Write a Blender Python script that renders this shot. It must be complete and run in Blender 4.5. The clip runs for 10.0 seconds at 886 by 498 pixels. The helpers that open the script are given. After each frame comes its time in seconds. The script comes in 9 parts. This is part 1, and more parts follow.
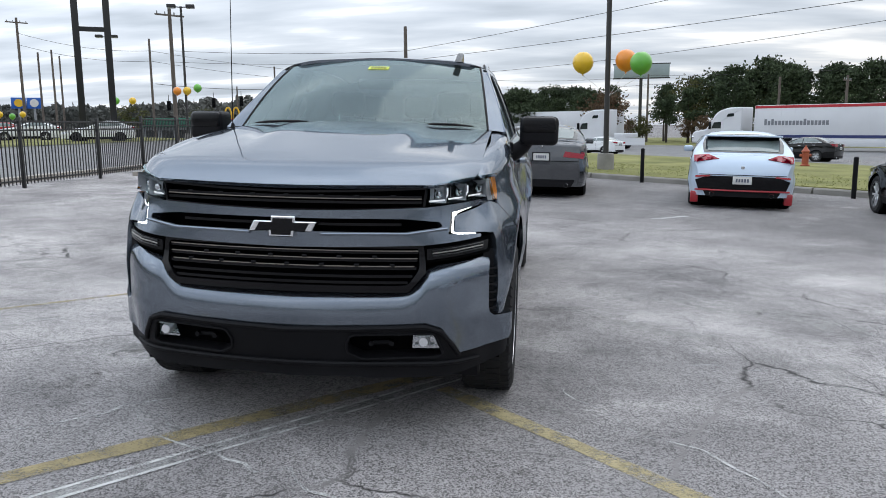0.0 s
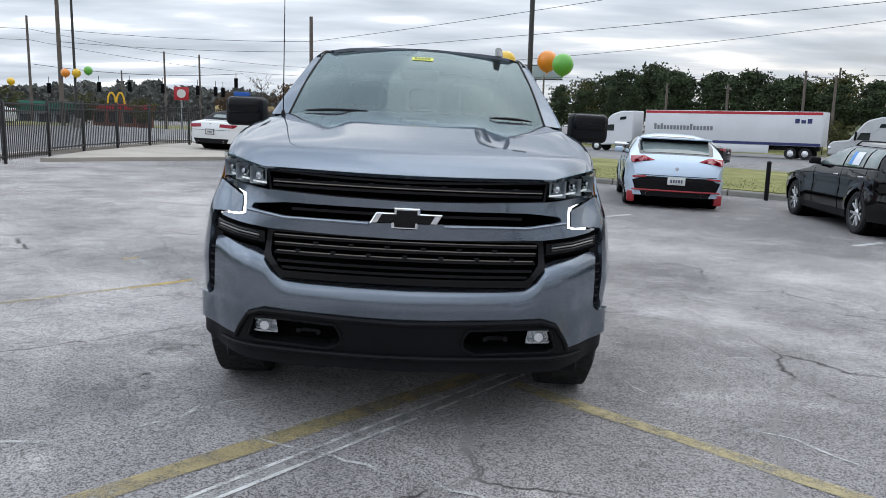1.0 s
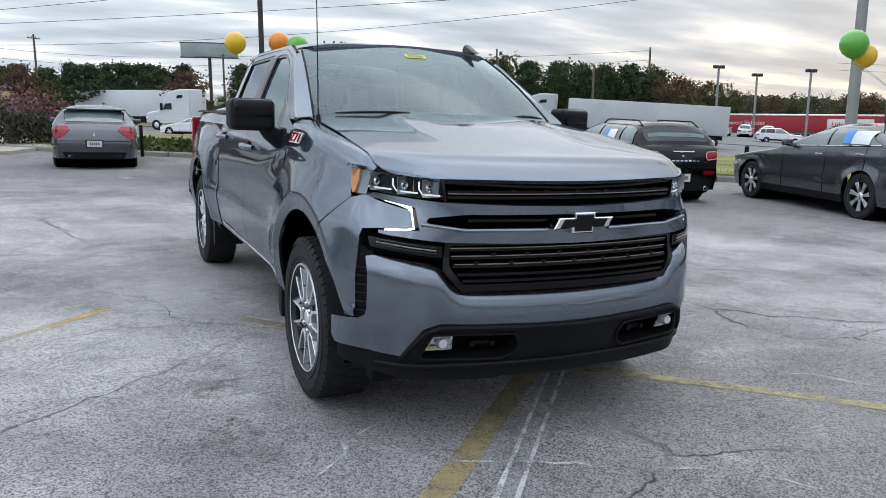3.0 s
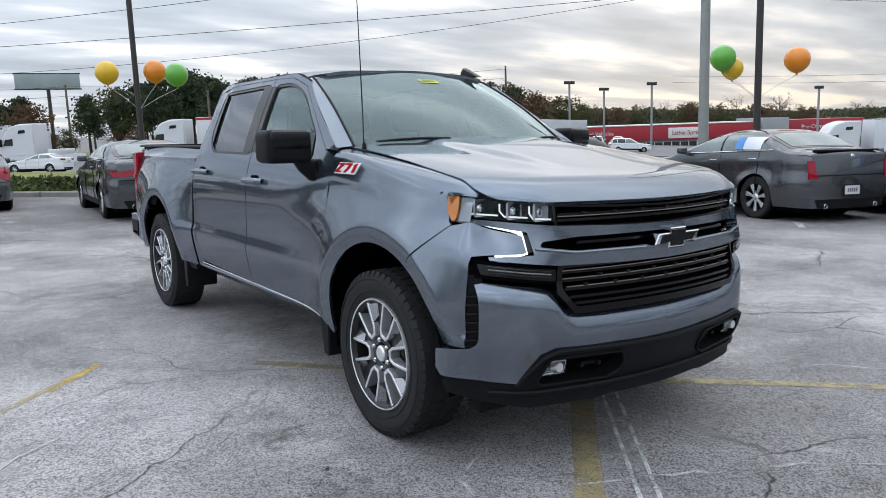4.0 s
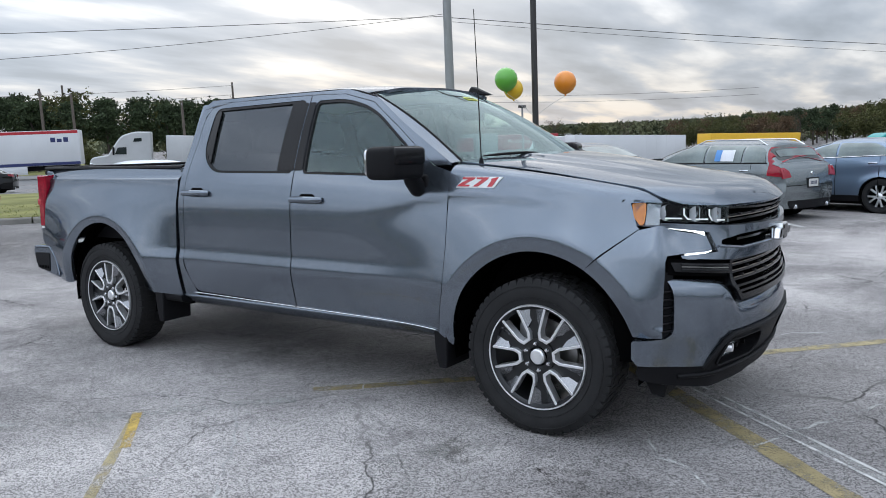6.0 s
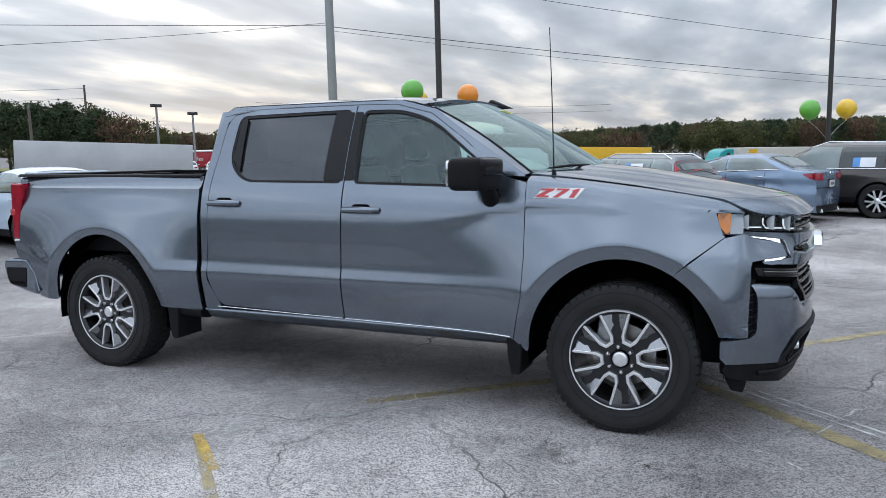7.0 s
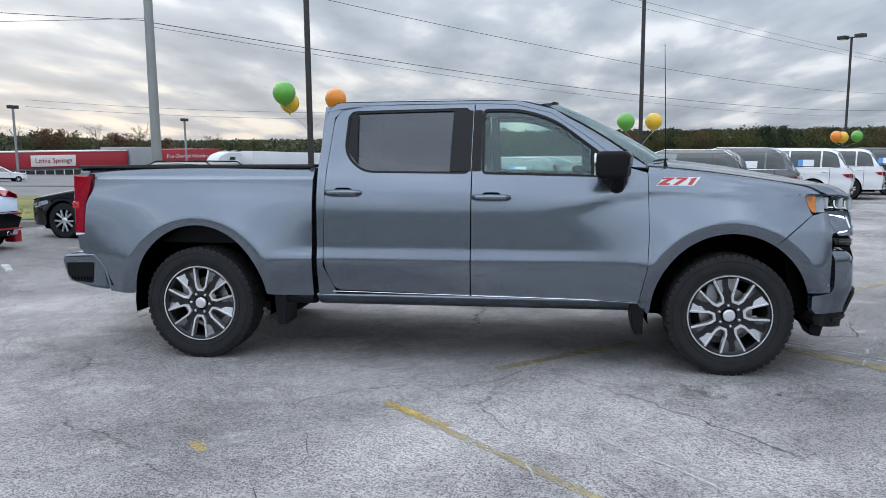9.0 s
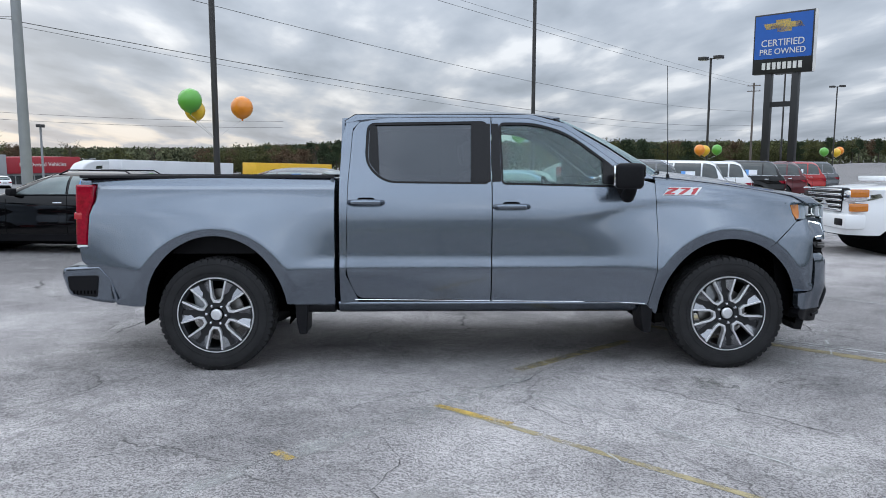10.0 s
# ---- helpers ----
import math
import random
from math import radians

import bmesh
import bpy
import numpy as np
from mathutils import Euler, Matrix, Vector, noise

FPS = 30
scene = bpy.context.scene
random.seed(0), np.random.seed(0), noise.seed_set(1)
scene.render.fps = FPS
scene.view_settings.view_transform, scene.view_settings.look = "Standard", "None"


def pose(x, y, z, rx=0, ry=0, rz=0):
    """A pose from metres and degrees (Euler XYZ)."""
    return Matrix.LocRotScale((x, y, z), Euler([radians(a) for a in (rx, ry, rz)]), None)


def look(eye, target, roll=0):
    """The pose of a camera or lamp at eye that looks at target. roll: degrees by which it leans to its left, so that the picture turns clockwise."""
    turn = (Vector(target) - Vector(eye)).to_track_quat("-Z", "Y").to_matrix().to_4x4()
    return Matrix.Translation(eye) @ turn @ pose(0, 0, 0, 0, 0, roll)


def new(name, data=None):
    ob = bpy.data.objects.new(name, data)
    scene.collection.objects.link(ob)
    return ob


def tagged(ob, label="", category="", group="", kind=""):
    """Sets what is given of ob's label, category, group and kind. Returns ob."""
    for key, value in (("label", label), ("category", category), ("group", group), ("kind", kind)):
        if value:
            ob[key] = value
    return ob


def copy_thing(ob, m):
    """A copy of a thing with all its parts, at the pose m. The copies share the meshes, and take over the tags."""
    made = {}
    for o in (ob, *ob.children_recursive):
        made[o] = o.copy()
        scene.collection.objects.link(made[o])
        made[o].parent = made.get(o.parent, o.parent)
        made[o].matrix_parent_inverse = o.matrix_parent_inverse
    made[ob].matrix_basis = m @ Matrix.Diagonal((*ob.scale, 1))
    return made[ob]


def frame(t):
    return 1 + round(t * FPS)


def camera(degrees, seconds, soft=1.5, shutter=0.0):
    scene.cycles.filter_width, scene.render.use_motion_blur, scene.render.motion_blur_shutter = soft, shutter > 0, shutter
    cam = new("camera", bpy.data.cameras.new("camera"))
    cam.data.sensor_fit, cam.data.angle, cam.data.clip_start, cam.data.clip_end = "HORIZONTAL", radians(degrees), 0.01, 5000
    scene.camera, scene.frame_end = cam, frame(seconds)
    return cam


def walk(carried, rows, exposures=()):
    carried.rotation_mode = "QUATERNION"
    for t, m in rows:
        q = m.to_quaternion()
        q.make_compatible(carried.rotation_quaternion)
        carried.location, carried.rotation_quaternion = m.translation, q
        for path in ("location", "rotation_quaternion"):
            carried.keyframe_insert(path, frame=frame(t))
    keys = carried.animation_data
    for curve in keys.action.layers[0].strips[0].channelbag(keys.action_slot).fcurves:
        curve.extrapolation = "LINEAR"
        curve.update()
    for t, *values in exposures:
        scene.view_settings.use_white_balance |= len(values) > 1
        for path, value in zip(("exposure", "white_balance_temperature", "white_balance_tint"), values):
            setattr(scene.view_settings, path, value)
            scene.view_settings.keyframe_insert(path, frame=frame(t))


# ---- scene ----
cam = camera(60.0, 10.0, soft=0.9)
PATH = [
    (0, (1.142, -4.166, 1.423), (0.894, -2.207, 1.106), -0.5),
    (0.5, (0.644, -4.152, 1.406), (0.513, -2.18, 1.095), 1.0),
    (1, (0.14, -4.179, 1.405), (0.176, -2.206, 1.078), 1.4),
    (1.5, (-0.367, -4.068, 1.415), (-0.098, -2.114, 1.084), 1.4),
    (2, (-0.925, -4.0, 1.415), (-0.459, -2.082, 1.091), 2.1),
    (2.2, (-1.13, -3.957, 1.446), (-0.572, -2.066, 1.112), 2.0),
    (3.3, (-2.163, -3.603, 1.5), (-1.249, -1.862, 1.137), -0.5),
    (3.5, (-2.334, -3.496, 1.491), (-1.353, -1.789, 1.139), -1.0),
    (4, (-2.756, -3.168, 1.531), (-1.625, -1.549, 1.211), -2.0),
    (4.5, (-3.216, -2.904, 1.565), (-1.94, -1.398, 1.247), -2.2),
    (5, (-3.569, -2.501, 1.584), (-2.156, -1.121, 1.271), -2.2),
    (5.5, (-4.001, -2.155, 1.601), (-2.475, -0.901, 1.288), -2.3),
    (5.7, (-4.145, -2.01, 1.597), (-2.576, -0.809, 1.289), -2.4),
    (6.8, (-4.883, -1.003, 1.643), (-3.104, -0.138, 1.347), -1.6),
    (7, (-4.999, -0.771, 1.649), (-3.19, 0.032, 1.36), -1.4),
    (7.5, (-5.332, -0.283, 1.606), (-3.467, 0.384, 1.335), -0.9),
    (8, (-5.611, 0.212, 1.616), (-3.707, 0.752, 1.325), -1.5),
    (8.5, (-5.928, 0.712, 1.61), (-3.993, 1.133, 1.326), -0.7),
    (9, (-6.181, 1.173, 1.61), (-4.221, 1.457, 1.329), -0.4),
    (9.5, (-6.289, 1.696, 1.613), (-4.31, 1.81, 1.352), -0.0),
    (10, (-6.441, 2.226, 1.623), (-4.458, 2.18, 1.367), 0.1),
]
walk(cam, [(t, look(eye, target, roll)) for t, eye, target, roll in PATH], [(0, 0.12, 6600, 10), (3.5, 0.12, 6530, 10), (6, 0.07, 6420, 10), (10, 0.08, 6370, 10)])

# ---- sky and sun ----
SUN_AZ, SUN_EL = radians(38), radians(16)
world = bpy.data.worlds.new("overcast_sky")
scene.world = world
world.use_nodes = True
wn, wl = world.node_tree.nodes, world.node_tree.links
wn.clear()


def wnode(kind, **kw):
    n = wn.new(kind)
    for k, v in kw.items():
        n.inputs[k].default_value = v
    return n


w_out, w_bg = wn.new("ShaderNodeOutputWorld"), wnode("ShaderNodeBackground", Strength=1.0)
w_sky = wn.new("ShaderNodeTexSky")
w_sky.sky_type, w_sky.sun_disc, w_sky.sun_elevation, w_sky.sun_rotation = "NISHITA", False, SUN_EL, radians(90) - SUN_AZ
w_co = wn.new("ShaderNodeTexCoord")
w_sep, w_comb = wn.new("ShaderNodeSeparateXYZ"), wn.new("ShaderNodeCombineXYZ")
wl.new(w_co.outputs["Generated"], w_sep.inputs[0])


def wmath(op, a, b=0.0):
    n = wn.new("ShaderNodeMath")
    n.operation = op
    for i, v in enumerate((a, b)):
        if isinstance(v, (int, float)):
            n.inputs[i].default_value = v
        else:
            wl.new(v, n.inputs[i])
    return n.outputs[0]


# clouds lie on a flat layer: directions are divided by their height
w_h = wmath("ADD", wmath("MAXIMUM", w_sep.outputs[2], 0.0), 0.13)
wl.new(wmath("DIVIDE", w_sep.outputs[0], w_h), w_comb.inputs[0])
wl.new(wmath("DIVIDE", w_sep.outputs[1], w_h), w_comb.inputs[1])
w_map = wn.new("ShaderNodeMapping")
w_map.inputs["Rotation"].default_value = (0, 0, radians(-35))
w_map.inputs["Scale"].default_value = (0.80, 1.75, 1)
w_map.inputs["Location"].default_value = (0.3, 2.1, 0)
wl.new(w_comb.outputs[0], w_map.inputs["Vector"])
w_n1 = wnode("ShaderNodeTexNoise", Scale=1.25, Detail=6.0, Roughness=0.44, Distortion=0.10)
wl.new(w_map.outputs[0], w_n1.inputs["Vector"])
w_n2 = wnode("ShaderNodeTexNoise", Scale=3.6, Detail=6.0, Roughness=0.55, Distortion=0.1)
wl.new(w_map.outputs[0], w_n2.inputs["Vector"])
w_cloud = wmath("ADD", wmath("MULTIPLY", w_n1.outputs["Fac"], 0.86), wmath("MULTIPLY", w_n2.outputs["Fac"], 0.14))
w_ramp = wn.new("ShaderNodeValToRGB")
w_ramp.color_ramp.elements[0].position, w_ramp.color_ramp.elements[0].color = 0.36, (0.40, 0.455, 0.53, 1)
w_ramp.color_ramp.elements[1].position, w_ramp.color_ramp.elements[1].color = 0.65, (0.94, 0.98, 1.03, 1)
for pos, col in ((0.45, (0.49, 0.55, 0.635, 1)), (0.55, (0.60, 0.66, 0.745, 1))):
    e = w_ramp.color_ramp.elements.new(pos)
    e.color = col
wl.new(w_cloud, w_ramp.inputs["Fac"])
# low over the sunset side the cloud breaks up and lets cream light through
w_vec = wnode("ShaderNodeVectorMath")
w_vec.operation = "DOT_PRODUCT"
w_vec.inputs[1].default_value = (math.cos(SUN_AZ), math.sin(SUN_AZ), 0)
wl.new(w_co.outputs["Generated"], w_vec.inputs[0])
w_side = wmath("POWER", wmath("MAXIMUM", w_vec.outputs["Value"], 0.0), 3.5)
w_low = wmath("POWER", wmath("SUBTRACT", 1.0, wmath("MINIMUM", wmath("ABSOLUTE", w_sep.outputs[2]), 1.0)), 13.0)
w_gap = wn.new("ShaderNodeMapRange")
w_gap.interpolation_type = "SMOOTHSTEP"
w_gap.inputs["From Min"].default_value, w_gap.inputs["From Max"].default_value = 0.47, 0.60
wl.new(w_cloud, w_gap.inputs["Value"])
w_glow = wmath("MULTIPLY", wmath("MULTIPLY", w_side, w_low), wmath("ADD", wmath("MULTIPLY", w_gap.outputs[0], 0.85), 0.08))
w_warm = wn.new("ShaderNodeMix")
w_warm.data_type, w_warm.blend_type = "RGBA", "MIX"
w_warm.inputs["B"].default_value = (1.02, 0.93, 0.80, 1)
wl.new(w_glow, w_warm.inputs["Factor"])
wl.new(w_ramp.outputs[0], w_warm.inputs["A"])
w_mix = wn.new("ShaderNodeMix")
w_mix.data_type, w_mix.blend_type = "RGBA", "ADD"
w_mix.inputs["Factor"].default_value = 0.005
wl.new(w_warm.outputs["Result"], w_mix.inputs["A"])
wl.new(w_sky.outputs[0], w_mix.inputs["B"])
wl.new(w_mix.outputs["Result"], w_bg.inputs["Color"])
# an overcast sky is more than twice as bright overhead as at its rim
w_thin = wnode("ShaderNodeVectorMath")
w_thin.operation = "DOT_PRODUCT"
w_thin.inputs[1].default_value = (math.cos(radians(165)), math.sin(radians(165)), 0)
wl.new(w_co.outputs["Generated"], w_thin.inputs[0])
w_over = wmath("ADD", 0.96, wmath("MULTIPLY", wmath("POWER", wmath("MAXIMUM", w_sep.outputs[2], 0.0), 1.2), 1.62))
# sky brightens away from sunset; the unseen part is lifted extra for the doors
w_behind = wnode("ShaderNodeVectorMath")
w_behind.operation = "DOT_PRODUCT"
w_behind.inputs[1].default_value = (math.cos(radians(175)), math.sin(radians(175)), 0)
wl.new(w_co.outputs["Generated"], w_behind.inputs[0])
w_lift = wmath("MULTIPLY", wmath("MAXIMUM", wmath("SUBTRACT", w_behind.outputs["Value"], 0.5), 0.0), 0.6)
wl.new(wmath("MULTIPLY", w_over, wmath("ADD", wmath("ADD", 1.0, w_lift), wmath("MULTIPLY", w_thin.outputs["Value"], 0.22))), w_bg.inputs["Strength"])
wl.new(w_bg.outputs[0], w_out.inputs[0])

sun = new("sun", bpy.data.lights.new("sun", "SUN"))
sun.data.energy, sun.data.angle, sun.data.color = 0.6, radians(75), (1.0, 0.95, 0.88)
sun.matrix_world = look((0, 0, 30), (-30 * math.cos(SUN_AZ), -30 * math.sin(SUN_AZ), 30 - 30 * math.tan(radians(50))))


# ---- materials ----
def mk(name, col, rough=0.5, metal=0.0, var=0.12, scale=3.0, fine=60.0, bump=0.0, bscale=80.0, coat=0.0, col2=None, emit=0.0, spec=0.5, island=0.0, coord="Object"):
    """A surface with colour that varies at two scales and a fine relief."""
    m = bpy.data.materials.new(name)
    m.use_nodes = True
    n, l = m.node_tree.nodes, m.node_tree.links
    b = n["Principled BSDF"]
    b.inputs["Roughness"].default_value, b.inputs["Metallic"].default_value = rough, metal
    b.inputs["Coat Weight"].default_value, b.inputs["Coat Roughness"].default_value = coat, 0.04
    b.inputs["Specular IOR Level"].default_value = spec
    co = n.new("ShaderNodeTexCoord")
    a, f = n.new("ShaderNodeTexNoise"), n.new("ShaderNodeTexNoise")
    a.inputs["Scale"].default_value, f.inputs["Scale"].default_value = scale, fine
    a.inputs["Detail"].default_value = 5.0
    for t in (a, f):
        l.new(co.outputs[coord], t.inputs["Vector"])
    add = n.new("ShaderNodeMath")
    add.operation = "MULTIPLY_ADD"
    l.new(a.outputs["Fac"], add.inputs[0])
    add.inputs[1].default_value = 0.7
    sc = n.new("ShaderNodeMath")
    sc.operation = "MULTIPLY"
    sc.inputs[1].default_value = 0.3
    l.new(f.outputs["Fac"], sc.inputs[0])
    l.new(sc.outputs[0], add.inputs[2])
    r = n.new("ShaderNodeValToRGB")
    c2 = col2 or col
    r.color_ramp.elements[0].position, r.color_ramp.elements[1].position = 0.3, 0.7
    r.color_ramp.elements[0].color = tuple(c * (1 - var) for c in col) + (1,)
    r.color_ramp.elements[1].color = tuple(min(1, c * (1 + var)) for c in c2) + (1,)
    l.new(add.outputs[0], r.inputs["Fac"])
    out = r.outputs[0]
    if island:
        g = n.new("ShaderNodeNewGeometry")
        hs = n.new("ShaderNodeHueSaturation")
        mr = n.new("ShaderNodeMapRange")
        mr.inputs["To Min"].default_value, mr.inputs["To Max"].default_value = 1 - island, 1 + island
        l.new(g.outputs["Random Per Island"], mr.inputs["Value"])
        l.new(mr.outputs[0], hs.inputs["Value"])
        l.new(out, hs.inputs["Color"])
        out = hs.outputs[0]
    l.new(out, b.inputs["Base Color"])
    if bump:
        bn, bp = n.new("ShaderNodeTexNoise"), n.new("ShaderNodeBump")
        bn.inputs["Scale"].default_value, bp.inputs["Strength"].default_value = bscale, bump
        bn.inputs["Detail"].default_value = 4.0
        bp.inputs["Distance"].default_value = 0.01
        l.new(co.outputs[coord], bn.inputs["Vector"])
        l.new(bn.outputs["Fac"], bp.inputs["Height"])
        l.new(bp.outputs[0], b.inputs["Normal"])
    if emit:
        b.inputs["Emission Color"].default_value = (*col, 1)
        b.inputs["Emission Strength"].default_value = emit
    return m


def glass(name, tint, dirt=0.0, ior=1.5, veil=0.0, gloss=(0.80, 0.97, 0.99)):
    """A thin pane: it lets tinted light through and mirrors by Fresnel."""
    m = bpy.data.materials.new(name)
    m.use_nodes = True
    n, l = m.node_tree.nodes, m.node_tree.links
    n.remove(n["Principled BSDF"])
    fr, tr, gl, mx = n.new("ShaderNodeFresnel"), n.new("ShaderNodeBsdfTransparent"), n.new("ShaderNodeBsdfGlossy"), n.new("ShaderNodeMixShader")
    fr.inputs["IOR"].default_value = ior
    tr.inputs["Color"].default_value = (*tint, 1)
    gl.inputs["Roughness"].default_value = 0.015 + dirt
    gl.inputs["Color"].default_value = (*gloss, 1)
    l.new(fr.outputs[0], mx.inputs[0])
    l.new(tr.outputs[0], mx.inputs[1])
    l.new(gl.outputs[0], mx.inputs[2])
    out = mx.outputs[0]
    if veil:
        # a patchy pale veil: dust, with haze and reflected light put into its colour
        df, m2, co, ns, mr = n.new("ShaderNodeBsdfDiffuse"), n.new("ShaderNodeMixShader"), n.new("ShaderNodeTexCoord"), n.new("ShaderNodeTexNoise"), n.new("ShaderNodeMapRange")
        df.inputs["Color"].default_value = (0.45, 0.55, 0.55, 1)
        ns.inputs["Scale"].default_value, ns.inputs["Detail"].default_value = 2.5, 6.0
        mr.inputs["To Min"].default_value, mr.inputs["To Max"].default_value = 0.6 * veil, 1.4 * veil
        l.new(co.outputs["Object"], ns.inputs["Vector"])
        l.new(ns.outputs["Fac"], mr.inputs["Value"])
        l.new(mr.outputs[0], m2.inputs[0])
        l.new(out, m2.inputs[1])
        l.new(df.outputs[0], m2.inputs[2])
        out = m2.outputs[0]
    l.new(out, n["Material Output"].inputs["Surface"])
    return m


def paint(name, col, metal=0.0, rough=0.4, flake=0.0):
    """Car paint: a base with fine flakes and road dust under a clear coat."""
    m = mk(name, col, rough, metal, var=0.03 + flake, scale=1.6, fine=900.0, coat=0.9, spec=0.5 if metal > 0.5 else 0.12)
    if metal > 0.5:
        m.node_tree.nodes["Principled BSDF"].inputs["Specular Tint"].default_value = (0.30, 0.33, 0.38, 1)
    return m


M_PAINT = paint("grey_metallic_paint", (0.165, 0.193, 0.232), 0.90, 0.22, 0.03)
M_BLACK = mk("black_textured_plastic", (0.008, 0.008, 0.0095), 0.52, spec=0.14, bump=0.12, bscale=700.0, var=0.2)
M_GLOSSBLK = mk("gloss_black_trim", (0.005, 0.005, 0.006), 0.22, spec=0.20, coat=0.10, var=0.1)
# near-black for black parts and for cavities, whose shade is in the colour
M_VOID = mk("black_parts_and_cavity_shade", (0.0025, 0.0025, 0.0028), 0.9, spec=0.04, var=0.2)
M_RUBBER = mk("tyre_rubber", (0.019, 0.019, 0.020), 0.75, spec=0.25, bump=0.25, bscale=240.0, var=0.25, scale=9.0)
M_CHROME = mk("polished_chrome", (0.75, 0.76, 0.78), 0.08, 1.0, var=0.04)
M_ALLOY = mk("machined_alloy", (0.82, 0.83, 0.85), 0.30, 0.8, var=0.06, fine=400.0)
M_DKALLOY = mk("dark_painted_alloy", (0.016, 0.017, 0.019), 0.35, 0.3, var=0.1, coat=0.12)
M_FACET = mk("brushed_grey_alloy", (0.30, 0.305, 0.32), 0.24, 0.9, var=0.08, fine=400.0)
M_STEEL = mk("brake_steel", (0.32, 0.31, 0.30), 0.42, 1.0, var=0.2, scale=20.0)
M_CAST = mk("cast_caliper", (0.30, 0.31, 0.32), 0.5, 0.7, var=0.15)
M_GLASS = glass("clear_windscreen_glass", (0.50, 0.64, 0.63), ior=1.78, veil=0.04)
M_BRONZE = mk("bronze_grille_edge", (0.36, 0.32, 0.28), 0.4, 0.8)
M_TINT = glass("tinted_side_glass", (0.76, 0.93, 0.88), ior=1.62, veil=0.07)
M_PRIV = glass("dark_privacy_glass", (0.058, 0.058, 0.066), ior=1.78, veil=0.03, gloss=(0.86, 0.90, 0.98))
M_LENS = glass("clear_lamp_lens", (0.92, 0.93, 0.94), ior=1.45)
M_AMBER = mk("amber_reflector", (0.50, 0.15, 0.006), 0.15, var=0.15, scale=50.0, coat=0.8)
M_RED = mk("red_lamp_lens", (0.28, 0.002, 0.016), 0.12, var=0.3, scale=30.0, coat=0.5, spec=0.3)
M_REFLECT = mk("satin_lamp_reflector", (0.46, 0.48, 0.51), 0.34, 0.30, var=0.06)
M_GUIDE = mk("faintly_lit_light_guide", (0.86, 0.90, 0.94), 0.3, emit=0.7, var=0.02)
M_DRL = mk("lit_daytime_light", (0.95, 0.98, 1.0), 0.3, emit=4.0, var=0.02)
M_SEAT = mk("grey_seat_cloth", (0.085, 0.087, 0.092), 0.85, bump=0.02, bscale=160.0)
M_HEADLINER = mk("pale_headliner_cloth", (0.20, 0.20, 0.20), 0.9, bump=0.02, bscale=160.0)
M_STICKER = mk("yellow_green_sticker", (0.62, 0.70, 0.08), 0.5)
M_WHITE = mk("white_plastic", (0.72, 0.73, 0.74), 0.4)
M_REDBADGE = mk("red_badge_enamel", (0.42, 0.012, 0.02), 0.2, coat=0.6)


# ---- mesh helpers: all return (verts, faces) ----
from mathutils.geometry import delaunay_2d_cdt


def join(*pieces):
    v, f = [], []
    for pv, pf in pieces:
        k = len(v)
        v += [tuple(p) for p in pv]
        f += [tuple(i + k for i in q) for q in pf]
    return v, f


def moved(piece, m):
    v, f = piece
    flip = m.to_3x3().determinant() < 0
    return [tuple(m @ Vector(p)) for p in v], [tuple(reversed(q)) if flip else q for q in f]


def mirror(piece):
    return moved(piece, Matrix.Diagonal((-1, 1, 1, 1)))


def obj(name, piece, material, parent=None, label="", smooth=35, at=None):
    """One mesh object. smooth: degrees past which an edge stays sharp; 0: flat faces."""
    me = bpy.data.meshes.new(name)
    me.from_pydata([tuple(p) for p in piece[0]], [], piece[1])
    if smooth:
        me.polygons.foreach_set("use_smooth", [True] * len(me.polygons))
        me.set_sharp_from_angle(angle=radians(smooth))
    me.materials.append(material)
    me.update()
    ob = new(name, me)
    if parent is not None:
        ob.parent = parent
    if at is not None:
        ob.matrix_basis = at
    if label:
        ob["label"] = label
    return ob


def empty(name, m=None):
    ob = new(name)
    ob.empty_display_size = 0.2
    if m is not None:
        ob.matrix_basis = m
    return ob


def box(x0, y0, z0, x1, y1, z1, b=0.0, seg=2):
    """A box between two corners, with rounded edges."""
    bm = bmesh.new()
    bmesh.ops.create_cube(bm, size=1.0)
    for p in bm.verts:
        p.co = Vector(((x0 + x1) / 2 + p.co.x * (x1 - x0), (y0 + y1) / 2 + p.co.y * (y1 - y0), (z0 + z1) / 2 + p.co.z * (z1 - z0)))
    if b:
        bmesh.ops.bevel(bm, geom=bm.edges[:], offset=b, segments=seg, profile=0.5, affect="EDGES", clamp_overlap=True)
    bm.normal_update()
    v, f = [tuple(p.co) for p in bm.verts], [tuple(q.index for q in g.verts) for g in bm.faces]
    bm.free()
    return v, f


def tube(points, r, n=8, caps=True):
    """A round bar along points; r: one radius or one for each point."""
    pts = [Vector(p) for p in points]
    rs = r if isinstance(r, (list, tuple)) else [r] * len(pts)
    v, f = [], []
    side = None
    for i, p in enumerate(pts):
        d = (pts[min(i + 1, len(pts) - 1)] - pts[max(i - 1, 0)]).normalized()
        if side is None:
            side = d.orthogonal().normalized()
        side = (side - d * side.dot(d)).normalized()
        up = d.cross(side)
        for k in range(n):
            a = 2 * math.pi * k / n
            v.append(tuple(p + (side * math.cos(a) + up * math.sin(a)) * rs[i]))
    for i in range(len(pts) - 1):
        for k in range(n):
            f.append((i * n + k, i * n + (k + 1) % n, (i + 1) * n + (k + 1) % n, (i + 1) * n + k))
    if caps:
        f.append(tuple(reversed(range(n))))
        f.append(tuple((len(pts) - 1) * n + k for k in range(n)))
    return v, f


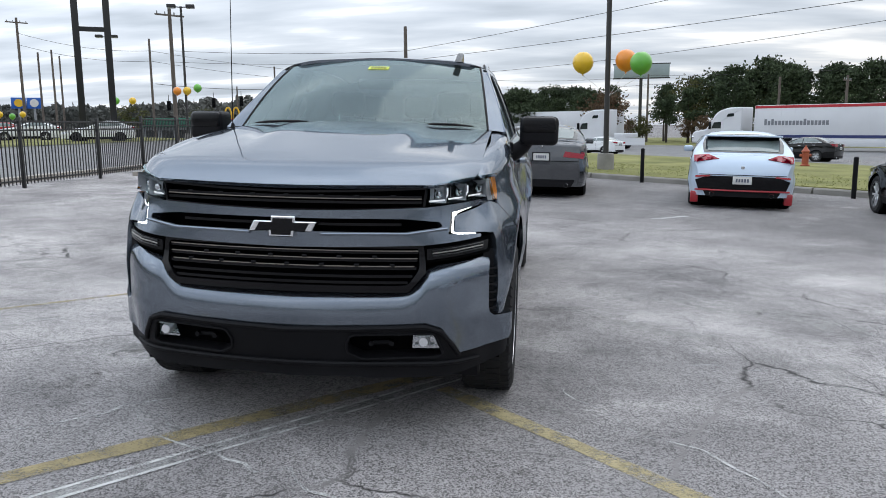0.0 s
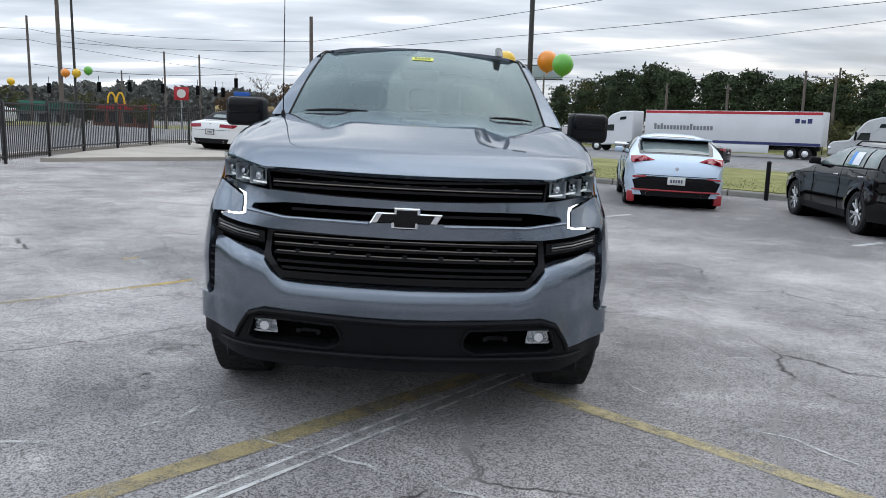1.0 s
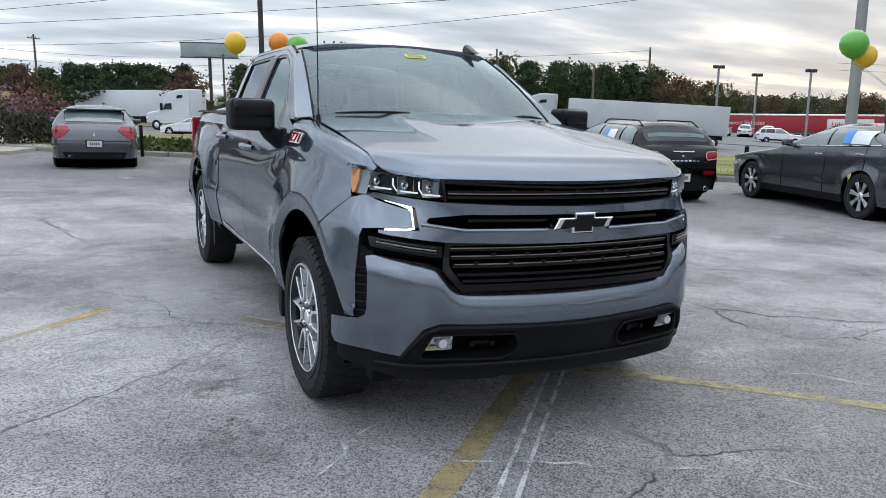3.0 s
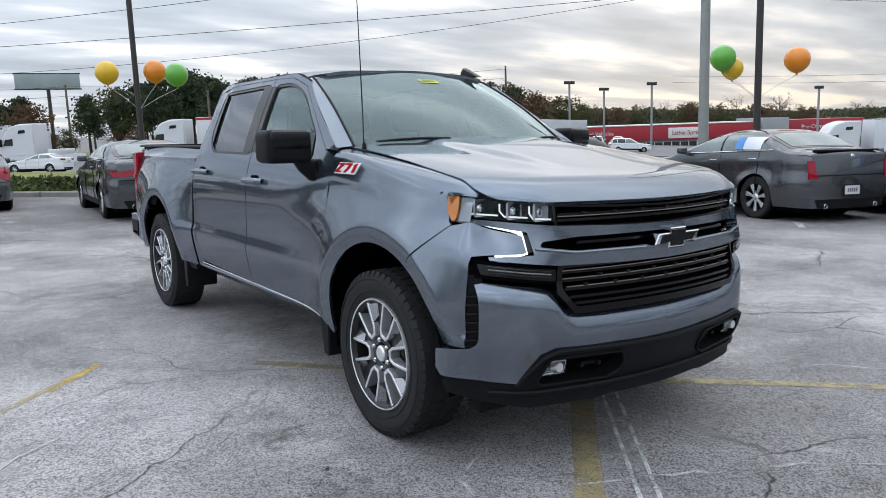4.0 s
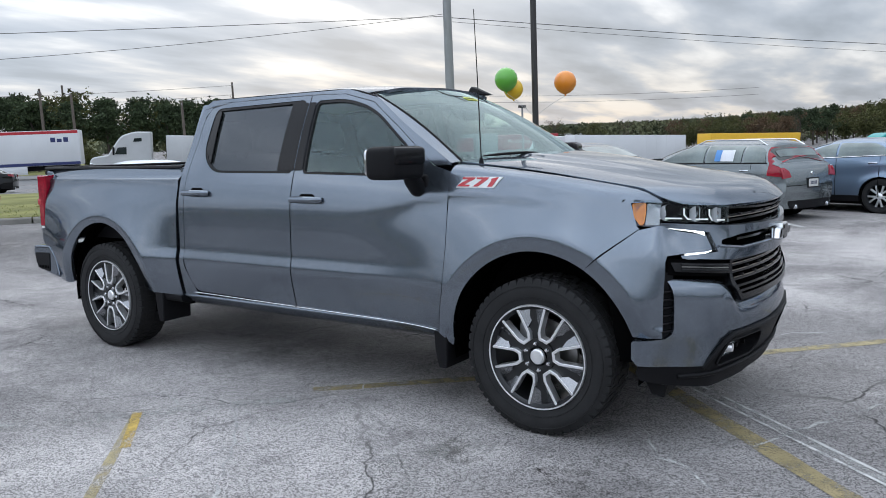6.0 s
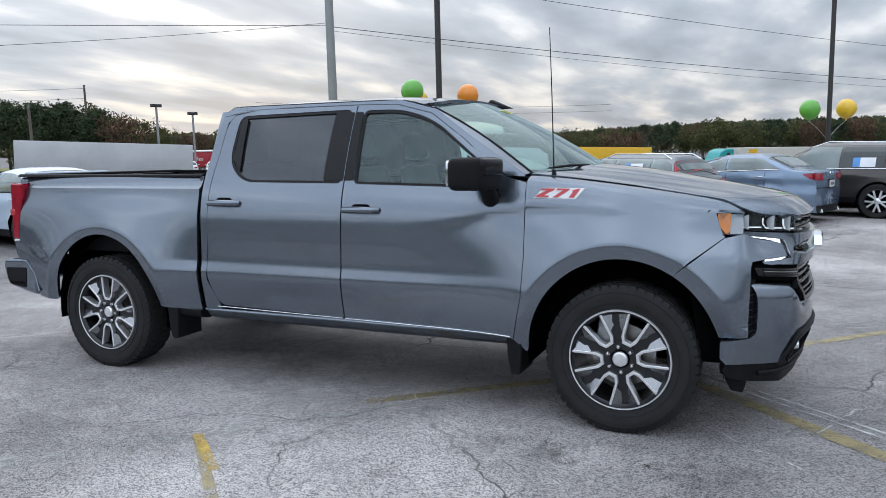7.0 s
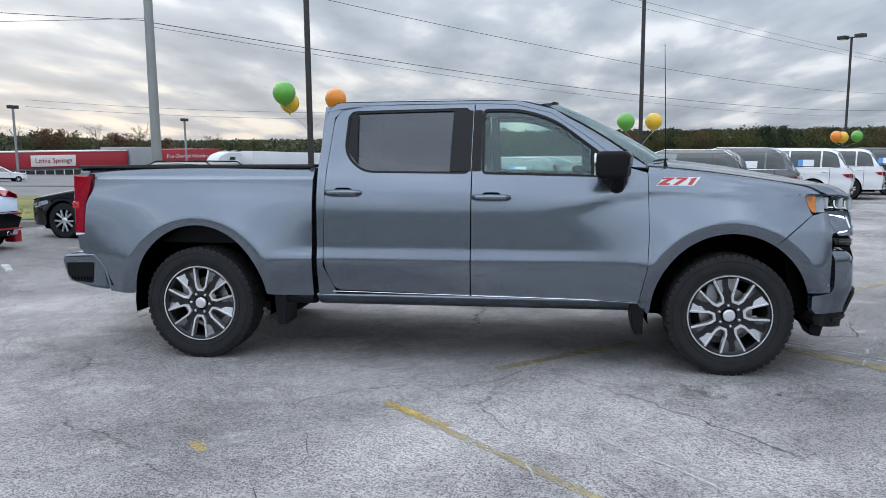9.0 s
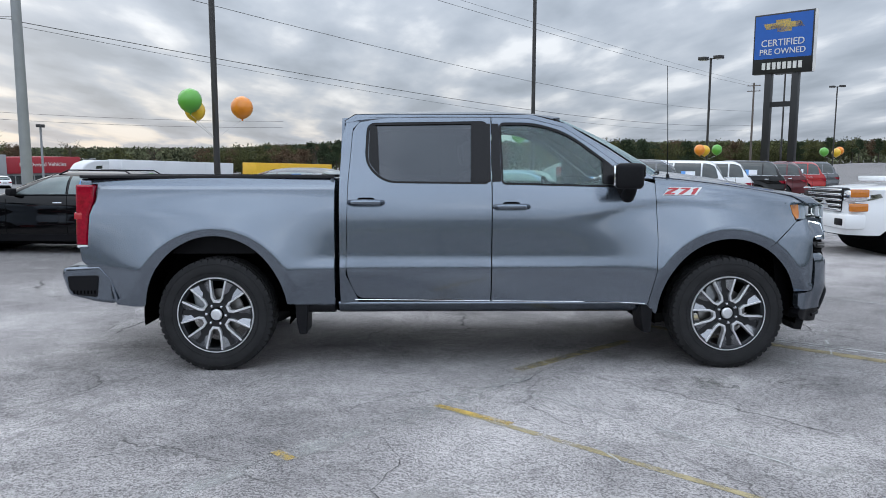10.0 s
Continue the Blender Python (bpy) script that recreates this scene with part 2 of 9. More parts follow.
def lathe(profile, n=32, axis="x", turn=0.0):
    """Turns (radius, along) pairs round an axis."""
    v, f = [], []
    m = len(profile)
    for k in range(n):
        a = turn + 2 * math.pi * k / n
        c, s = math.cos(a), math.sin(a)
        for r, h in profile:
            v.append({"x": (h, r * c, r * s), "z": (r * c, r * s, h), "y": (r * s, h, r * c)}[axis])
    for k in range(n):
        for i in range(m - 1):
            a, b = k * m + i, ((k + 1) % n) * m + i
            f.append((a, a + 1, b + 1, b))
    return v, f


def fillet(pts, r, n=5):
    """A closed outline with its corners rounded. r: one radius or one for each corner."""
    out = []
    k = len(pts)
    rs = r if isinstance(r, (list, tuple)) else [r] * k
    for i in range(k):
        a, p, b = Vector(pts[i - 1]), Vector(pts[i]), Vector(pts[(i + 1) % k])
        da, db = a - p, b - p
        rr = min(rs[i], da.length * 0.48, db.length * 0.48)
        if rr < 1e-4:
            out.append(tuple(p))
            continue
        s, e = p + da.normalized() * rr, p + db.normalized() * rr
        for j in range(n + 1):
            t = j / n
            out.append(tuple(s * (1 - t) ** 2 + p * 2 * t * (1 - t) + e * t * t))
    return out


def resample(poly, h):
    out = []
    for i, p in enumerate(poly):
        q = poly[(i + 1) % len(poly)]
        d = math.dist(p, q)
        k = max(1, round(d / h))
        out += [(p[0] + (q[0] - p[0]) * j / k, p[1] + (q[1] - p[1]) * j / k) for j in range(k)]
    return out


def inside(p, poly):
    x, y = p
    hit = False
    for (ax, ay), (bx, by) in zip(poly, poly[1:] + poly[:1]):
        if (ay > y) != (by > y) and x < (bx - ax) * (y - ay) / (by - ay) + ax:
            hit = not hit
    return hit


def grow(poly, d):
    """The outline moved outwards by d (inwards where negative)."""
    area = sum(a[0] * b[1] - b[0] * a[1] for a, b in zip(poly, poly[1:] + poly[:1]))
    sg = 1 if area > 0 else -1
    out = []
    k = len(poly)
    for i in range(k):
        a, p, b = Vector(poly[i - 1]), Vector(poly[i]), Vector(poly[(i + 1) % k])
        n1, n2 = (p - a), (b - p)
        n1 = Vector((n1.y, -n1.x)).normalized() * sg if n1.length > 1e-9 else Vector((0, 0))
        n2 = Vector((n2.y, -n2.x)).normalized() * sg if n2.length > 1e-9 else Vector((0, 0))
        m = n1 + n2
        m = m / max(m.length_squared / 2, 0.5) if m.length > 1e-9 else n1
        out.append(tuple(p + m * d))
    return out


def patch(poly, h, fn, out, flange=0.02, holes=(), lift=0.0):
    """A panel: an outline in two numbers, filled and laid on the surface fn(u, v). out: the side that it faces. flange: depth of its turned edge."""
    loops = [resample(list(q), h) for q in (poly, *holes)]
    pts, edges = [], []
    for q in loops:
        k = len(pts)
        pts += q
        edges += [(k + i, k + (i + 1) % len(q)) for i in range(len(q))]
    us, vs = [p[0] for p in loops[0]], [p[1] for p in loops[0]]
    rim = np.array(pts)
    u = min(us) + h / 2
    while u < max(us):
        v = min(vs) + h / 2
        while v < max(vs):
            if inside((u, v), loops[0]) and not any(inside((u, v), q) for q in loops[1:]):
                if np.min(np.abs(rim - (u, v)).sum(1)) > 0.5 * h:
                    pts.append((u, v))
            v += h
        u += h
    res = delaunay_2d_cdt([Vector(p) for p in pts], edges, [], 0, 1e-6)
    flat, tris = res[0], res[2]
    keep = []
    for t in tris:
        c = (flat[t[0]] + flat[t[1]] + flat[t[2]]) / 3
        c = (c.x, c.y)
        if inside(c, loops[0]) and not any(inside(c, q) for q in loops[1:]):
            keep.append(tuple(t))
    e = 1e-3

    def nrm(u, v):
        a = Vector(fn(u + e, v)) - Vector(fn(u - e, v))
        b = Vector(fn(u, v + e)) - Vector(fn(u, v - e))
        n = a.cross(b)
        n = n.normalized() if n.length > 1e-12 else Vector(out)
        return n if n.dot(Vector(out)) > 0 else -n

    verts = [Vector(fn(p.x, p.y)) for p in flat]
    if lift:
        verts = [q + nrm(p.x, p.y) * lift for p, q in zip(flat, verts)]
    faces = []
    for t in keep:
        n = (verts[t[1]] - verts[t[0]]).cross(verts[t[2]] - verts[t[0]])
        c = (flat[t[0]] + flat[t[1]] + flat[t[2]]) / 3
        faces.append(t if n.dot(nrm(c.x, c.y)) >= 0 else (t[0], t[2], t[1]))
    if flange:
        count = {}
        for t in faces:
            for a, b in ((t[0], t[1]), (t[1], t[2]), (t[2], t[0])):
                count[(a, b)] = 1
        border = [ab for ab in count if (ab[1], ab[0]) not in count]
        low, top = {}, {}
        for a, b in border:
            for i in (a, b):
                if i not in low:
                    top[i] = i
                    low[i] = len(verts)
                    verts.append(verts[i] - nrm(flat[i].x, flat[i].y) * flange)
        faces += [(b, a, low[a], low[b]) for a, b in border]
    return [tuple(p) for p in verts], faces


def prism(poly, h0, h1, axis="x", b=0.0):
    """An outline drawn out along an axis between h0 and h1, with edges eased by b."""
    def put(p, h):
        return {"x": (h, p[0], p[1]), "y": (p[0], h, p[1]), "z": (p[0], p[1], h)}[axis]

    k = len(poly)
    rings = [(poly, h0), (poly, h1)]
    if b:
        s = 1 if h1 > h0 else -1
        small = grow(poly, -b)
        rings = [(small, h0), (poly, h0 + s * b), (poly, h1 - s * b), (small, h1)]
    v, f = [], []
    for q, h in rings:
        v += [put(p, h) for p in q]
    for r in range(len(rings) - 1):
        for i in range(k):
            j = (i + 1) % k
            f.append((r * k + i, r * k + j, (r + 1) * k + j, (r + 1) * k + i))
    f.append(tuple(reversed(range(k))))
    f.append(tuple((len(rings) - 1) * k + i for i in range(k)))
    n = sum((Vector(v[a]).cross(Vector(v[c])) for q in f for a, c in zip(q, q[1:] + q[:1])), Vector())
    vol = sum(Vector(v[q[0]]).dot((Vector(v[q[i]]) - Vector(v[q[0]])).cross(Vector(v[q[i + 1]]) - Vector(v[q[0]]))) for q in f for i in range(1, len(q) - 1))
    if vol < 0:
        f = [tuple(reversed(q)) for q in f]
    return v, f


def ruled(a, b, n=1):
    """A strip between two rows of points."""
    k = len(a)
    v, f = [], []
    for j in range(n + 1):
        t = j / n
        v += [tuple(Vector(p) * (1 - t) + Vector(q) * t) for p, q in zip(a, b)]
    for j in range(n):
        for i in range(k - 1):
            f.append((j * k + i, j * k + i + 1, (j + 1) * k + i + 1, (j + 1) * k + i))
    return v, f


def curve(xs, ys, x):
    """A smooth line through (xs, ys), with no overshoot."""
    if x <= xs[0]:
        return ys[0]
    for i in range(len(xs) - 1):
        if x <= xs[i + 1]:
            h = xs[i + 1] - xs[i]
            t = (x - xs[i]) / h
            d = (ys[i + 1] - ys[i]) / h

            def slope(k):
                if k <= 0 or k >= len(xs) - 1:
                    return (ys[min(k + 1, len(xs) - 1)] - ys[max(k - 1, 0)]) / (xs[min(k + 1, len(xs) - 1)] - xs[max(k - 1, 0)])
                a = (ys[k] - ys[k - 1]) / (xs[k] - xs[k - 1])
                c = (ys[k + 1] - ys[k]) / (xs[k + 1] - xs[k])
                return 0.0 if a * c <= 0 else 2 * a * c / (a + c)

            m0, m1 = slope(i), slope(i + 1)
            return (2 * t**3 - 3 * t * t + 1) * ys[i] + (t**3 - 2 * t * t + t) * h * m0 + (3 * t * t - 2 * t**3) * ys[i + 1] + (t**3 - t * t) * h * m1
    return ys[-1]


def ease(a, b, x):
    t = min(1.0, max(0.0, (x - a) / (b - a)))
    return t * t * (3 - 2 * t)


# ---- ground ----
def ground_z(x, y):
    """The lot falls gently to +x; past the grass the land drops to a road that runs downhill."""
    lot = -0.02575 * (45 * math.tanh(x / 45) if x > 0 else 25 * math.tanh(x / 25))
    across, along = 0.616 * x + 0.788 * y, 0.788 * x - 0.616 * y
    road = -1.1 - 0.055 * 90 * math.tanh(max(0.0, along + 12) / 90)
    return lot + (road - lot) * ease(26, 58, across)


def sheet(poly, h, lift, flange=0.0):
    return patch(poly, h, lambda x, y: (x, y, ground_z(x, y) + lift), (0, 0, 1), flange)


def asphalt(name, dark, light, crack=True, stones=True, patch_at=None):
    """Old asphalt: pale aggregate in dark binder, worn pale patches, oil stains and two nets of cracks."""
    m = bpy.data.materials.new(name)
    m.use_nodes = True
    n, l = m.node_tree.nodes, m.node_tree.links
    b = n["Principled BSDF"]
    b.inputs["Roughness"].default_value = 0.82
    b.inputs["Specular IOR Level"].default_value = 0.35
    co = n.new("ShaderNodeTexCoord")

    def tex(kind, scale, detail=4.0, rough=0.5, vec=None, **kw):
        t = n.new(kind)
        t.inputs["Scale"].default_value = scale
        if "Detail" in t.inputs:
            t.inputs["Detail"].default_value, t.inputs["Roughness"].default_value = detail, rough
        l.new(vec or co.outputs["Object"], t.inputs["Vector"])
        return t

    def ramp(src, *stops):
        r = n.new("ShaderNodeValToRGB")
        e = r.color_ramp.elements
        while len(e) < len(stops):
            e.new(0.5)
        for q, (pos, v) in zip(e, stops):
            q.position = pos
            q.color = (v, v, v, 1) if isinstance(v, (int, float)) else (*v, 1)
        l.new(src, r.inputs["Fac"])
        return r.outputs[0]

    def mix(fac, a, c, mode="MIX"):
        x = n.new("ShaderNodeMix")
        x.data_type, x.blend_type = "RGBA", mode
        for key, v in (("Factor", fac), ("A", a), ("B", c)):
            if isinstance(v, (int, float)):
                x.inputs[key].default_value = v
            elif isinstance(v, tuple):
                x.inputs[key].default_value = (*v, 1)
            else:
                l.new(v, x.inputs[key])
        return x.outputs["Result"]

    wear = tex("ShaderNodeTexNoise", 0.45, 10.0, 0.70).outputs["Fac"]
    blot = tex("ShaderNodeTexNoise", 1.9, 9.0, 0.68).outputs["Fac"]
    col = mix(ramp(wear, (0.36, 0.0), (0.64, 1.0)), dark, light)
    if patch_at:
        # a darker patch with a ragged edge
        off, far = n.new("ShaderNodeVectorMath"), n.new("ShaderNodeVectorMath")
        off.operation, far.operation = "SUBTRACT", "LENGTH"
        off.inputs[1].default_value = (*patch_at[:2], 0.0)
        l.new(co.outputs["Object"], off.inputs[0])
        l.new(off.outputs[0], far.inputs[0])
        rag = n.new("ShaderNodeMath")
        rag.operation = "MULTIPLY_ADD"
        l.new(tex("ShaderNodeTexNoise", 0.8, 8.0, 0.65).outputs["Fac"], rag.inputs[0])
        rag.inputs[1].default_value = 3.2
        l.new(far.outputs["Value"], rag.inputs[2])
        edge = n.new("ShaderNodeMapRange")
        edge.inputs["From Min"].default_value, edge.inputs["From Max"].default_value = patch_at[2] + 1.0, patch_at[2] + 2.6
        edge.inputs["To Min"].default_value, edge.inputs["To Max"].default_value = 0.62, 0.0
        l.new(rag.outputs[0], edge.inputs["Value"])
        col = mix(edge.outputs[0], col, tuple(c * 0.92 for c in dark))
        # smoother, darker asphalt of the parking bays along the grass
        dot, bay = n.new("ShaderNodeVectorMath"), n.new("ShaderNodeMath")
        dot.operation, bay.operation = "DOT_PRODUCT", "MULTIPLY_ADD"
        dot.inputs[1].default_value = (0.616, 0.788, 0.0)
        l.new(co.outputs["Object"], dot.inputs[0])
        l.new(tex("ShaderNodeTexNoise", 0.5, 6.0, 0.6).outputs["Fac"], bay.inputs[0])
        bay.inputs[1].default_value = 2.5
        l.new(dot.outputs["Value"], bay.inputs[2])
        bays = n.new("ShaderNodeMapRange")
        bays.inputs["From Min"].default_value, bays.inputs["From Max"].default_value = 6.6, 10.0
        bays.inputs["To Max"].default_value = 0.70
        l.new(bay.outputs[0], bays.inputs["Value"])
        col = mix(bays.outputs[0], col, tuple(c * 0.80 for c in dark))
    col = mix(ramp(blot, (0.58, 0.0), (0.74, 0.45)), col, tuple(c * 1.4 for c in light))
    col = mix(ramp(blot, (0.28, 0.75), (0.44, 0.0)), col, tuple(c * 0.62 for c in dark))
    if stones:
        agg = tex("ShaderNodeTexVoronoi", 150.0)
        chips = ramp(agg.outputs["Color"], (0.0, 0.30), (0.45, 0.66), (0.80, 1.10), (1.0, 3.1))
        col = mix(1.0, col, chips, "MULTIPLY")
        grit = tex("ShaderNodeTexVoronoi", 330.0)
        col = mix(0.6, col, ramp(grit.outputs["Color"], (0.0, 0.45), (0.6, 0.9), (1.0, 2.0)), "MULTIPLY")
    if crack:
        warp = tex("ShaderNodeTexNoise", 1.3, 5.0, 0.65)
        wv = n.new("ShaderNodeVectorMath")
        wv.operation = "MULTIPLY_ADD"
        wv.inputs[1].default_value = (0.55, 0.55, 0.0)
        l.new(warp.outputs["Color"], wv.inputs[0])
        l.new(co.outputs["Object"], wv.inputs[2])
        for scale, width, gate in ((0.33, 0.0017, (0.44, 0.54)), (0.95, 0.0042, (0.53, 0.62))):
            vor = n.new("ShaderNodeTexVoronoi")
            vor.feature = "DISTANCE_TO_EDGE"
            vor.inputs["Scale"].default_value = scale
            l.new(wv.outputs[0], vor.inputs["Vector"])
            line = ramp(vor.outputs["Distance"], (width * 0.45, 1.0), (width * 1.6, 0.0))
            halo = ramp(vor.outputs["Distance"], (width, 0.22), (width * 6, 0.0))
            where = tex("ShaderNodeTexNoise", 0.55, 3.0).outputs["Fac"]
            on = ramp(where, (gate[0], 0.0), (gate[1], 1.0))
            pale = tex("ShaderNodeTexNoise", 0.8, 2.0).outputs["Fac"]
            col = mix(mix(1.0, halo, on, "MULTIPLY"), col, tuple(c * 1.5 for c in light))
            ink = mix(ramp(pale, (0.50, 0.0), (0.56, 1.0)), tuple(c * 0.45 for c in dark), tuple(min(0.6, c * 1.6) for c in light))
            col = mix(mix(1.0, line, on, "MULTIPLY"), col, ink)
    l.new(col, b.inputs["Base Color"])
    bp, bn = n.new("ShaderNodeBump"), tex("ShaderNodeTexNoise", 170.0, 3.0)
    bp.inputs["Strength"].default_value, bp.inputs["Distance"].default_value = 0.8, 0.006
    l.new(bn.outputs["Fac"], bp.inputs["Height"])
    l.new(bp.outputs[0], b.inputs["Normal"])
    return m


def worn_paint(name, col, cover):
    """Road paint rubbed through to the asphalt below it."""
    m = mk(name, col, 0.7, var=0.25, scale=8.0, fine=160.0)
    n, l = m.node_tree.nodes, m.node_tree.links
    co, t1, t2 = n.new("ShaderNodeTexCoord"), n.new("ShaderNodeTexNoise"), n.new("ShaderNodeTexNoise")
    t1.inputs["Scale"].default_value, t2.inputs["Scale"].default_value = 5.0, 130.0
    t1.inputs["Detail"].default_value = 8.0
    t1.inputs["Roughness"].default_value = 0.7
    ad, th, tr, mx = n.new("ShaderNodeMath"), n.new("ShaderNodeMapRange"), n.new("ShaderNodeBsdfTransparent"), n.new("ShaderNodeMixShader")
    ad.operation = "MULTIPLY_ADD"
    ad.inputs[1].default_value = 0.55
    l.new(co.outputs["Object"], t1.inputs["Vector"])
    l.new(co.outputs["Object"], t2.inputs["Vector"])
    l.new(t2.outputs["Fac"], ad.inputs[0])
    l.new(t1.outputs["Fac"], ad.inputs[2])
    th.inputs["From Min"].default_value, th.inputs["From Max"].default_value = 0.92 - cover * 0.40, 1.20 - cover * 0.40
    th.inputs["To Max"].default_value = 0.85
    l.new(ad.outputs[0], th.inputs["Value"])
    l.new(th.outputs[0], mx.inputs[0])
    l.new(tr.outputs[0], mx.inputs[1])
    l.new(n["Principled BSDF"].outputs[0], mx.inputs[2])
    l.new(mx.outputs[0], n["Material Output"].inputs["Surface"])
    return m


M_ASPHALT = asphalt("worn_grey_asphalt", (0.053, 0.0505, 0.0510), (0.139, 0.132, 0.130), patch_at=(1.0, -1.9, 2.4))
M_YELLOW = worn_paint("worn_yellow_paint", (0.40, 0.335, 0.18), 0.82)
M_FRESHY = worn_paint("fresh_yellow_paint", (0.58, 0.40, 0.09), 0.80)
M_LINE = worn_paint("worn_white_paint", (0.42, 0.42, 0.41), 0.50)
M_DOTS = worn_paint("crumbled_white_paint", (0.58, 0.58, 0.57), 0.88)
M_MUD = worn_paint("brown_rust_stain", (0.055, 0.045, 0.040), 0.36)
M_OLIVE = worn_paint("faded_olive_paint", (0.32, 0.26, 0.13), 0.86)
M_STAIN = worn_paint("pale_mineral_stain", (0.42, 0.41, 0.395), 0.46)
M_FILL = worn_paint("pale_crack_filler", (0.55, 0.55, 0.54), 0.98)
M_PALEFILL = worn_paint("pale_crack_dust", (0.54, 0.54, 0.53), 0.80)
M_TAR = worn_paint("dark_crack", (0.030, 0.030, 0.032), 0.95)

xs = sorted({round(s * v, 2) for s in (-1, 1) for v in [i * 1.5 for i in range(27)] + [i * 4.0 for i in range(11, 32)] + [46, 55, 70, 90, 120, 170, 250, 400, 700, 1200, 2500]})
gv = [(x, y, ground_z(x, y)) for x in xs for y in xs]
k = len(xs)
gf = [(i * k + j, (i + 1) * k + j, (i + 1) * k + j + 1, i * k + j + 1) for i in range(k - 1) for j in range(k - 1)]
ground = tagged(obj("ground", (gv, gf), M_ASPHALT), "worn cracked grey asphalt of a car lot", "ground", kind="structure")


def stripe(name, a, b, w, material, label, lift=0.004, wobble=0.0):
    """A painted line from a to b on the ground."""
    a, b = Vector(a), Vector(b)
    d = (b - a).normalized()
    s = Vector((-d.y, d.x)) * w / 2
    k = max(2, int((b - a).length / 0.25))
    rows = []
    for sg in (1, -1):
        row = []
        for i in range(k + 1):
            p = a + (b - a) * i / k
            q = p + s * sg * (1 + wobble * noise.noise(Vector((p.x * 3, p.y * 3, sg))))
            row.append((q.x, q.y, ground_z(q.x, q.y) + lift))
        rows.append(row)
    v, f = ruled(rows[1], rows[0])
    return tagged(obj(name, (v, f), material), label, "marking", kind="structure")


YL, WL = "worn yellow parking line on asphalt", "worn white line on asphalt"
stripe("yellow_line", (-1.55, -2.05), (0.62, 0.20), 0.12, M_OLIVE, YL, wobble=0.3)
stripe("yellow_line", (0.62, -0.12), (3.4, -2.75), 0.10, M_YELLOW, YL, wobble=0.3)
for o in (0.0, 0.105):
    stripe("white_line", (-1.35 + o, -2.28), (0.60 + o, 0.05), 0.020, M_DOTS, WL, wobble=0.5)
stripe("white_line", (-1.30, -2.28), (0.65, 0.05), 0.10, M_LINE, WL, lift=0.003, wobble=0.3)
stripe("yellow_line", (-1.84, 2.15), (-4.9, -0.96), 0.055, M_YELLOW, YL, lift=0.003, wobble=0.3)
stripe("yellow_line", (-1.83, 2.16), (-2.20, 1.73), 0.055, M_FRESHY, "fresher end of a yellow parking line")
stripe("yellow_mark", (-2.60, 3.01), (-2.72, 2.90), 0.06, M_FRESHY, "short bright yellow paint mark")
stripe("white_line", (-3.3, 3.55), (-1.2, 1.5), 0.13, M_LINE, WL, wobble=0.4)
stripe("yellow_line", (-1.0, 1.55), (-0.05, 0.50), 0.09, M_OLIVE, YL, lift=0.003, wobble=0.4)
stripe("white_line", (2.55, -2.02), (1.30, -3.12), 0.09, M_LINE, WL, wobble=0.3)
stripe("white_line", (2.94, 8.31), (3.57, 8.87), 0.10, M_FILL, WL, wobble=0.3)
stripe("white_line", (-4.9, 3.6), (-3.8, 4.2), 0.10, M_LINE, WL, wobble=0.3)
for a in ((6.0, 6.2), (8.4, 3.2), (9.6, 0.4), (12.2, -2.0)):
    stripe("white_line", a, (a[0] + 0.7, a[1] + 0.5), 0.10, M_FILL, WL, wobble=0.3)


def trail(name, pts, w, material, label, seed, lift=0.0045, jag=0.10):
    """A crooked crack or stain along points."""
    rnd = random.Random(seed)
    line = []
    for p, q in zip(pts, pts[1:]):
        p, q = Vector(p), Vector(q)
        k = max(2, int((q - p).length / 0.09))
        n2 = Vector((-(q - p).y, (q - p).x)).normalized()
        for i in range(k):
            line.append(p + (q - p) * i / k + n2 * jag * 0.5 * noise.noise(Vector((p.x + i * 0.35, q.y + i * 0.2, seed * 7.1))) + n2 * rnd.uniform(-jag, jag) * 0.12)
    line.append(Vector(pts[-1]))
    rows = [[], []]
    for i, p in enumerate(line):
        d = (line[min(i + 1, len(line) - 1)] - line[max(i - 1, 0)]).normalized()
        t = min(1.0, 4 * min(i, len(line) - 1 - i) / len(line) + 0.15)
        s = Vector((-d.y, d.x)) * w * t * rnd.uniform(0.55, 1.3) / 2
        for r, sg in zip(rows, (1, -1)):
            r.append((p.x + s.x * sg, p.y + s.y * sg, ground_z(p.x, p.y) + lift))
    v, f = ruled(rows[1], rows[0])
    return tagged(obj(name, (v, f), material), label, "crack", kind="structure")


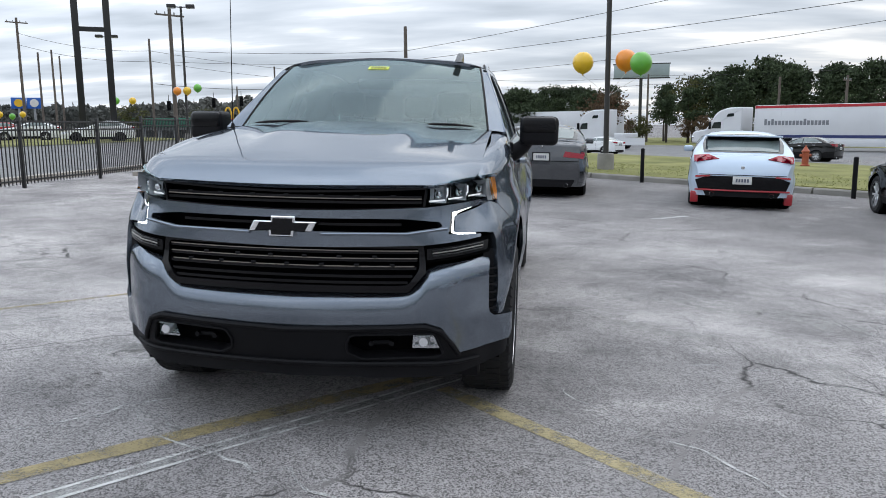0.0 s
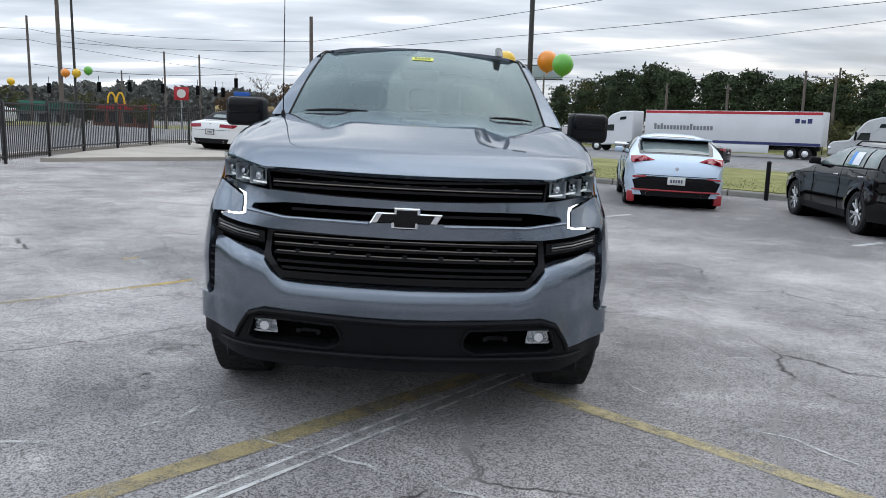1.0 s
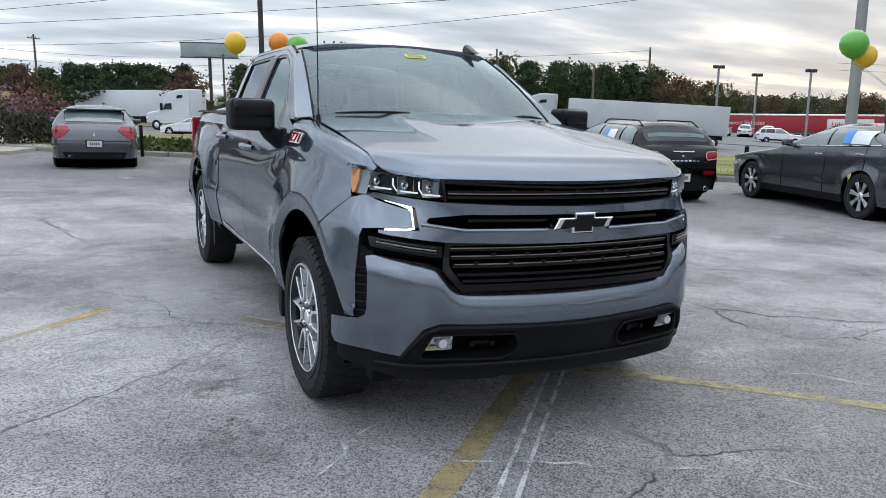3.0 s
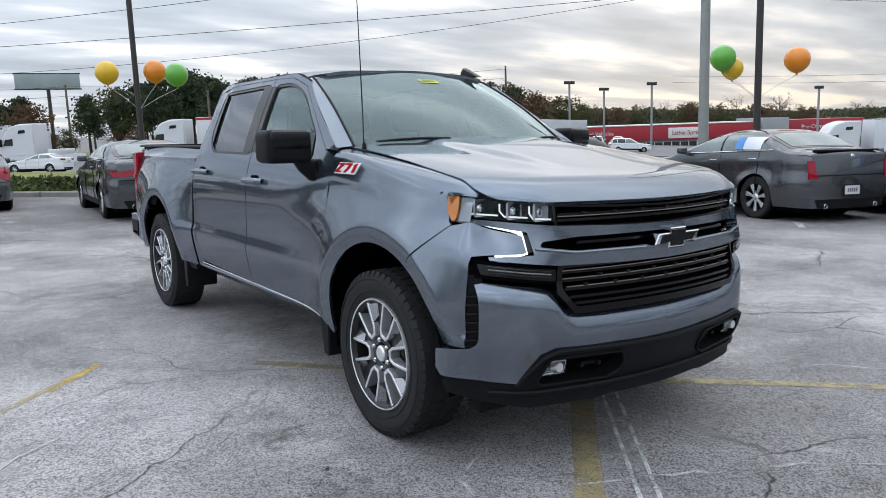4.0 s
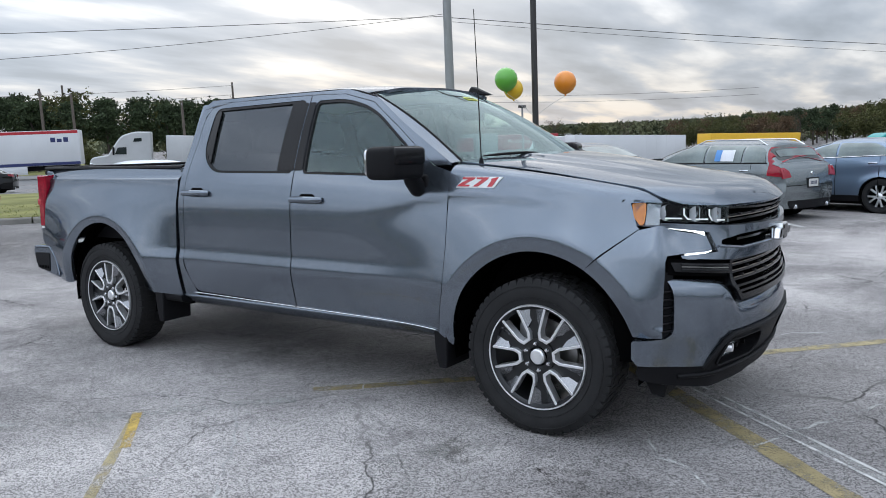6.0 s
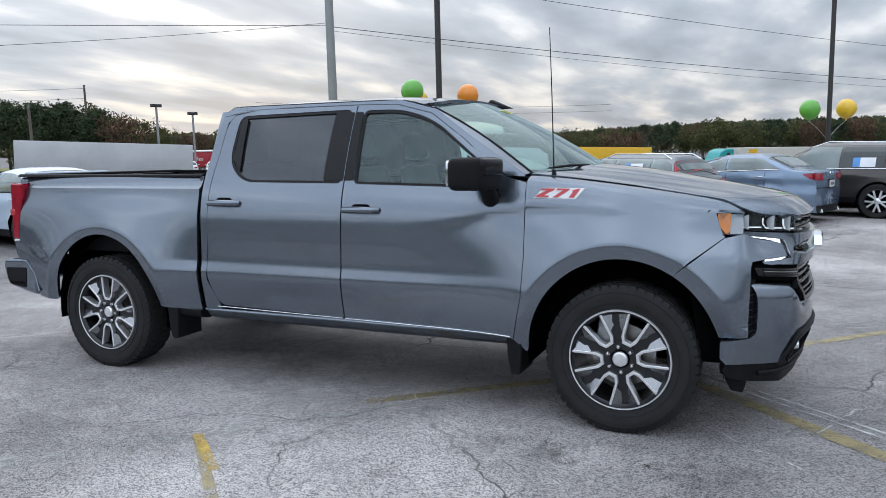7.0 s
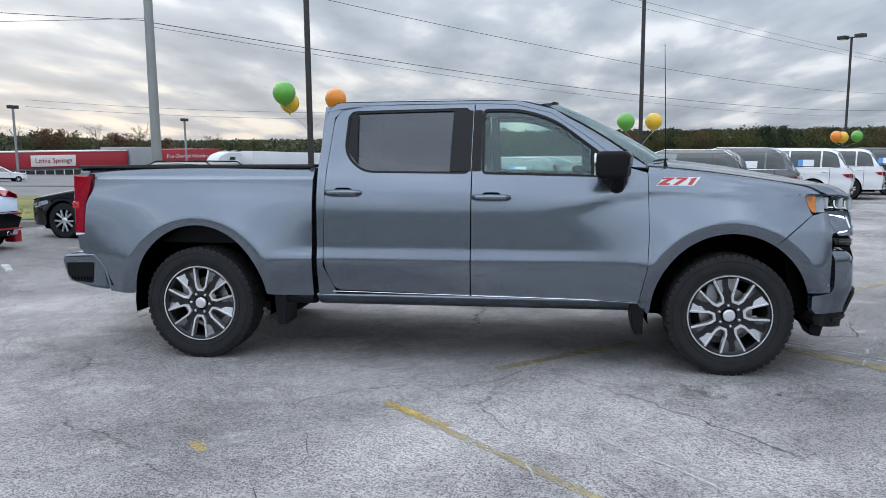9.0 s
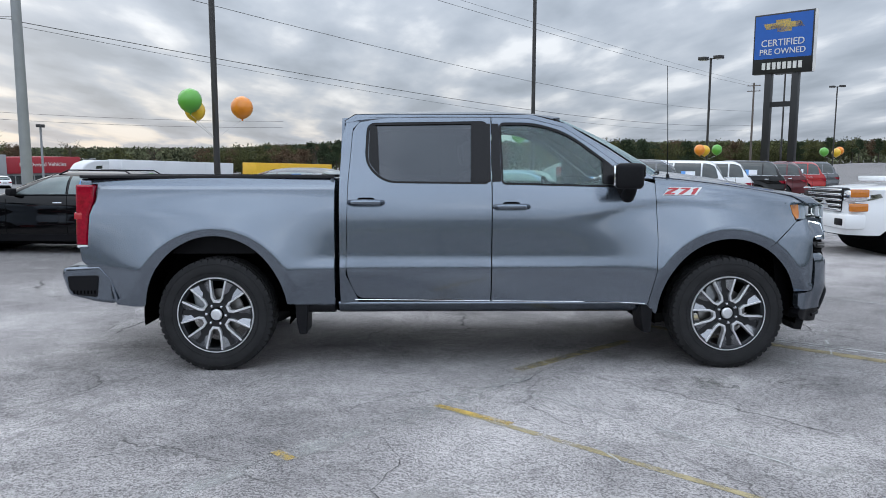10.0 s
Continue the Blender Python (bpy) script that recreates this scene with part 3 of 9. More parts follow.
CL, DL = "pale filled crack in the asphalt", "dark crack in the asphalt"
for seed, w, pts in (
    (1, 0.016, [(1.10, 0.22), (1.25, 0.02), (1.46, -0.34), (1.65, -0.63), (1.88, -0.75), (2.04, -1.01), (2.2, -1.3), (2.7, -1.75)]),
    (2, 0.020, [(-2.1, -1.35), (-1.65, -1.19), (-1.30, -1.07), (-1.17, -0.96), (-0.97, -0.78), (-0.92, -0.68), (-0.77, -0.56), (-0.62, -0.44)]),
    (3, 0.016, [(-0.92, -0.68), (-0.62, -0.90), (-0.51, -1.02), (-0.27, -1.14), (0.07, -1.29), (0.33, -1.45), (0.75, -1.80)]),
    (4, 0.018, [(-1.43, 1.70), (-1.69, 1.41), (-2.07, 1.09), (-2.27, 0.87), (-2.55, 0.66), (-2.95, 0.30)]),
    (5, 0.013, [(-1.43, 1.67), (-1.63, 1.47), (-1.82, 1.28), (-2.14, 1.25), (-2.38, 1.33), (-2.64, 1.25), (-3.07, 1.26)]),
    (6, 0.012, [(-1.16, 0.99), (-1.00, 1.28), (-0.66, 1.33)]),
    (8, 0.014, [(-0.99, -0.70), (-0.72, -0.81), (-0.53, -0.98)]),
    (9, 0.012, [(1.55, 1.05), (2.0, 0.62), (2.6, 0.52), (3.2, 0.06), (3.6, -0.3)]),
    (15, 0.012, [(-1.46, 1.70), (-1.58, 1.95), (-1.50, 2.35), (-1.85, 2.70)]),
):
    trail("crack", pts, w, M_PALEFILL, CL, seed, jag=0.2)
for seed, w, pts in (
    (10, 0.009, [(-2.3, 5.1), (-1.90, 4.80), (-1.57, 4.51), (-1.14, 4.23), (-0.95, 4.06), (-0.3, 3.7)]),
    (11, 0.009, [(-2.6, 3.5), (-2.26, 3.22), (-2.14, 2.97), (-1.93, 2.69), (-1.62, 2.37), (-1.48, 1.88), (-1.43, 1.73), (-0.97, 1.29), (-0.5, 1.05)]),
    (12, 0.008, [(-3.3, 4.5), (-2.84, 4.18), (-2.74, 4.01), (-2.59, 3.70), (-2.18, 3.02)]),
    (13, 0.008, [(1.5, 4.6), (2.6, 3.3), (3.6, 3.4), (4.8, 2.2), (6.0, 2.4)]),
    (14, 0.008, [(2.0, 2.9), (2.5, 2.2), (3.3, 2.0), (3.6, 1.3), (4.6, 0.9)]),
    (16, 0.007, [(3.6, 1.3), (3.4, 0.8), (3.9, 0.2), (3.7, -0.4)]),
    (17, 0.007, [(-3.6, 2.2), (-3.1, 2.5), (-2.7, 2.35), (-2.3, 2.6)]),
    (18, 0.007, [(-1.93, 2.69), (-2.02, 2.45), (-1.85, 2.2)]),
):
    trail("crack", pts, w * 0.7, M_TAR, DL, seed, jag=0.2)
BS = "brown stain on the asphalt"
for seed, w, pts in ((41, 0.22, [(-1.15, 0.72), (-1.21, 0.48), (-1.36, 0.30), (-1.48, 0.12)]), (42, 0.20, [(0.98, -1.02), (1.12, -1.18), (1.14, -1.36)]), (43, 0.20, [(1.45, 1.85), (1.75, 1.55)]), (44, 0.26, [(-1.5, -0.1), (-1.3, -0.35), (-1.55, -0.6)])):
    trail("stain", pts, w, M_MUD, BS, seed, 0.0028, 0.4)
SL = "broad pale mineral stain on the asphalt"
trail("stain", [(1.3, 1.95), (1.61, 1.71), (2.31, 1.20), (2.74, 0.76), (3.13, 0.39), (4.2, -0.5)], 0.26, M_STAIN, SL, 21, 0.0025, 0.3)
trail("stain", [(1.6, 2.5), (2.8, 2.1), (4.2, 1.2)], 0.30, M_STAIN, SL, 22, 0.0025, 0.4)
trail("stain", [(-1.02, 0.45), (-1.20, 0.20), (-1.62, 0.40), (-1.85, 0.15)], 0.30, M_STAIN, SL, 23, 0.0025, 0.4)
trail("stain", [(-1.85, 1.38), (-2.04, 1.18), (-2.48, 0.71), (-2.81, 0.40), (-3.3, 0.0)], 0.16, M_STAIN, SL, 24, 0.0025, 0.2)
trail("stain", [(-3.15, 3.37), (-2.61, 2.97), (-2.02, 2.20), (-1.0, 1.37)], 0.22, M_STAIN, SL, 25, 0.002, 0.2)
trail("stain", [(-5.5, 4.6), (-4.0, 3.0), (-2.7, 1.7)], 0.30, M_STAIN, SL, 26, 0.002, 0.4)


# ---- the pickup truck: front axle at its origin, nose to -y, its right side to -x ----
LEAN = 1.475
truck = tagged(empty("pickup_truck", pose(0.015, 0, 0, 0, LEAN, 0)), "grey metallic crew cab pickup truck parked on cracked asphalt", "pickup truck")
WHEEL_Y, WHEEL_Z = (0.0, 3.745), 0.405


def nose(x, z=1.1):
    """The front's plan line: how far forward the skin lies at x."""
    wide = 1 + 0.105 * (1 - ease(0.88, 1.10, z))
    a = abs(x) / wide
    y = -0.955 + 0.26 * a * a + 3.1 * max(0.0, a - 0.6) ** 2
    return y - 0.030 * (1 - ease(0.755, 0.865, z)) + 0.075 * (1 - ease(0.30, 0.60, z))


def bumper_face(x, z):
    """The painted bumper: its top edge rolls over towards the grille."""
    top = curve((0.0, 0.50, 0.570, 0.61, 0.68, 0.90), (0.716, 0.728, 0.757, 0.808, 0.830, 0.855), abs(x))
    e = max(0.0, top - z)
    return (x, nose(x, 0.80) + 0.075 - 0.065 * (1 - math.exp(-e / 0.032)) + 0.030 * (1 - ease(0.42, 0.60, z)), z)


CREASE_Y, CREASE_Z = (-0.6, 0.0, 0.45, 0.70, 1.00, 1.45), (1.165, 1.215, 1.238, 1.215, 1.150, 1.105)


def half_width(y, z):
    """Half the body's width below the windows."""
    w = curve((0.38, 0.50, 0.68, 0.76, 0.95, 1.12, 1.24, 1.36, 1.44), (0.895, 0.926, 0.962, 0.971, 0.966, 0.956, 0.934, 0.896, 0.866), z)
    # a ledge low on the doors and a crease that sweeps back from the wing
    along = ease(0.30, 1.35, y) * (1 - ease(2.90, 3.30, y))
    w -= 0.015 * along * ease(0.742, 0.826, z) * (1 - ease(0.82, 1.42, z))
    zc = 1.312 if y > 2.87 else curve(CREASE_Y, CREASE_Z, y)
    keep = 1.0 if y > 2.87 else ease(-0.35, 0.15, y) * (1 - ease(0.55, 1.35, y))
    e = zc - z
    if e > 0:
        w -= 0.026 * keep * (1 - math.exp(-e / 0.045)) * math.exp(-e / 0.13)
    w -= (0.080 + 0.062 * ease(0.95, 1.14, z)) * max(0.0, 0.25 - y) ** 2 + 0.035 * max(0.0, (y - 4.15) / 0.6) ** 2
    for wy in WHEEL_Y:
        d = math.hypot(y - wy, (z - 0.405) / 1.06)
        if d < 1.25:
            w += 0.060 * (1 - (max(d, 0.598) - 0.598) / 0.652) ** 3 - 0.24 * max(0.0, 0.598 - d)
    return w


def hood_z(x, y):
    z = curve((-1.0, -0.8, -0.6, -0.34, 0.0, 0.42, 0.7), (1.225, 1.268, 1.305, 1.345, 1.395, 1.442, 1.46), y)
    a = abs(x)
    z -= 0.022 * (a / 0.8) ** 2 + 0.020 * (a / 0.8) ** 6
    rise = 0.017 * ease(-0.75, 0.12, y)
    z += rise * (1 - ease(0.27 + 0.08 * ease(-0.6, 0.4, y), 0.42 + 0.06 * ease(-0.6, 0.4, y), a))
    d = y - nose(x)
    return z - 0.062 * max(0.0, 1 - d / 0.16) ** 2.2


def side(y, s):
    """The right flank. Past the shoulder s runs on over the wing's top."""
    if y < 0.56:
        top = hood_z(0.815, max(y, -0.62)) - 0.006
        r = 0.085
        z0 = top - r
        if s > z0:
            w, a = half_width(y, z0), min((s - z0) / r, math.pi / 2)
            return (-(w - r * (1 - math.cos(a)) - max(0.0, s - z0 - r * math.pi / 2)), y, z0 + r * math.sin(a))
    return (-half_width(y, s), y, s)


def house(y, z):
    """The right side of the cab above the waist."""
    w = half_width(y, min(z, 1.36))
    if z > 1.36:
        t = z - 1.36
        w -= 0.30 * t + 0.17 * t * t * 1.3
    w -= 0.03 * ease(2.45, 2.85, y) * ease(1.3, 1.6, z)
    return (-w, y, z)


def roof_z(x, y):
    zc = curve((1.05, 1.3, 1.7, 2.2, 2.6, 2.86), (1.868, 1.900, 1.920, 1.921, 1.905, 1.870), y)
    a = abs(x) / 0.72
    return zc - 0.026 * a * a - 0.055 * a**6


def both(name, piece, material, label="", smooth=35):
    return obj(name, piece, material, truck, label, smooth), obj(name, mirror(piece), material, truck, label, smooth)


LEFT = (-1, 0, 0.05)
G = 0.004  # half a shut line


def arc(cy, cz, r, a0, a1, n=18, squash=1.0):
    return [(cy + r * math.cos(radians(a0 + (a1 - a0) * i / n)), cz + squash * r * math.sin(radians(a0 + (a1 - a0) * i / n))) for i in range(n + 1)]


# front wing
wing_top = [(y, hood_z(0.815, max(y, -0.62)) - 0.006 - 0.085 + 0.085 * 1.5708 + 0.032) for y in (0.50, 0.3, 0.1, -0.1, -0.3, -0.46, -0.58)]
wing = [(0.545, 1.36), (0.53, 1.46)] + wing_top + [(-0.60, 1.212), (-0.466, 1.204), (-0.502, 1.094), (-0.515, 1.085), (-0.345, 0.955)] + arc(0, 0.405, 0.520, 121, 2, 22, 1.07) + [(0.530, 0.40), (0.60, 0.47), (0.545, 0.72), (0.535, 0.95)]
both("front_wing", patch(wing, 0.022, side, LEFT), M_PAINT)

# doors, with holes for the windows
def front_door_edge():
    return [(0.545 + G, 1.36), (0.535 + G, 0.95), (0.545 + G, 0.72), (0.60 + G, 0.475)]


f_glass = fillet([(1.655, 1.365), (1.665, 1.795), (1.42, 1.795), (1.18, 1.725), (0.845, 1.47), (0.825, 1.345)], [0.02, 0.03, 0.10, 0.12, 0.05, 0.03])
r_glass = fillet([(2.655, 1.50), (2.645, 1.79), (1.78, 1.805), (1.775, 1.368), (2.52, 1.375)], [0.10, 0.05, 0.03, 0.02, 0.10])
front_door = [(0.60 + G, 0.475), (1.745 - G, 0.505), (1.74 - G, 1.36)] + [(1.735 - G, 1.845), (1.45, 1.838), (1.20, 1.775), (0.97, 1.62), (0.67, 1.395)] + front_door_edge()[:3]
rear_door = fillet([(1.745 + G, 0.505), (2.72, 0.525), (2.80, 0.70), (2.785, 1.38), (2.76, 1.76), (2.68, 1.842), (1.735 + G, 1.845), (1.74 + G, 1.36)], [0, 0.05, 0.2, 0.1, 0.15, 0.06, 0, 0])
for nm, line, hole in (("front_door", front_door, f_glass), ("rear_door", rear_door, r_glass)):
    skin = patch(line, 0.035, house, LEFT, 0.025, [grow(hole, 0.015)])
    trim = patch(grow(hole, 0.017), 0.05, house, LEFT, 0.02, [grow(hole, -0.002)], lift=-0.004)
    pane = patch(grow(hole, 0.012), 0.08, house, LEFT, 0.0, lift=-0.014)
    for flip in (False, True):
        d = obj(nm, mirror(skin) if flip else skin, M_PAINT, truck)
        obj("window_trim", mirror(trim) if flip else trim, M_GLOSSBLK, d, "gloss black window surround")
        w = obj("window_pane", mirror(pane) if flip else pane, M_TINT if nm == "front_door" else M_PRIV, d, "tinted side glass" if nm == "front_door" else "dark privacy glass")
        w.visible_shadow = False
        hy = 1.60 if nm == "front_door" else 2.655
        hz = 1.192 if nm == "front_door" else 1.222
        x0 = house(hy, hz)[0]
        grip = tube([(x0 - 0.004, hy + 0.125, hz), (x0 - 0.034, hy + 0.10, hz + 0.001), (x0 - 0.042, hy, hz + 0.002), (x0 - 0.034, hy - 0.10, hz + 0.001), (x0 - 0.004, hy - 0.125, hz)], [0.016, 0.021, 0.022, 0.021, 0.016], 10)
        # flat patch on the door skin: recess shade behind the grip, painted near-black
        cup = patch(fillet([(hy - 0.075, hz - 0.015), (hy + 0.075, hz - 0.015), (hy + 0.06, hz + 0.035), (hy - 0.06, hz + 0.035)], 0.03), 0.03, house, LEFT, 0.0, lift=0.003)
        obj("handle_shade_patch", mirror(cup) if flip else cup, M_VOID, d, "near-black patch behind the handle, painted as recess shade")
        obj("door_handle", mirror(grip) if flip else grip, M_PAINT, d, "body-coloured pull handle with bright edge")
        strip_y = (0.62, 1.735) if nm == "front_door" else (1.755, 2.74)
        # bright line along the foot of the doors
        row = [house(strip_y[0] + (strip_y[1] - strip_y[0]) * i / 10, 0.497 + 0.024 * (strip_y[0] + (strip_y[1] - strip_y[0]) * i / 10 - 0.6) / 1.1 * 0.6) for i in range(11)]
        strip = tube([(p[0] - 0.004, p[1], p[2] - 0.012) for p in row], 0.0030, 6)
        obj("sill_trim", mirror(strip) if flip else strip, M_CHROME, d, "thin bright strip along the door foot")
# pillar covers
pil = patch(fillet([(1.672, 1.372), (1.738, 1.370), (1.735, 1.80), (1.680, 1.80)], 0.01), 0.05, house, LEFT, 0.01, lift=0.002)
both("pillar_cover", pil, M_GLOSSBLK, "gloss black centre pillar cover")
pil = patch(fillet([(1.748, 1.370), (1.895, 1.372), (1.885, 1.80), (1.744, 1.80)], 0.01), 0.05, house, LEFT, 0.01, lift=0.002)
both("pillar_cover", pil, M_GLOSSBLK)
qtr = patch(fillet([(2.56, 1.42), (2.64, 1.52), (2.635, 1.78), (2.585, 1.785)], 0.02), 0.05, house, LEFT, 0.01, lift=0.001)
both("quarter_cover", qtr, M_GLOSSBLK)
corner = patch([(0.832, 1.350), (0.925, 1.352), (0.925, 1.521), (0.848, 1.466)], 0.04, house, LEFT, 0.0, lift=0.0015)
both("mirror_sail", corner, M_GLOSSBLK, "black corner panel behind the mirror")

# cab frame round the doors: front pillar, roof rail and rear corner
rail = [(0.56, 1.395), (0.67, 1.395 + G), (0.97, 1.62 + G), (1.20, 1.775 + G), (1.45, 1.838 + G), (2.68, 1.842 + G), (2.76 + G, 1.76), (2.785 + G, 1.38), (2.80 + G, 0.70), (2.72, 0.525 - G), (2.72, 0.48), (2.845, 0.48), (2.850, 1.40), (2.84, 1.70), (2.81, 1.82), (2.74, 1.868), (1.43, 1.868), (1.17, 1.800), (0.94, 1.645), (0.56, 1.41)]
both("cab_side_frame", patch(rail, 0.03, house, LEFT), M_PAINT)

# roof
roof_edge = [(-0.69, 1.30), (-0.60, 1.20), (-0.3, 1.145), (0, 1.135), (0.3, 1.145), (0.60, 1.20), (0.69, 1.30), (0.70, 1.5), (0.70, 2.70), (0.66, 2.85), (-0.66, 2.85), (-0.70, 2.70), (-0.70, 1.5)]
obj("roof_panel", patch(roof_edge, 0.06, lambda x, y: (x, y, roof_z(x, y)), (0, 0, 1)), M_PAINT, truck)
def rail_top(y):
    z = curve((1.17, 1.43, 1.6, 2.74, 2.81), (1.800, 1.862, 1.868, 1.868, 1.82), y)
    return house(y, z)
ys = [1.20 + (2.82 - 1.20) * i / 24 for i in range(25)]
ditch = ruled([rail_top(y) for y in ys], [(-0.69, y, roof_z(0.69, y) - 0.004) for y in ys])
both("roof_moulding", ditch, M_PAINT)
both("roof_joint", tube([(p[0] + 0.012, p[1], p[2] + 0.001) for p in (rail_top(y) for y in ys)], 0.006, 6), M_BLACK, "thin black roof joint strip")
# rear wall of the cab with its window
back = [(-0.80, 0.95), (0.80, 0.95), (0.82, 1.40), (0.68, 1.80), (0.60, 1.86), (-0.60, 1.86), (-0.68, 1.80), (-0.82, 1.40)]
backwin = fillet([(-0.66, 1.44), (0.66, 1.44), (0.58, 1.79), (-0.58, 1.79)], 0.06)
rear_map = lambda x, z: (x, 2.845 - 0.06 * ease(1.4, 1.85, z) - 0.03 * x * x, z)
obj("cab_rear_wall", patch(back, 0.08, rear_map, (0, 1, 0), 0.02, [backwin]), M_PAINT, truck)
rw = obj("rear_window", patch(grow(backwin, 0.01), 0.15, rear_map, (0, 1, 0), 0.0, lift=-0.01), M_PRIV, truck, "dark rear window")
rw.visible_shadow = False
both("cab_corner", ruled([house(2.845, z) for z in (0.95, 1.2, 1.4, 1.6, 1.75, 1.84)], [rear_map(-x, z) for x, z in ((0.80, 0.95), (0.81, 1.2), (0.82, 1.4), (0.75, 1.6), (0.70, 1.75), (0.62, 1.85))]), M_PAINT)


# windscreen
def screen(u, v):
    hw = 0.775 + (0.665 - 0.775) * v
    x = u * hw
    y0 = 0.295 + 0.26 * u * u
    y1 = 1.150 + 0.10 * u * u
    z0 = 1.435 - 0.020 * u * u
    z1 = 1.880 - 0.045 * u * u
    return (x, y0 + (y1 - y0) * v, z0 + (z1 - z0) * v + 0.035 * math.sin(math.pi * v) * 0.8)


ws = obj("windscreen", patch([(-1, 0.0), (1, 0.0), (1, 1), (-1, 1)], 0.12, screen, (0, -1, 1), 0.0), M_GLASS, truck, "clear windscreen reflecting the cloudy sky")
ws.visible_shadow = False
edge = [screen(-1, i / 12) for i in range(13)]
outer = [house(0.56 + (1.24 - 0.56) * i / 12, float(np.interp(0.56 + (1.24 - 0.56) * i / 12, (0.56, 0.94, 1.17, 1.43), (1.404, 1.640, 1.795, 1.862)))) for i in range(13)]
both("windscreen_pillar", ruled(edge, outer, 2), M_PAINT)
both("windscreen_seal", tube(edge, 0.007, 6), M_BLACK, "black rubber windscreen seal")
obj("windscreen_seal", tube([screen(-1 + i / 8, 1.0) for i in range(17)], 0.006, 6), M_BLACK, truck)
obj("mirror_mount", patch(fillet([(-0.09, 0.80), (0.09, 0.80), (0.07, 0.97), (-0.07, 0.97)], 0.03), 0.1, screen, (0, -1, 1), 0.0, lift=-0.008), M_VOID, truck, "dark mirror mount behind the glass")
stk = obj("windscreen_sticker", patch([(-0.085, 0.765), (0.115, 0.765), (0.115, 0.825), (-0.085, 0.825)], 0.1, screen, (0, -1, 1), 0.0, lift=0.003), M_STICKER, truck, "yellow-green dealer sticker")
for k in range(5):
    u0 = -0.06 + k * 0.032
    obj("sticker_mark", patch([(u0, 0.778), (u0 + 0.018, 0.778), (u0 + 0.018, 0.812), (u0, 0.812)], 0.1, screen, (0, -1, 1), 0.0, lift=0.005), M_BLACK, stk)
# cowl and wipers
obj("cowl_panel", patch([(-0.76, 0.30), (0.76, 0.30), (0.76, 0.62), (0.4, 0.42), (0, 0.36), (-0.4, 0.42), (-0.76, 0.62)], 0.08, lambda x, y: (x, y, hood_z(x, y) - 0.035), (0, 0, 1), 0.02), M_BLACK, truck, "black plastic cowl below the windscreen")
for x0, x1 in ((-0.66, -0.28), (0.42, 0.68)):
    pts = [Vector(screen((x0 + (x1 - x0) * i / 8) / 0.76, 0.012 + 0.008 * math.sin(i / 8 * 3))) + Vector((0, -0.010, 0.010)) for i in range(9)]
    obj("wiper_blade", tube(pts, [0.003, 0.006, 0.008, 0.008, 0.008, 0.008, 0.007, 0.005, 0.003], 6), M_BLACK, truck, "black windscreen wiper")

# bonnet
def hood(x, v):
    y0, y1 = nose(x) + 0.006, 0.385 + 0.17 * (abs(x) / 0.8) ** 2.2
    y = y0 + (y1 - y0) * v
    return (x, y, hood_z(x, y))


obj("bonnet", patch(fillet([(-0.822, 0.035), (-0.79, 0.0), (0.79, 0.0), (0.822, 0.035), (0.800, 1.0), (-0.800, 1.0)], [0.02, 0.03, 0.03, 0.02, 0.01, 0.01], 3), 0.045, hood, (0, 0, 1), 0.025), M_PAINT, truck, "bonnet with raised centre and scooped rear corners")
# ---- nose ----
def face(x, z):
    return (x, nose(x, z), z)


def sunk(d):
    return lambda x, z: (x, nose(x, z) + d, z)


FRONT = (0, -1, 0)


up_hole = [(0.590, 1.087), (0.600, 1.163), (0.30, 1.150), (0.0, 1.143), (-0.30, 1.150), (-0.600, 1.163), (-0.590, 1.087), (-0.30, 1.077), (0, 1.072), (0.30, 1.077)]
mid_hole = fillet([(0.52, 0.978), (0.68, 1.000), (0.67, 1.022), (0.52, 1.036), (-0.52, 1.036), (-0.67, 1.022), (-0.68, 1.000), (-0.52, 0.978)], 0.012)
bar = [(0.60, 1.085), (0.30, 1.074), (0, 1.069), (-0.30, 1.074), (-0.60, 1.085), (-0.78, 1.102), (-0.885, 1.115), (-0.895, 1.098), (-0.712, 1.060), (-0.705, 0.968), (-0.84, 0.958), (-0.84, 0.945), (-0.60, 0.920), (-0.30, 0.913), (0, 0.908), (0.30, 0.913), (0.60, 0.920), (0.84, 0.945), (0.84, 0.958), (0.705, 0.968), (0.712, 1.060), (0.895, 1.098), (0.885, 1.115), (0.78, 1.102)]
obj("grille_surround", patch(bar, 0.03, face, FRONT, 0.05, [mid_hole]), M_PAINT, truck, "body-coloured grille bars")
obj("grille_edge", tube([Vector(face(x, z)) + Vector((0, -0.006, 0)) for x, z in ((-0.70, 0.992), (-0.53, 0.970), (-0.16, 0.967))], 0.007, 6), M_PAINT, truck)
obj("grille_edge", tube([Vector(face(-x, z)) + Vector((0, -0.006, 0)) for x, z in ((-0.70, 0.992), (-0.53, 0.970), (-0.16, 0.967))], 0.007, 6), M_PAINT, truck)

# painted corner between headlight, arch and bumper: its plan line runs along the flank and bends into the nose
def bend(p0, t0, p3, t3, t):
    p1, p2 = p0 + t0, p3 - t3
    return p0 * (1 - t) ** 3 + p1 * 3 * t * (1 - t) ** 2 + p2 * 3 * t * t * (1 - t) + p3 * t**3


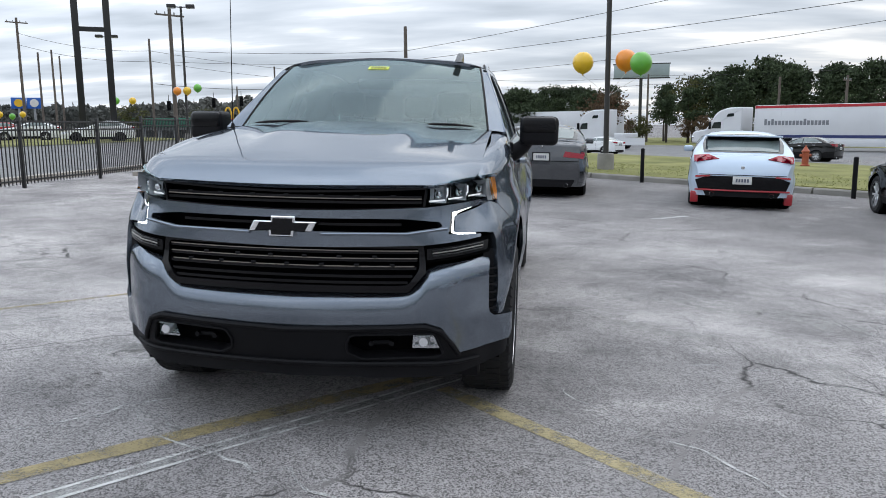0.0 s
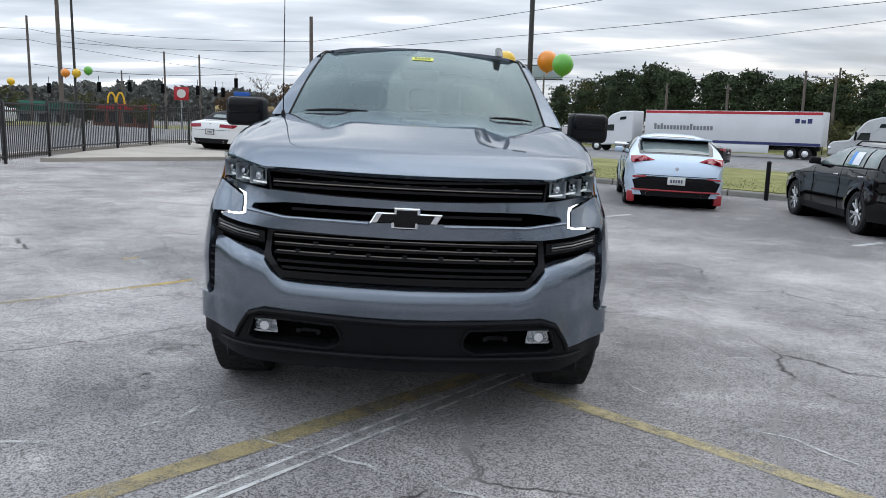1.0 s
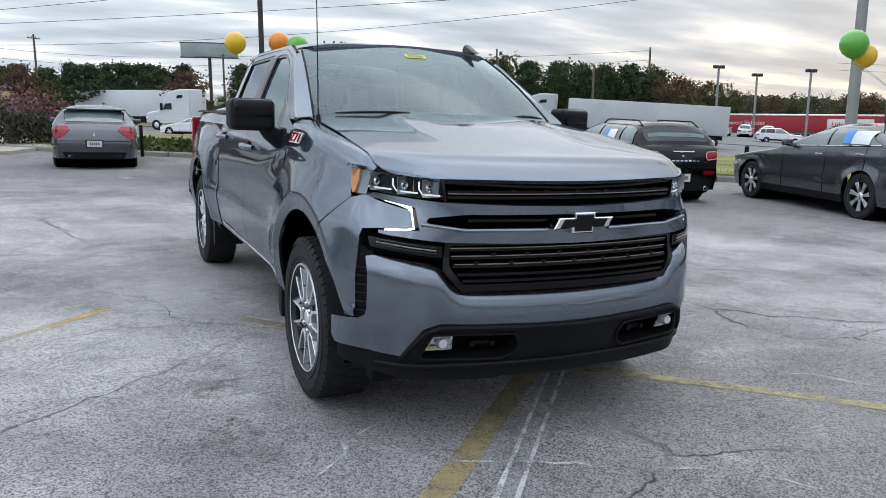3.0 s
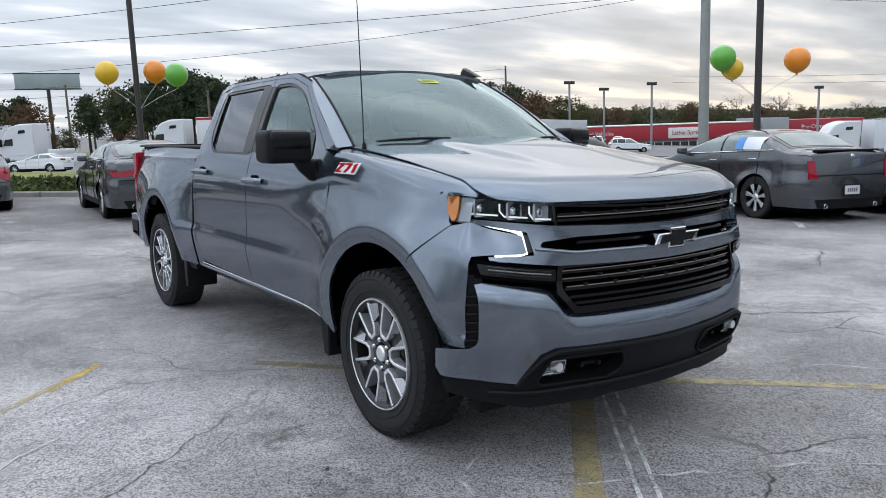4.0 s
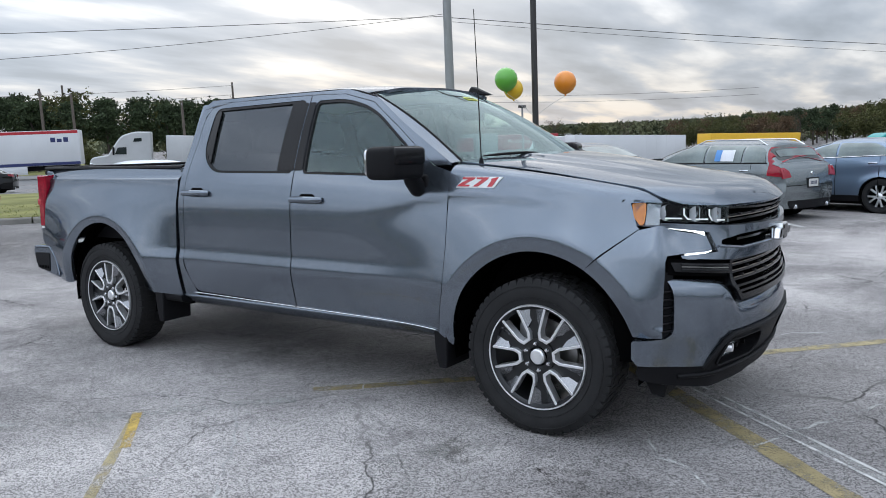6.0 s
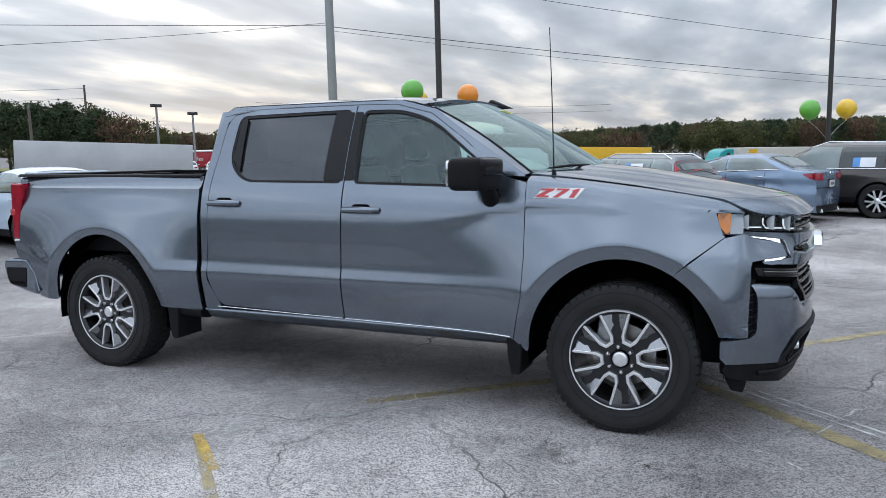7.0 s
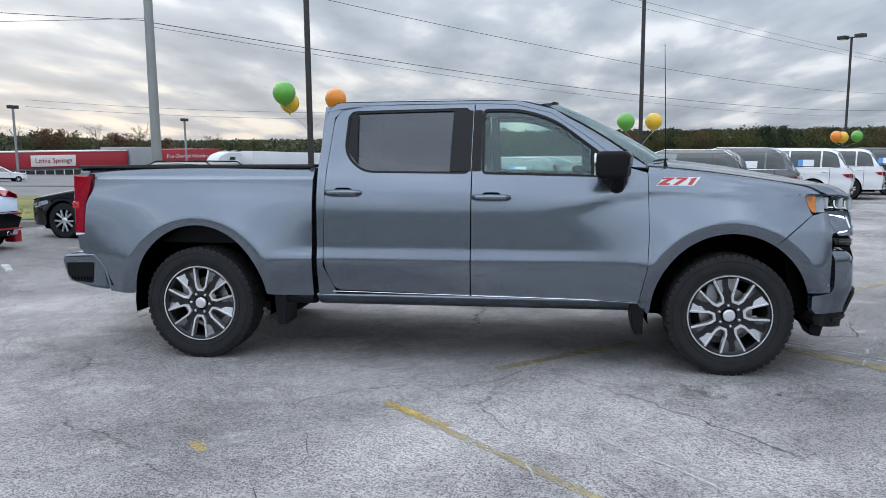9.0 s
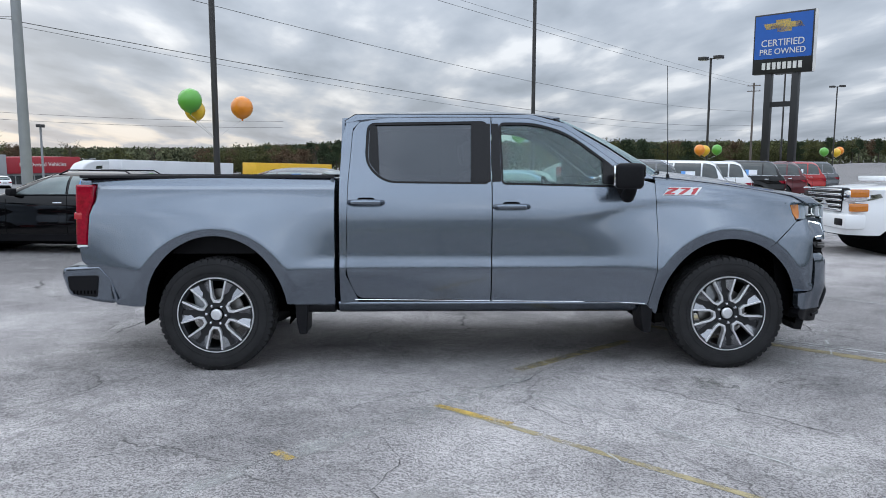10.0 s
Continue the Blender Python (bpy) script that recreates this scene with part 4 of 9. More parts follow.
def corner(u, z):
    """u: -y along the flank up to 0.56, then on round the corner."""
    if u < 0.56:
        return (-half_width(-u, z), -u, z)
    zz = max(z, 0.905)
    p0, p3 = Vector((half_width(-0.56, z), -0.56)), Vector((0.79, nose(0.79, zz)))
    k = 0.09
    d0 = Vector((half_width(-0.57, z) - p0.x, -0.01)).normalized() * k
    d3 = (p3 - Vector((0.80, nose(0.80, zz)))).normalized() * k
    t = (u - 0.56) / 0.25
    if t <= 1:
        q = bend(p0, d0, p3, d3, t)
        return (-q.x, q.y, z)
    x = 0.79 - (u - 0.81) * 0.70
    return (-x, nose(x, zz), z)


cheek = [(0.350, 0.948), (0.512, 1.078), (0.600, 1.098), (0.660, 1.095), (0.870, 1.052), (0.898, 1.046), (0.898, 0.978), (0.870, 0.972), (0.730, 0.966), (0.660, 0.960), (0.646, 0.93), (0.644, 0.80), (0.640, 0.572), (0.505, 0.566)] + [(-y, z) for y, z in arc(0, 0.405, 0.520, 163, 121, 14, 1.07)]
both("nose_corner", patch(cheek, 0.022, corner, (-1, -0.5, 0), 0.03), M_PAINT)


def wrapped(fn, out):
    """Carries a front skin on round the corner to the wheel arch: u is x up to 0.86, then the way along."""
    def skin(u, z):
        a, s = abs(u), (1 if u > 0 else -1)
        if a <= 0.86:
            return fn(u, z)
        p0, q0 = Vector(fn(0.86, z)[:2]), Vector(fn(0.855, z)[:2])
        p3 = Vector((0.974 + out, -0.51))
        t = min((a - 0.86) / 0.24, 1.0)
        q = bend(p0, (p0 - q0).normalized() * 0.08, p3, Vector((0.012, 0.08)), t)
        return (s * q.x, q.y, z)
    return skin


# bumper: painted bar, black lower trim
bump = [(0.0, 0.712), (0.30, 0.716), (0.535, 0.728), (0.578, 0.760), (0.610, 0.805), (0.66, 0.825), (0.86, 0.848), (0.882, 0.846), (0.892, 0.82), (0.894, 0.70), (0.896, 0.610), (0.905, 0.585), (0.935, 0.566), (1.095, 0.556), (1.10, 0.545), (1.10, 0.47), (1.07, 0.438), (0.95, 0.430), (0.76, 0.418), (0.735, 0.470), (0.685, 0.545), (0.62, 0.568), (0.30, 0.560), (0.0, 0.552)]
bump = bump + [(-x, z) for x, z in reversed(bump)][1:-1]
obj("front_bumper", patch(bump, 0.022, wrapped(bumper_face, 0.014), (0, -1, 0.1), 0.06), M_PAINT, truck, "body-coloured front bumper with a bright upper ledge")
low = [(0.0, 0.548), (0.30, 0.556), (0.62, 0.564), (0.682, 0.541), (0.731, 0.466), (0.756, 0.414), (0.95, 0.426), (1.07, 0.434), (1.085, 0.40), (1.06, 0.365), (0.90, 0.335), (0.70, 0.302), (0.35, 0.300), (0.30, 0.308), (0.0, 0.304)]
low = low + [(-x, z) for x, z in reversed(low)][1:-1]
pocket = fillet([(0.27, 0.425), (0.33, 0.395), (0.665, 0.402), (0.690, 0.42), (0.655, 0.525), (0.29, 0.518), (0.265, 0.47)], 0.018)
obj("lower_fascia", patch(low, 0.03, wrapped(sunk(0.012), -0.004), FRONT, 0.10, [pocket, [(-x, z) for x, z in pocket]]), M_BLACK, truck, "textured black lower bumper fascia")
lip = [(-0.62, 0.562), (-0.30, 0.554), (0.0, 0.546), (0.30, 0.554), (0.62, 0.562), (0.685, 0.537), (0.733, 0.464), (0.758, 0.412)]
lip = [(-x, z) for x, z in reversed(lip[5:])] + lip
obj("fascia_lip", tube([Vector(face(x, z)) + Vector((0, 0.008, -0.006)) for x, z in lip], 0.011, 8), M_BLACK, truck, "raised black rim over the lower fascia")
both("pocket_rim", tube([Vector(face(-x, z)) + Vector((0, 0.006, 0)) for x, z in pocket + pocket[:1]], 0.006, 6, False), M_BLACK)
obj("fascia_step", tube([Vector(face(x, 0.372)) + Vector((0, 0.004, 0)) for x in [-0.84 + 0.084 * i for i in range(21)]], 0.012, 8), M_BLACK, truck, "step along the foot of the fascia")
both("lamp_pocket", patch([(-x, z) for x, z in pocket], 0.05, sunk(0.085), FRONT, 0.0), M_VOID, "near-black back of the fog lamp recess, shade painted in")
for sx in (-1, 1):
    fog = empty("fog_lamp")
    fog.parent = truck
    fog["label"] = "clear rectangular fog lamp"
    pl = [(sx * x, z) for x, z in fillet([(0.552, 0.446), (0.674, 0.442), (0.648, 0.526), (0.560, 0.526)], 0.008)]
    obj("reflector", patch(pl, 0.03, sunk(0.030), FRONT, 0.05), M_CHROME, fog)
    for q in (0.465, 0.508):
        obj("lens_rib", tube([Vector(face(sx * x, q)) + Vector((0, 0.024, 0)) for x in (0.566, 0.60, 0.652)], 0.0035, 6), M_WHITE, fog)
    obj("bulb_housing", moved(lathe([(0.0, -0.03), (0.020, -0.03), (0.024, -0.01), (0.028, 0.0)], 14, "y"), Matrix.Translation(Vector(face(sx * 0.607, 0.485)) + Vector((0, 0.028, 0)))), M_ALLOY, fog)
    obj("lens", patch(pl, 0.05, sunk(0.020), FRONT, 0.0), M_LENS, fog)
    hook = tube([face(sx * 0.46, 0.47), Vector(face(sx * 0.46, 0.47)) + Vector((0, 0.03, 0)), Vector(face(sx * 0.37, 0.47)) + Vector((0, 0.03, 0)), face(sx * 0.37, 0.47)], 0.012, 8)
    obj("tow_hook", moved(hook, Matrix.Translation((0, 0.04, -0.005))), M_BLACK, truck, "black tow hook")

# near-black core sheet: the shade behind all openings is put into its colour
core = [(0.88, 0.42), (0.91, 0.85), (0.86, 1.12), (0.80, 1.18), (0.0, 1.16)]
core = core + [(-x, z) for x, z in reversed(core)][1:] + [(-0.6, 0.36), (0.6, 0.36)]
obj("nose_core", patch(core, 0.08, lambda x, z: (x, nose(x, 1.1) + 0.10, z), FRONT, 0.0), M_VOID, truck, "near-black sheet behind the grille, shade painted in")

# grille slats
def slat(z, half, d, h, t):
    pts = [-half + 2 * half * i / 24 for i in range(25)]
    a = [Vector((x, nose(x, z) + d, z + h / 2)) for x in pts]
    b = [Vector((x, nose(x, z) + d, z - h / 2)) for x in pts]
    c = [p + Vector((0, t, 0)) for p in b]
    e = [p + Vector((0, t, 0.0)) for p in a]
    return join(ruled(a, b), ruled(b, c), ruled(e, a))


for z, half in ((1.128, 0.585), (1.105, 0.585), (0.885, 0.575), (0.850, 0.572), (0.815, 0.570), (0.782, 0.555), (0.755, 0.535), (1.008, 0.50)):
    obj("grille_slat", slat(z, half, 0.028, 0.012, 0.03), M_GLOSSBLK, truck, smooth=20)
for z, half in ((1.121, 0.585), (0.858, 0.572), (0.824, 0.560), (0.892, 0.575)):
    obj("grille_edge_line", slat(z, half, 0.026, 0.0036, 0.004), M_BRONZE, truck, "thin bronze-grey line on the slat", smooth=20)
for row, zs in ((7, (1.133, 1.110)), (6, (0.866, 0.83)), (7, (0.83, 0.795))):
    for i in range(row):
        x = (i - (row - 1) / 2) * 0.155
        p = face(x, zs[0])
        obj("grille_clip", box(x - 0.012, p[1] + 0.022, zs[0] - 0.008, x + 0.012, p[1] + 0.05, zs[0] + 0.006, 0.003), M_GLOSSBLK, truck)
obj("grille_frame", patch([(0.60, 0.915), (-0.60, 0.915), (-0.615, 0.80), (-0.54, 0.712), (0.54, 0.712), (0.615, 0.80)], 0.04, sunk(0.018), FRONT, 0.04, [fillet([(0.580, 0.905), (-0.580, 0.905), (-0.585, 0.812), (-0.535, 0.742), (0.535, 0.742), (0.585, 0.812)], 0.02)]), M_GLOSSBLK, truck)
obj("grille_frame", patch([(0.612, 1.172), (0.3, 1.16), (0, 1.153), (-0.3, 1.16), (-0.612, 1.172), (-0.60, 1.078), (-0.3, 1.068), (0, 1.063), (0.3, 1.068), (0.60, 1.078)], 0.04, sunk(0.022), FRONT, 0.03, [up_hole]), M_GLOSSBLK, truck)

# bow-shaped emblem
def bow(s):
    return [(-0.153 * s, -0.004 - 0.020 * s), (-0.062 * s, -0.020 * s), (-0.060 * s, -0.044 * s), (0.048 * s, -0.044 * s), (0.050 * s, -0.020 * s), (0.128 * s, -0.020 * s), (0.153 * s, 0.024 * s), (0.060 * s, 0.024 * s), (0.058 * s, 0.046 * s), (-0.050 * s, 0.046 * s), (-0.052 * s, 0.024 * s), (-0.125 * s, 0.024 * s)]


emb_at = Matrix.Translation((0, nose(0) - 0.012, 1.0))
em = obj("emblem", moved(prism(bow(1.0), -0.030, 0.02, "y", 0.004), emb_at), M_CHROME, truck, "black emblem with a bright rim", smooth=20)
obj("emblem_inlay", moved(prism(bow(0.80), -0.034, 0.0, "y", 0.002), emb_at), M_GLOSSBLK, em, smooth=20)

# ---- lamps of the nose ----
for sx in (-1, 1):
    lamp = empty("headlight")
    lamp.parent = truck
    lamp["label"] = "clear projector headlight in a black housing"
    hp = [(sx * x, z) for x, z in fillet([(0.612, 1.098), (0.740, 1.104), (0.880, 1.120), (0.892, 1.222), (0.76, 1.208), (0.612, 1.180)], [0.008, 0.02, 0.01, 0.01, 0.03, 0.008])]
    obj("lamp_housing", patch(hp, 0.04, sunk(0.060), FRONT, 0.0), M_GLOSSBLK, lamp)
    obj("lens", patch(hp, 0.04, sunk(0.004), FRONT, 0.03), M_LENS, lamp)
    for i, x in enumerate((0.655, 0.735, 0.815)):
        z = 1.141 + 0.008 * i
        p = Vector((sx * x, nose(x) + 0.045, z))
        obj("projector", moved(lathe([(0.0, 0.012), (0.028, 0.006), (0.046, -0.014), (0.052, -0.028)], 4, "y", math.pi / 4), Matrix.Translation(p)), M_REFLECT, lamp, "bright square reflector")
        obj("projector_lens", moved(lathe([(0.0, -0.026), (0.012, -0.024), (0.018, -0.018)], 14, "y"), Matrix.Translation(p)), M_CHROME, lamp)
        line = [(x - 0.038, -0.034), (x + 0.026, -0.030), (x + 0.037, -0.008), (x + 0.037, 0.022)]
        obj("guide_line", tube([Vector((sx * a, nose(a) + 0.022, z + b + 0.004)) for a, b in line], 0.0036, 6), M_GUIDE, lamp, "pale light guide")
    am = patch(fillet([(-0.472, 1.202), (-0.536, 1.206), (-0.538, 1.150), (-0.534, 1.104), (-0.516, 1.098), (-0.486, 1.135)], 0.012), 0.02, side, LEFT, 0.02, lift=0.003)
    obj("side_marker", am if sx < 0 else mirror(am), M_AMBER, lamp, "amber side marker")
    turned = [(-0.541, 1.203), (-0.600, 1.209), (-0.600, 1.104), (-0.538, 1.102)]
    for nm, lift, mt in (("side_reflector", -0.010, M_REFLECT), ("side_lens", 0.003, M_LENS)):
        sl = patch(turned, 0.02, side, LEFT, 0.0, lift=lift)
        obj(nm, sl if sx < 0 else mirror(sl), mt, lamp)
    drl = empty("daytime_light")
    drl.parent = truck
    drl["label"] = "lit white bracket-shaped daytime light"
    dl = [(0.815, 1.084), (0.752, 1.066), (0.722, 1.056), (0.722, 0.972), (0.752, 0.962), (0.815, 0.958)]
    obj("light_strip", tube([Vector(face(sx * x, z)) + Vector((0, 0.019 if z > 1.06 else 0.022, 0)) for x, z in dl], [0.002, 0.004, 0.009, 0.009, 0.004, 0.002], 8), M_DRL, drl)
    dg = [(sx * x, z) for x, z in fillet([(0.738, 1.056), (0.690, 1.046), (0.690, 0.975), (0.738, 0.972)], 0.008)]
    obj("light_housing", patch(dg, 0.03, sunk(0.038), FRONT, 0.01), M_DKALLOY, drl, "dark grey lamp housing")
    turn = empty("turn_lamp")
    turn.parent = truck
    turn["label"] = "smoked turn lamp in a black housing"
    tp = [(sx * x, z) for x, z in fillet([(0.600, 0.838), (0.915, 0.872), (0.915, 0.950), (0.602, 0.914)], 0.01)]
    obj("lamp_housing", patch(tp, 0.04, sunk(0.030), FRONT, 0.0), M_VOID, turn)
    il = [(sx * x, z) for x, z in fillet([(0.615, 0.853), (0.868, 0.884), (0.872, 0.928), (0.615, 0.903)], 0.006)]
    obj("lens", patch(il, 0.04, sunk(0.012), FRONT, 0.02), M_GLOSSBLK, turn)
    for k in range(3):
        obj("lens_rib", tube([Vector((sx * x, nose(x, 0.9) + 0.006, 0.870 + k * 0.012 + (x - 0.62) * 0.11)) for x in (0.64, 0.74, 0.85)], 0.0035, 6), M_STEEL if k == 1 else M_DKALLOY, turn)
    # upright air slot between the corner panel and the bumper's end
    slot = obj("air_slot", prism([(sx * 0.928, -0.606), (sx * 0.850, -0.664), (sx * 0.79, -0.60), (sx * 0.86, -0.54)], 0.555, 0.88, "z"), M_BLACK, truck, "ribbed black air slot")
    for k in range(6):
        z = 0.600 + k * 0.038
        obj("slot_rib", moved(box(-0.040, -0.010, -0.006, 0.040, 0.010, 0.006, 0.003), Matrix.Translation((sx * 0.890, -0.642, z)) @ pose(0, 0, 0, 0, 0, sx * 36)), M_GLOSSBLK, slot)

# ---- bed ----
bed_top = 1.402
bedside = [(2.885, bed_top), (2.885, 0.475), (3.15, 0.485)] + arc(3.740, 0.405, 0.515, 8, 172, 24, 1.13)[::-1] + [(4.27, 0.468), (4.46, 0.482), (4.50, 0.585), (4.63, 0.745), (4.70, 0.80), (4.715, 0.90), (4.655, 0.905), (4.640, 1.13), (4.60, 1.24), (4.60, 1.352), (4.72, 1.352), (4.725, bed_top - 0.012)]


def bed_skin(y, z):
    w = half_width(y, min(z, 1.30))
    w -= 0.045 * ease(1.30, 1.41, z) + 0.02 * ease(1.315, 1.335, z)
    return (-w, y, z)


both("bed_side", patch(bedside, 0.022, bed_skin, LEFT, 0.03), M_PAINT)
both("bed_rail_cap", prism(fillet([(-0.868, bed_top - 0.006), (-0.79, bed_top - 0.006), (-0.79, bed_top + 0.012), (-0.858, bed_top + 0.012)], 0.006), 2.892, 4.72, "y"), M_BLACK, "black plastic bed rail cap")
both("bed_inner_wall", box(-0.82, 2.90, 0.90, -0.80, 4.68, bed_top), M_BLACK)
obj("bed_floor", box(-0.82, 2.90, 0.84, 0.82, 4.70, 0.90), M_BLACK, truck)
obj("bed_front_wall", prism([(-0.86, 0.60), (0.86, 0.60), (0.86, bed_top), (-0.86, bed_top)], 2.886, 2.92, "y", 0.008), M_PAINT, truck)
obj("tailgate", prism(fillet([(-0.845, 0.78), (0.845, 0.78), (0.845, bed_top - 0.01), (-0.845, bed_top - 0.01)], 0.03), 4.64, 4.735, "y", 0.015), M_PAINT, truck)
obj("tailgate_cap", box(-0.84, 4.63, bed_top - 0.008, 0.84, 4.74, bed_top + 0.016, 0.008), M_BLACK, truck, "black tailgate cap")
for sx in (-1, 1):
    tl = empty("tail_lamp")
    tl.parent = truck
    tl["label"] = "red tail lamp wrapping the rear corner"
    lens = prism(fillet([(4.605, 1.345), (4.730, 1.350), (4.742, 0.915), (4.662, 0.912), (4.648, 1.13), (4.610, 1.235)], 0.012), -0.935, -0.80, "x", 0.012)
    waist = box(-0.938, 4.69, 1.10, -0.90, 4.746, 1.15, 0.006)
    base = box(-0.928, 4.655, 0.895, -0.80, 4.738, 0.915, 0.005)
    obj("lens", lens if sx < 0 else mirror(lens), M_RED, tl)
    obj("lens_waist", waist if sx < 0 else mirror(waist), M_REDBADGE, tl)
    obj("lamp_foot", base if sx < 0 else mirror(base), M_WHITE, tl, "pale reversing strip")
# rear bumper with a step cut into each corner
obj("rear_bumper", join(prism(fillet([(-0.84, 4.66), (0.84, 4.66), (0.84, 4.86), (0.60, 4.915), (-0.60, 4.915), (-0.84, 4.86)], 0.05), 0.565, 0.745, "z", 0.02)), M_PAINT, truck, "body-coloured rear bumper")
end = prism(fillet([(4.47, 0.760), (4.50, 0.770), (4.83, 0.752), (4.845, 0.70), (4.80, 0.555), (4.60, 0.505), (4.47, 0.490)], 0.03), -0.965, -0.80, "x", 0.022)
both("bumper_end", end, M_PAINT)
both("bumper_edge", tube([(-0.962, 4.81, 0.742), (-0.966, 4.57, 0.752), (-0.967, 4.49, 0.66), (-0.966, 4.45, 0.52)], 0.007, 6), M_PAINT, "rounded edge of the bumper end")
both("corner_step", prism(fillet([(4.575, 0.700), (4.80, 0.695), (4.79, 0.60), (4.74, 0.555), (4.59, 0.540)], 0.02), -0.972, -0.86, "x", 0.004), M_BLACK, "black step recess in the bumper corner")
for k in range(7):
    y = 4.60 + k * 0.025
    both("step_rib", box(-0.976, y, 0.565, -0.95, y + 0.010, 0.590, 0.002), M_VOID)
both("bumper_gap_liner", box(-0.90, 4.44, 0.50, -0.78, 4.66, 0.80, 0.01), M_VOID)

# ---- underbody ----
# plain near-black boxes: shade under the body is put into their colour
obj("cab_underside", box(-0.80, 0.55, 0.40, 0.80, 2.90, 0.62, 0.03), M_VOID, truck, "plain near-black box for the chassis, shade painted in")
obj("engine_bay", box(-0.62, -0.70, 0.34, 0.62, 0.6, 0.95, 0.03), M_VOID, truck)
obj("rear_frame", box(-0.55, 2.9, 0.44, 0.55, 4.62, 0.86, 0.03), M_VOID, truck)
both("rocker", prism(fillet([(-0.935, 0.480), (-0.872, 0.425), (-0.82, 0.400), (-0.78, 0.400), (-0.78, 0.50), (-0.92, 0.50)], 0.015), 0.60, 2.86, "y"), M_PAINT)
both("rocker", prism(fillet([(-0.95, 0.475), (-0.94, 0.43), (-0.88, 0.41), (-0.78, 0.41), (-0.78, 0.50)], 0.012), 2.89, 3.13, "y"), M_BLACK)
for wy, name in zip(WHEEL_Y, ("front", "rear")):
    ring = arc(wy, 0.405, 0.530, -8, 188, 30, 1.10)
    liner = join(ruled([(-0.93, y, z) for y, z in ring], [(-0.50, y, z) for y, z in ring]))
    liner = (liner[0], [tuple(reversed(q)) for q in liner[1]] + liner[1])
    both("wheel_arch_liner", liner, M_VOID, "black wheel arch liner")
    # back wall closes the arch, its shade put into the near-black colour
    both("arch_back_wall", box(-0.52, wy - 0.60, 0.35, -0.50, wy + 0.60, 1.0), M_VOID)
    obj("axle", tube([(-0.8, wy, 0.40), (0.8, wy, 0.40)], 0.055, 10), M_BLACK, truck)
    fy = wy + 0.565 if wy < 1 else wy - 0.655
    flap = prism(fillet([(fy - 0.012, 0.50), (fy + 0.085, 0.50), (fy + 0.075, 0.36), (fy + 0.055, 0.265), (fy - 0.0, 0.262)], 0.012), -0.965, -0.72, "x", 0.006)
    both("mud_flap", flap, M_BLACK, "black moulded mud flap")
both("air_dam", prism([(-0.66, 0.40), (-0.52, 0.42), (-0.53, 0.32), (-0.56, 0.262), (-0.62, 0.255)], -0.84, -0.66, "x", 0.008), M_BLACK, "black air dam ahead of the wheel")

# ---- wheels ----
def tyre_piece():
    prof = [(0.262, -0.105), (0.275, -0.118), (0.300, -0.128), (0.345, -0.136), (0.375, -0.133), (0.395, -0.122), (0.405, -0.108), (0.408, -0.098), (0.4085, 0.098), (0.405, 0.108), (0.395, 0.122), (0.375, 0.133), (0.345, 0.136), (0.300, 0.128), (0.275, 0.118), (0.262, 0.105)]
    return lathe(prof, 64, "x")


def tread_piece():
    """Blocks of the tread: shoulder lugs on both edges and two rows between."""
    out = []
    n = 52
    for k in range(n):
        a = 2 * math.pi * k / n
        for x0, x1, r, da in ((-0.130, -0.080, 0.4105, 0.0), (0.080, 0.130, 0.4105, 0.5), (-0.072, -0.005, 0.4130, 0.3), (0.005, 0.072, 0.4130, 0.8)):
            m = Matrix.Rotation(a + da * 2 * math.pi / n, 4, "X")
            b = 0.0195
            sk = 0.010 if k % 2 else -0.004
            e0, e1 = (0.118, 0.080) if abs(x0) > abs(x1) else (abs(x0), min(abs(x1), 0.118))
            ta, tb = math.copysign(e0 if abs(x0) > 0.1 else abs(x0), x0), math.copysign(e1 if abs(x1) > 0.1 else abs(x1), x1)
            v = [(x0, -b, 0.386), (x1, -b + sk, 0.386), (x1, b + sk, 0.386), (x0, b, 0.386), (ta, -b + 0.003, r), (tb, -b + sk + 0.003, r), (tb, b + sk - 0.003, r), (ta, b - 0.003, r)]
            f = [(4, 5, 6, 7), (0, 1, 5, 4), (1, 2, 6, 5), (2, 3, 7, 6), (3, 0, 4, 7)]
            out.append(moved((v, f), m))
    return join(*out)


def rim_barrel():
    prof = [(0.278, -0.118), (0.2755, -0.128), (0.266, -0.128), (0.262, -0.118), (0.250, -0.105), (0.245, -0.02), (0.235, 0.10), (0.262, 0.118), (0.272, 0.118)]
    return lathe(prof, 56, "x")


